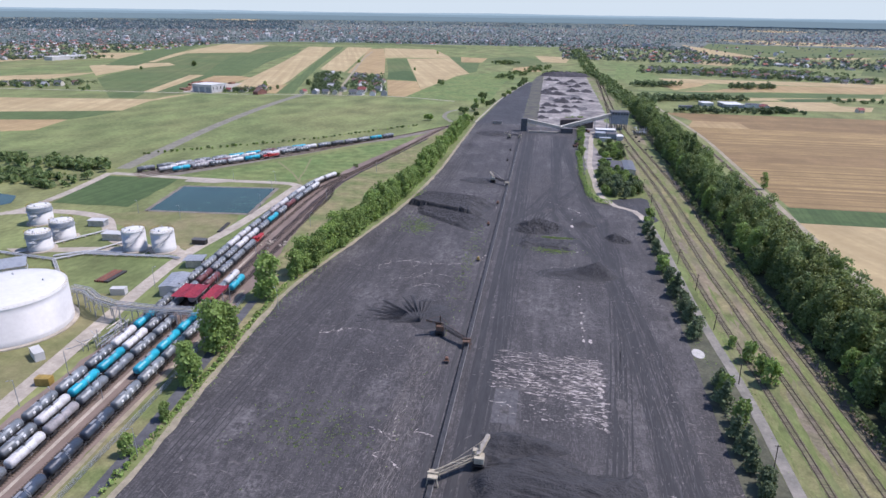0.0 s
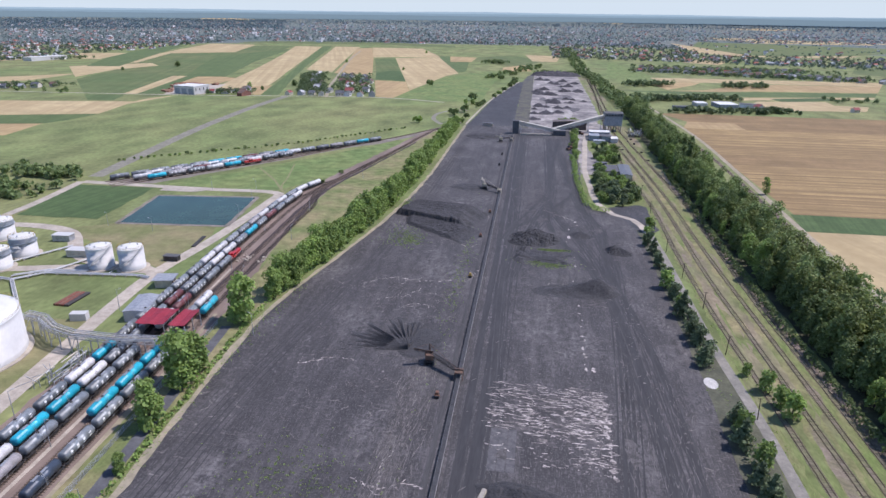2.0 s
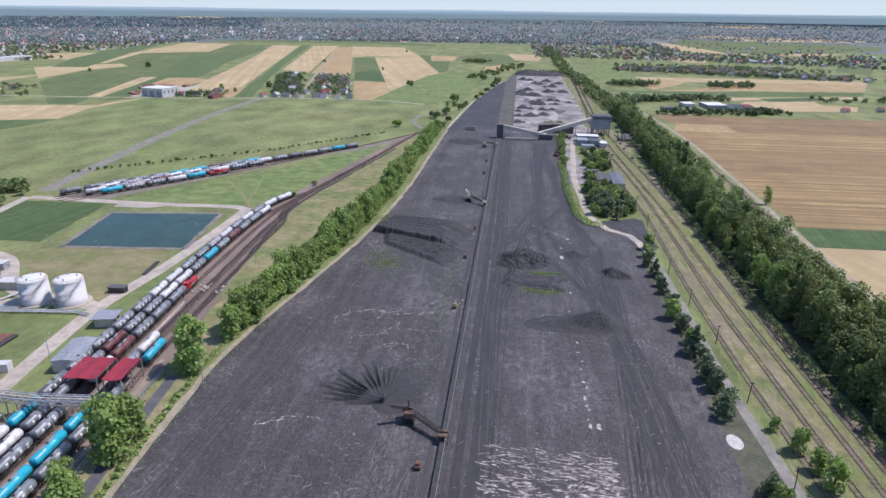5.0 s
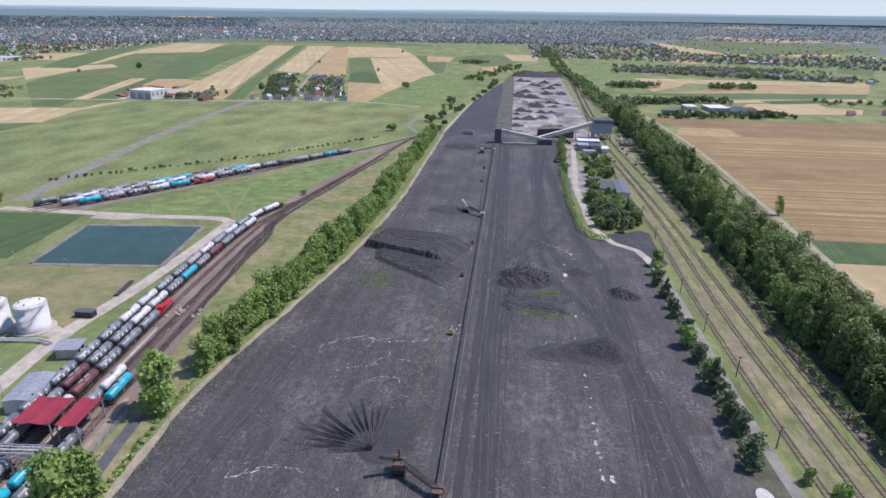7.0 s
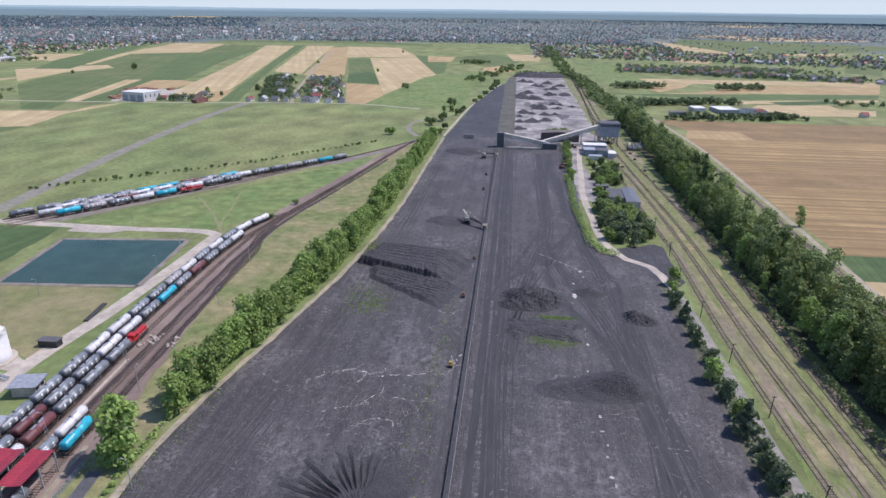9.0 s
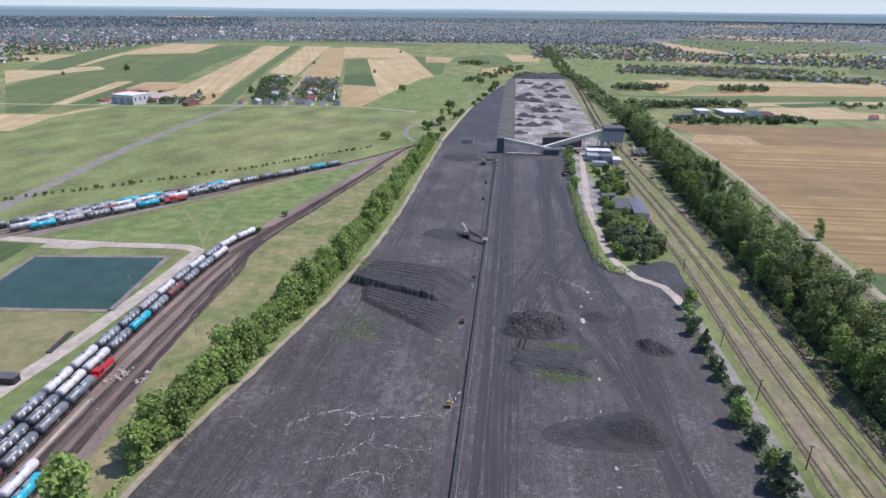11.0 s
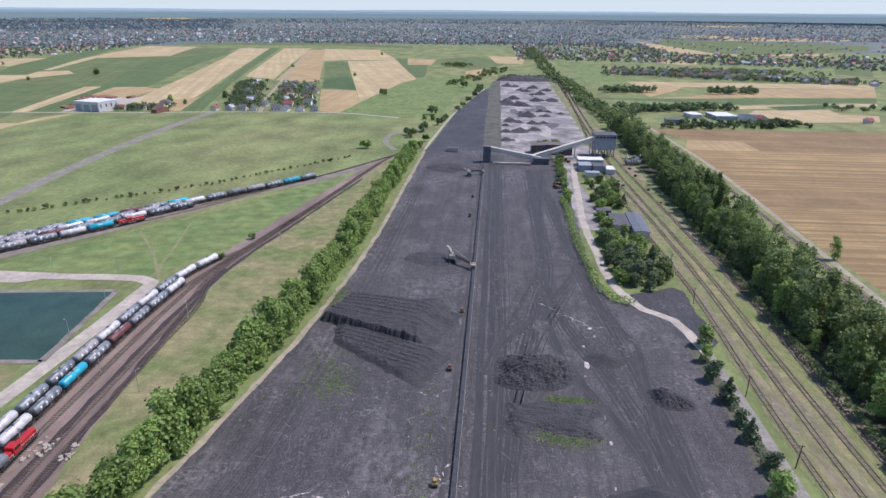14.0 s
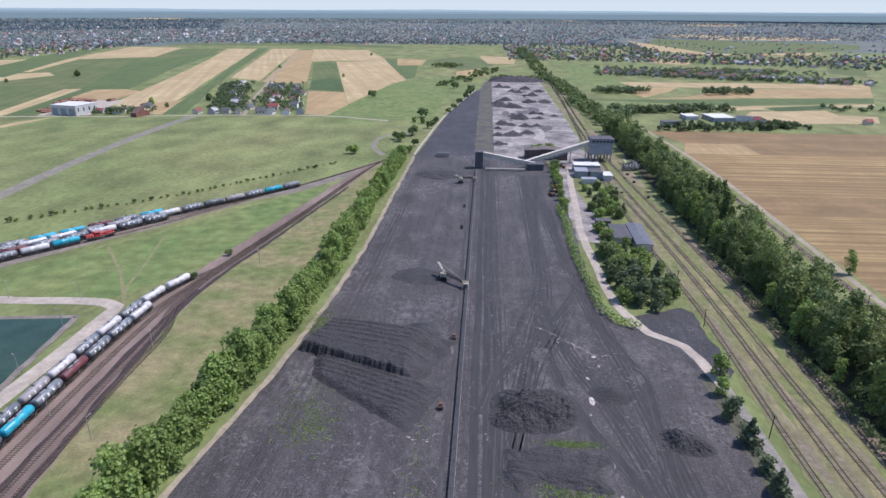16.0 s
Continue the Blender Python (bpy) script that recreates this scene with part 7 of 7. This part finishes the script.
for k in range(3):
    ground_piece("slab", area([(12.2 + k * 2.5, 171.5), (14.5 + k * 2.5, 171.5), (14.7 + k * 2.5, 189.5), (12.4 + k * 2.5, 189.5)], .09 + .002 * k, .12, 2, k), mat("dusty_slab", (0.125, 0.12, 0.12), (0.08, 0.078, 0.08), .5, .9), "long grey dusty slab in the coal ground", "slab")
ground_piece("lime_spot", area([(81.2 + 2.2 * math.cos(a), 224 + 3.4 * math.sin(a)) for a in np.linspace(0, 6.0, 14)], .15), mat("white_lime", (0.52, 0.50, 0.46), (0.42, 0.40, 0.37), .5, .95), "round white lime patch at the yard's edge", "lime patch")


def vein(line, w):
    """A dried rivulet: torn pale slivers along a line, with short side arms."""
    for a, b in zip(line, line[1:]):
        turn = math.atan2(b.y - a.y, b.x - a.x)
        if crg.random() < .8:
            scrape(a.x + crg.gauss(0, .3), a.y + crg.gauss(0, .3), crg.uniform(.5, 1.3), w * crg.uniform(.2, .9), .128, turn + crg.gauss(0, .25))
        if crg.random() < .22:
            t, p = turn + crg.choice((-1, 1)) * crg.uniform(.4, 1.3), a.copy()
            for _ in range(crg.randint(2, 7)):
                p += Vector((math.cos(t), math.sin(t))) * .9
                t += crg.gauss(0, .35)
                scrape(p.x, p.y, crg.uniform(.4, .9), w * crg.uniform(.12, .4), .128, t)


VEINS = [((-26, 289), (-18, 290.5), (-12, 291.5), (-6, 293), (-4, 299), (-2, 305)), ((-20, 277), (-14, 276), (-7, 277)), ((-15, 338.5), (-10, 336.5), (-5, 337)), ((-22, 163.5), (-17, 161), (-14, 161), (-8, 163), (-2, 162)), ((-30, 262), (-24, 266), (-16, 264)), ((-48, 285), (-38, 291), (-30, 289), (-26, 289)), ((-40, 268), (-31, 272), (-24, 280)), ((-55, 214), (-44, 220), (-36, 219)), ((34, 200), (44, 203)), ((-14, 161), (-16, 172)), ((-18, 152), (-9, 148)), ((26, 408), (33, 402), (38, 396)), ((38, 396), (44, 390), (48, 384))]
verts, faces = [], []
for i, v in enumerate(VEINS):
    vein(spline(v, 1.0), (.6, .45, .55, .5, .4)[i % 5])
tagged(part("pale_veins", mesh_of("pale_veins", verts, faces, CHALK), None), "pale dried rivulets on the coal ground", "ground marks", kind="stuff")
verts, faces = [], []
for _ in range(5200):
    k = crg.choice((0, 0, 0, 1, 2, 3, 4))
    x, y = ((crg.gauss(-13 + crg.uniform(-2, 2), 3.2), crg.uniform(118, 218)), (crg.uniform(-48, -5), crg.gauss(282, 16)), (crg.uniform(8, 32), crg.gauss(440, 28)), (crg.uniform(-70, 75), crg.uniform(120, 500)), (crg.uniform(50, 72), crg.gauss(190, 30)))[k]
    scrape(x, y, crg.uniform(.03, .12), min(5, .3 + crg.expovariate(.8)), .10, crg.gauss(-.06, .14) if k in (0, 4) else crg.gauss(0, .8))
for _ in range(40):
    p, t = Vector((crg.uniform(-62, -8), crg.gauss(285, 26))), crg.gauss(.3, .5)
    line = []
    for _ in range(crg.randint(5, 16)):
        line.append(p.copy())
        p += Vector((math.cos(t), math.sin(t)))
        t += crg.gauss(0, .3)
    vein(line, crg.uniform(.15, .5))
for _ in range(150):      # arcs left by turning wheels and blades
    cx, cy = (crg.uniform(14, 72), crg.uniform(200, 480)) if crg.random() < .6 else (crg.uniform(-62, -8), crg.uniform(120, 560))
    r, a0, span = crg.uniform(3, 16), crg.uniform(0, 6.28), crg.uniform(.3, 1.3)
    n = int(r * span) + 3
    for i in range(n):
        a = a0 + span * i / n
        if crg.random() < .75:
            scrape(cx + r * math.cos(a) + crg.gauss(0, .25), cy + r * math.sin(a) + crg.gauss(0, .25), crg.uniform(.4, 1.0), crg.uniform(.04, .2), .10, a + 1.57)
for _ in range(120):      # dusty smears
    cx, cy = crg.gauss(crg.choice((28, 28, -30, 62)), 9), crg.uniform(190, 470)
    if abs(cx) > 6:
        for _ in range(crg.randint(3, 9)):
            scrape(cx + crg.gauss(0, 1.6), cy + crg.gauss(0, 2.2), crg.uniform(.3, 1.1), crg.uniform(.08, .4), .10, crg.gauss(.2, .6))
tagged(part("dry_scratches", mesh_of("dry_scratches", verts, faces, mat("dry_dust", (0.165, 0.148, 0.138), (0.085, 0.08, 0.077), .6, .95, island=.5)), None), "fine dry scratches on the coal ground", "ground marks", kind="stuff")


def weeds(label, boxes, count, seed):
    r = random.Random(seed)
    lobes = []
    for x, y, w, d in boxes:
        for _ in range(count):
            lobes.append((r.gauss(x, w), r.gauss(y, d), .08, r.uniform(.15, .6), r.uniform(.05, .2)))
    return tagged(new("weeds", crown_mesh("weeds", lobes, len(lobes) * 6, .13, LEAF, seed)), label, "weeds", kind="stuff")


weeds("sparse green weeds on coal ground", [(-47, 350, 5, 9), (-42, 340, 4, 5), (-56, 405, 2, 6), (27, 324, 6, 3), (33, 338, 4, .8), (31, 318, 5, 2), (-10, 300, 2, 40), (-38, 160, 10, 8), (-33, 400, 8, 1.5)], 420, 6)
weeds("tall weeds along the yard's margin", [(-79, 150, 1.2, 25), (-80, 210, 1.2, 25), (-77, 270, 2, 25), (84, 260, 1.5, 60), (93, 250, 1, 60), (120, 260, 1.5, 80)], 160, 7)

# ---- villages and the town ----
WALLS = [mat("cream_render", (0.62, 0.57, 0.48), (0.54, 0.5, 0.42), .3), mat("white_render", (0.72, 0.71, 0.68), (0.62, 0.61, 0.58), .3), mat("grey_render", (0.42, 0.42, 0.41), (0.36, 0.36, 0.35), .3)]
ROOFS = [mat("red_tile_roof", (0.23, 0.10, 0.075), (0.17, 0.08, 0.065), .4), mat("brown_tile_roof", (0.16, 0.095, 0.075), (0.12, 0.075, 0.06), .4), mat("grey_slate_roof", (0.12, 0.125, 0.135), (0.09, 0.095, 0.10), .4), mat("pale_sheet_roof", (0.45, 0.45, 0.45), (0.37, 0.37, 0.37), .4), mat("bright_red_roof", (0.29, 0.085, 0.075), (0.23, 0.07, 0.065), .4)]
vrg = random.Random(31)
STOCK_HOUSE = {}


def house(x, y, turn):
    key = (vrg.randrange(3), vrg.choice((0, 1, 1, 2, 2, 2, 2, 3, 4, 1)))
    s = vrg.uniform(.7, 1.0)
    m = pose(x, y, .06, 0, 0, turn) @ Matrix.Diagonal((s, s * vrg.uniform(.85, 1.2), s, 1))
    if key not in STOCK_HOUSE:
        w = ("cream", "white", "grey")[key[0]]
        r = ("red tiled", "brown tiled", "dark slate", "pale metal", "bright red")[key[1]]
        ob = building("house", w + " rendered house with a " + r + " gable roof", 0, 0, 9.5, 11, 4.6, WALLS[key[0]], ROOFS[key[1]], 0, 3.4, 3, "house", .5)
        ob["group"] = "village houses"
        bm = bmesh.new()
        box(bm, 1.6, 2.5, 6.2, .8, .8, 2.4)
        part("chimney", bm, ROOFS[1], ob)
        STOCK_HOUSE[key] = ob
        ob.matrix_basis = m
        return ob
    src = STOCK_HOUSE[key]
    keep = src.matrix_basis.copy()
    src.matrix_basis = pose(0, 0, 0)
    ob = copy_thing(src, m)
    src.matrix_basis = keep
    return ob


def lane_houses(x0, y0, x1, y1, n, w):
    for i in range(n):
        t = (i + vrg.uniform(.2, .8)) / n
        house(x0 + (x1 - x0) * t + vrg.uniform(-w, w), y0 + (y1 - y0) * t + vrg.uniform(-w, w), vrg.choice((0, 90)) + vrg.uniform(-14, 14))


lane_houses(-328, 902, -272, 905, 4, 2)
lane_houses(-262, 905, -203, 912, 4, 2)
lane_houses(-285, 930, -385, 1180, 15, 10)
lane_houses(-255, 935, -320, 1180, 16, 12)
lane_houses(-225, 950, -285, 1165, 10, 9)
lane_houses(-445, 890, -380, 905, 5, 8)
lane_houses(-412, 930, -400, 945, 2, 5)
lane_houses(235, 1450, 400, 1400, 26, 24)
lane_houses(400, 1400, 640, 1320, 44, 32)
lane_houses(260, 1500, 560, 1480, 34, 36)
lane_houses(420, 900, 520, 905, 4, 8)
lane_houses(-840, 850, -700, 915, 16, 16)
lane_houses(-1260, 1320, -1060, 1420, 18, 26)
building("works", "long white hall among the western houses", -1090, 1372, 90, 26, 8, WHITE, WHITE_ROOF, 78, category="factory hall")
building("works", "large white industrial hall with dark doors", -466, 888, 36, 30, 11, WHITE, WHITE_ROOF, -14, windows=4, doors=3, category="factory hall")
building("barn", "red-brown barn by the meadow road", -383, 878, 18, 9, 4, mat("barn_brick", (0.24, 0.11, 0.08), (0.18, 0.08, 0.06), .4), ROOFS[1], 70, 3.5, category="barn")
building("works", "long white-roofed workshop among fields", 266, 914, 24, 30, 4.5, GREY_PAINT, WHITE_ROOF, 6, windows=5, category="factory hall")
building("works", "grey flat-roofed workshop among fields", 236, 920, 14, 20, 4, WHITE, WHITE_ROOF, 6, windows=2, category="factory hall")
building("works", "long dark-roofed terrace among fields", 296, 908, 26, 12, 5, WALLS[1], ROOF_DARK, -20, windows=6, category="terrace")
building("barn", "dark low shed beside the tree belt", 203, 868, 22, 10, 5, GREY_PAINT, ROOF_DARK, 4, category="shed")
building("barn", "red roofed house by the works", 302, 892, 10, 12, 4, WALLS[0], ROOFS[4], 10, 3, category="house")
building("barn", "long pale blue roofed hall in the fields", 560, 925, 60, 16, 6, WHITE, mat("pale_blue_roof", (0.42, 0.5, 0.58), (0.36, 0.43, 0.5), .3), 4, category="factory hall")
building("booth", "small concrete booth on the coal strip", -28, 700, 10, 6, 3, CONCRETE, ROOF_DARK, 0, category="booth")
srb = random.Random(12)
for k in range(40):
    bm = bmesh.new()
    box(bm, 0, 0, 0, 5, 9, 2.2, bevel=.3)
    ob = tagged(part("timber_stack", bm, mat("stacked_timber", (0.30, 0.16, 0.10), (0.2, 0.11, 0.075), .6, .9, rnd=.4)), "brown stacked goods behind the white hall", "stack", "stacks behind the hall")
    t = srb.random()
    ob.matrix_basis = pose(*((-505 - 40 * t + srb.uniform(-6, 6), 885 + 110 * t) if k < 20 else (-545 + 62 * t, 992 + srb.uniform(-8, 8))), .05, 0, 0, srb.uniform(-20, 20))
ground_piece("hardstand", area([(-498, 868), (-442, 876), (-470, 1000), (-548, 1000)], .07), CONCRETE, "pale concrete yard of the works", "pavement")


def village_trees(label, at, count, seed):
    return wood(label, at, count, seed, (4.5, 10), LEAF_DEEP, 40, .85)


village_trees("garden trees among the houses", strip(-300, 920, -390, 1190, 20), 260, 31)
village_trees("garden trees among the houses", strip(-240, 930, -310, 1180, 26), 170, 32)
village_trees("garden trees by the works", strip(-440, 885, -385, 905, 10), 26, 33)
village_trees("garden trees among the houses", strip(235, 1440, 640, 1320, 44), 380, 34)
village_trees("garden trees among the houses", strip(260, 1530, 620, 1480, 50), 300, 35)
village_trees("garden trees among the western houses", strip(-850, 850, -690, 920, 18), 130, 36)
village_trees("garden trees among the western houses", strip(-1280, 1320, -1040, 1420, 36), 200, 37)
for x, y, s in ((-720, 1290, 1.2), (-770, 1180, .7), (-412, 960, 1.1), (-385, 945, .6), (-360, 1010, .9), (-300, 1900, 1), (-420, 1500, .9), (-250, 1330, .7), (-60, 860, 1.0), (-70, 865, .8), (120, 1180, 1), (640, 1000, 1), (700, 1010, .9)):
    put_tree("farm", x, y, s)


# the town: too many to count
FAR_WALLS = [mat("far_cream_render", (0.46, 0.43, 0.39)), mat("far_white_render", (0.72, 0.71, 0.69)), mat("far_grey_render", (0.46, 0.46, 0.46))]
FAR_ROOFS = [mat("far_red_tiles", (0.33, 0.15, 0.11)), mat("far_brown_tiles", (0.22, 0.15, 0.12)), mat("far_slate", (0.17, 0.175, 0.185)), mat("far_pale_sheet", (0.55, 0.55, 0.54)), mat("far_bright_tiles", (0.42, 0.15, 0.11))]


def town(label, count, seed, zone, roofs, tall=False):
    r = random.Random(seed)
    by = {}
    for _ in range(count):
        x, y = zone(r)
        p, k = far(x, y)
        w, d, h = (r.uniform(6, 10), r.uniform(7, 12), r.uniform(3, 5)) if not tall else (r.uniform(12, 30), r.uniform(10, 18), r.uniform(6, 14))
        w, d, h = w * k, d * k, h * k
        a = r.uniform(0, 3.14)
        c, s = math.cos(a), math.sin(a)
        q = [(p.x + u * c - v * s, p.y + u * s + v * c) for u, v in ((-w / 2, -d / 2), (w / 2, -d / 2), (w / 2, d / 2), (-w / 2, d / 2))]
        wv, wf = by.setdefault(r.choice((0, 1, 1, 2)), ([], []))
        o = len(wv)
        wv += [(*e, p.z - 1) for e in q] + [(*e, p.z + h) for e in q]
        wf += [(o + i, o + (i + 1) % 4, o + 4 + (i + 1) % 4, o + 4 + i) for i in range(4)]
        rv, rf = by.setdefault(10 + r.choice(roofs), ([], []))
        o = len(rv)
        g = h + (3.2 * k if not tall else .3)
        m0 = ((q[0][0] + q[1][0]) / 2, (q[0][1] + q[1][1]) / 2)
        m1 = ((q[2][0] + q[3][0]) / 2, (q[2][1] + q[3][1]) / 2)
        rv += [(*e, p.z + h) for e in q] + [(*m0, p.z + g), (*m1, p.z + g)]
        rf += [(o, o + 4, o + 5, o + 3), (o + 4, o + 1, o + 2, o + 5), (o, o + 1, o + 4), (o + 2, o + 3, o + 5)]
    for key, (v, f) in by.items():
        m = FAR_WALLS[key] if key < 10 else FAR_ROOFS[key - 10]
        tagged(new("town_houses" if key < 10 else "town_roofs", mesh_of("town", v, f, m)), label, "town", kind="stuff")


def sector(a0, a1, d0, d1):
    def at(r):
        a, d = radians(r.uniform(a0, a1)), d0 * (d1 / d0) ** r.random()
        return HOME.x + d * math.sin(a), HOME.y + d * math.cos(a)
    return at


def clear_of_fields(at):
    def zone(r):
        for _ in range(40):
            x, y = at(r)
            if x < 60 and y < 2440 and x > -1120:
                continue
            if x > 520 and 2030 < y < 3000 and r.random() < .93:
                continue
            if 170 < x < 1000 and y < 1560:
                continue
            return x, y
        return x, y
    return zone


main_town = clear_of_fields(sector(-48, 36, 1700, 6500))
near_town, mid_town, far_town = clear_of_fields(sector(-48, 36, 1650, 2500)), clear_of_fields(sector(-48, 36, 2400, 4200)), clear_of_fields(sector(-48, 36, 4000, 9000))
town("distant town of small houses among trees", 3000, 1, main_town, (0, 0, 1, 1, 2, 2, 3, 4))
town("distant larger town buildings", 130, 2, clear_of_fields(sector(-40, 26, 2450, 7000)), (2, 3, 3), True)
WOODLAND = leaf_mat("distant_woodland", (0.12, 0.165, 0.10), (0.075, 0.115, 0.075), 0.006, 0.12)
# From here on haze is put into the leaf colour, bluer with distance.
WOODLAND_MID = leaf_mat("haze_tinted_town_woodland", (0.145, 0.20, 0.18), (0.10, 0.15, 0.145), 0.004, 0.1)
WOODLAND_BLUE = leaf_mat("haze_blue_woodland", (0.165, 0.24, 0.27), (0.115, 0.175, 0.205), 0.003, 0.08)
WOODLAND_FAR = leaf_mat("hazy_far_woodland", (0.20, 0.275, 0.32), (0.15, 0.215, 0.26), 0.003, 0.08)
wood("trees between the houses of the town", near_town, 3000, 41, (5, 11), WOODLAND, 24, 1.05)
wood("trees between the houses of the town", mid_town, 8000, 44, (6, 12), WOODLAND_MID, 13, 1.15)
wood("haze-blue trees of the far part of the town", far_town, 6500, 45, (8, 15), WOODLAND_BLUE, 11, 1.3)
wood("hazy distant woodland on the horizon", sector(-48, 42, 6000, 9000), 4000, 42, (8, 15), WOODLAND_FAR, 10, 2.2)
wood("haze-blue distant woodland west of the town", sector(-48, -22, 4200, 8000), 3000, 43, (9, 16), WOODLAND_BLUE, 15, 1.9)
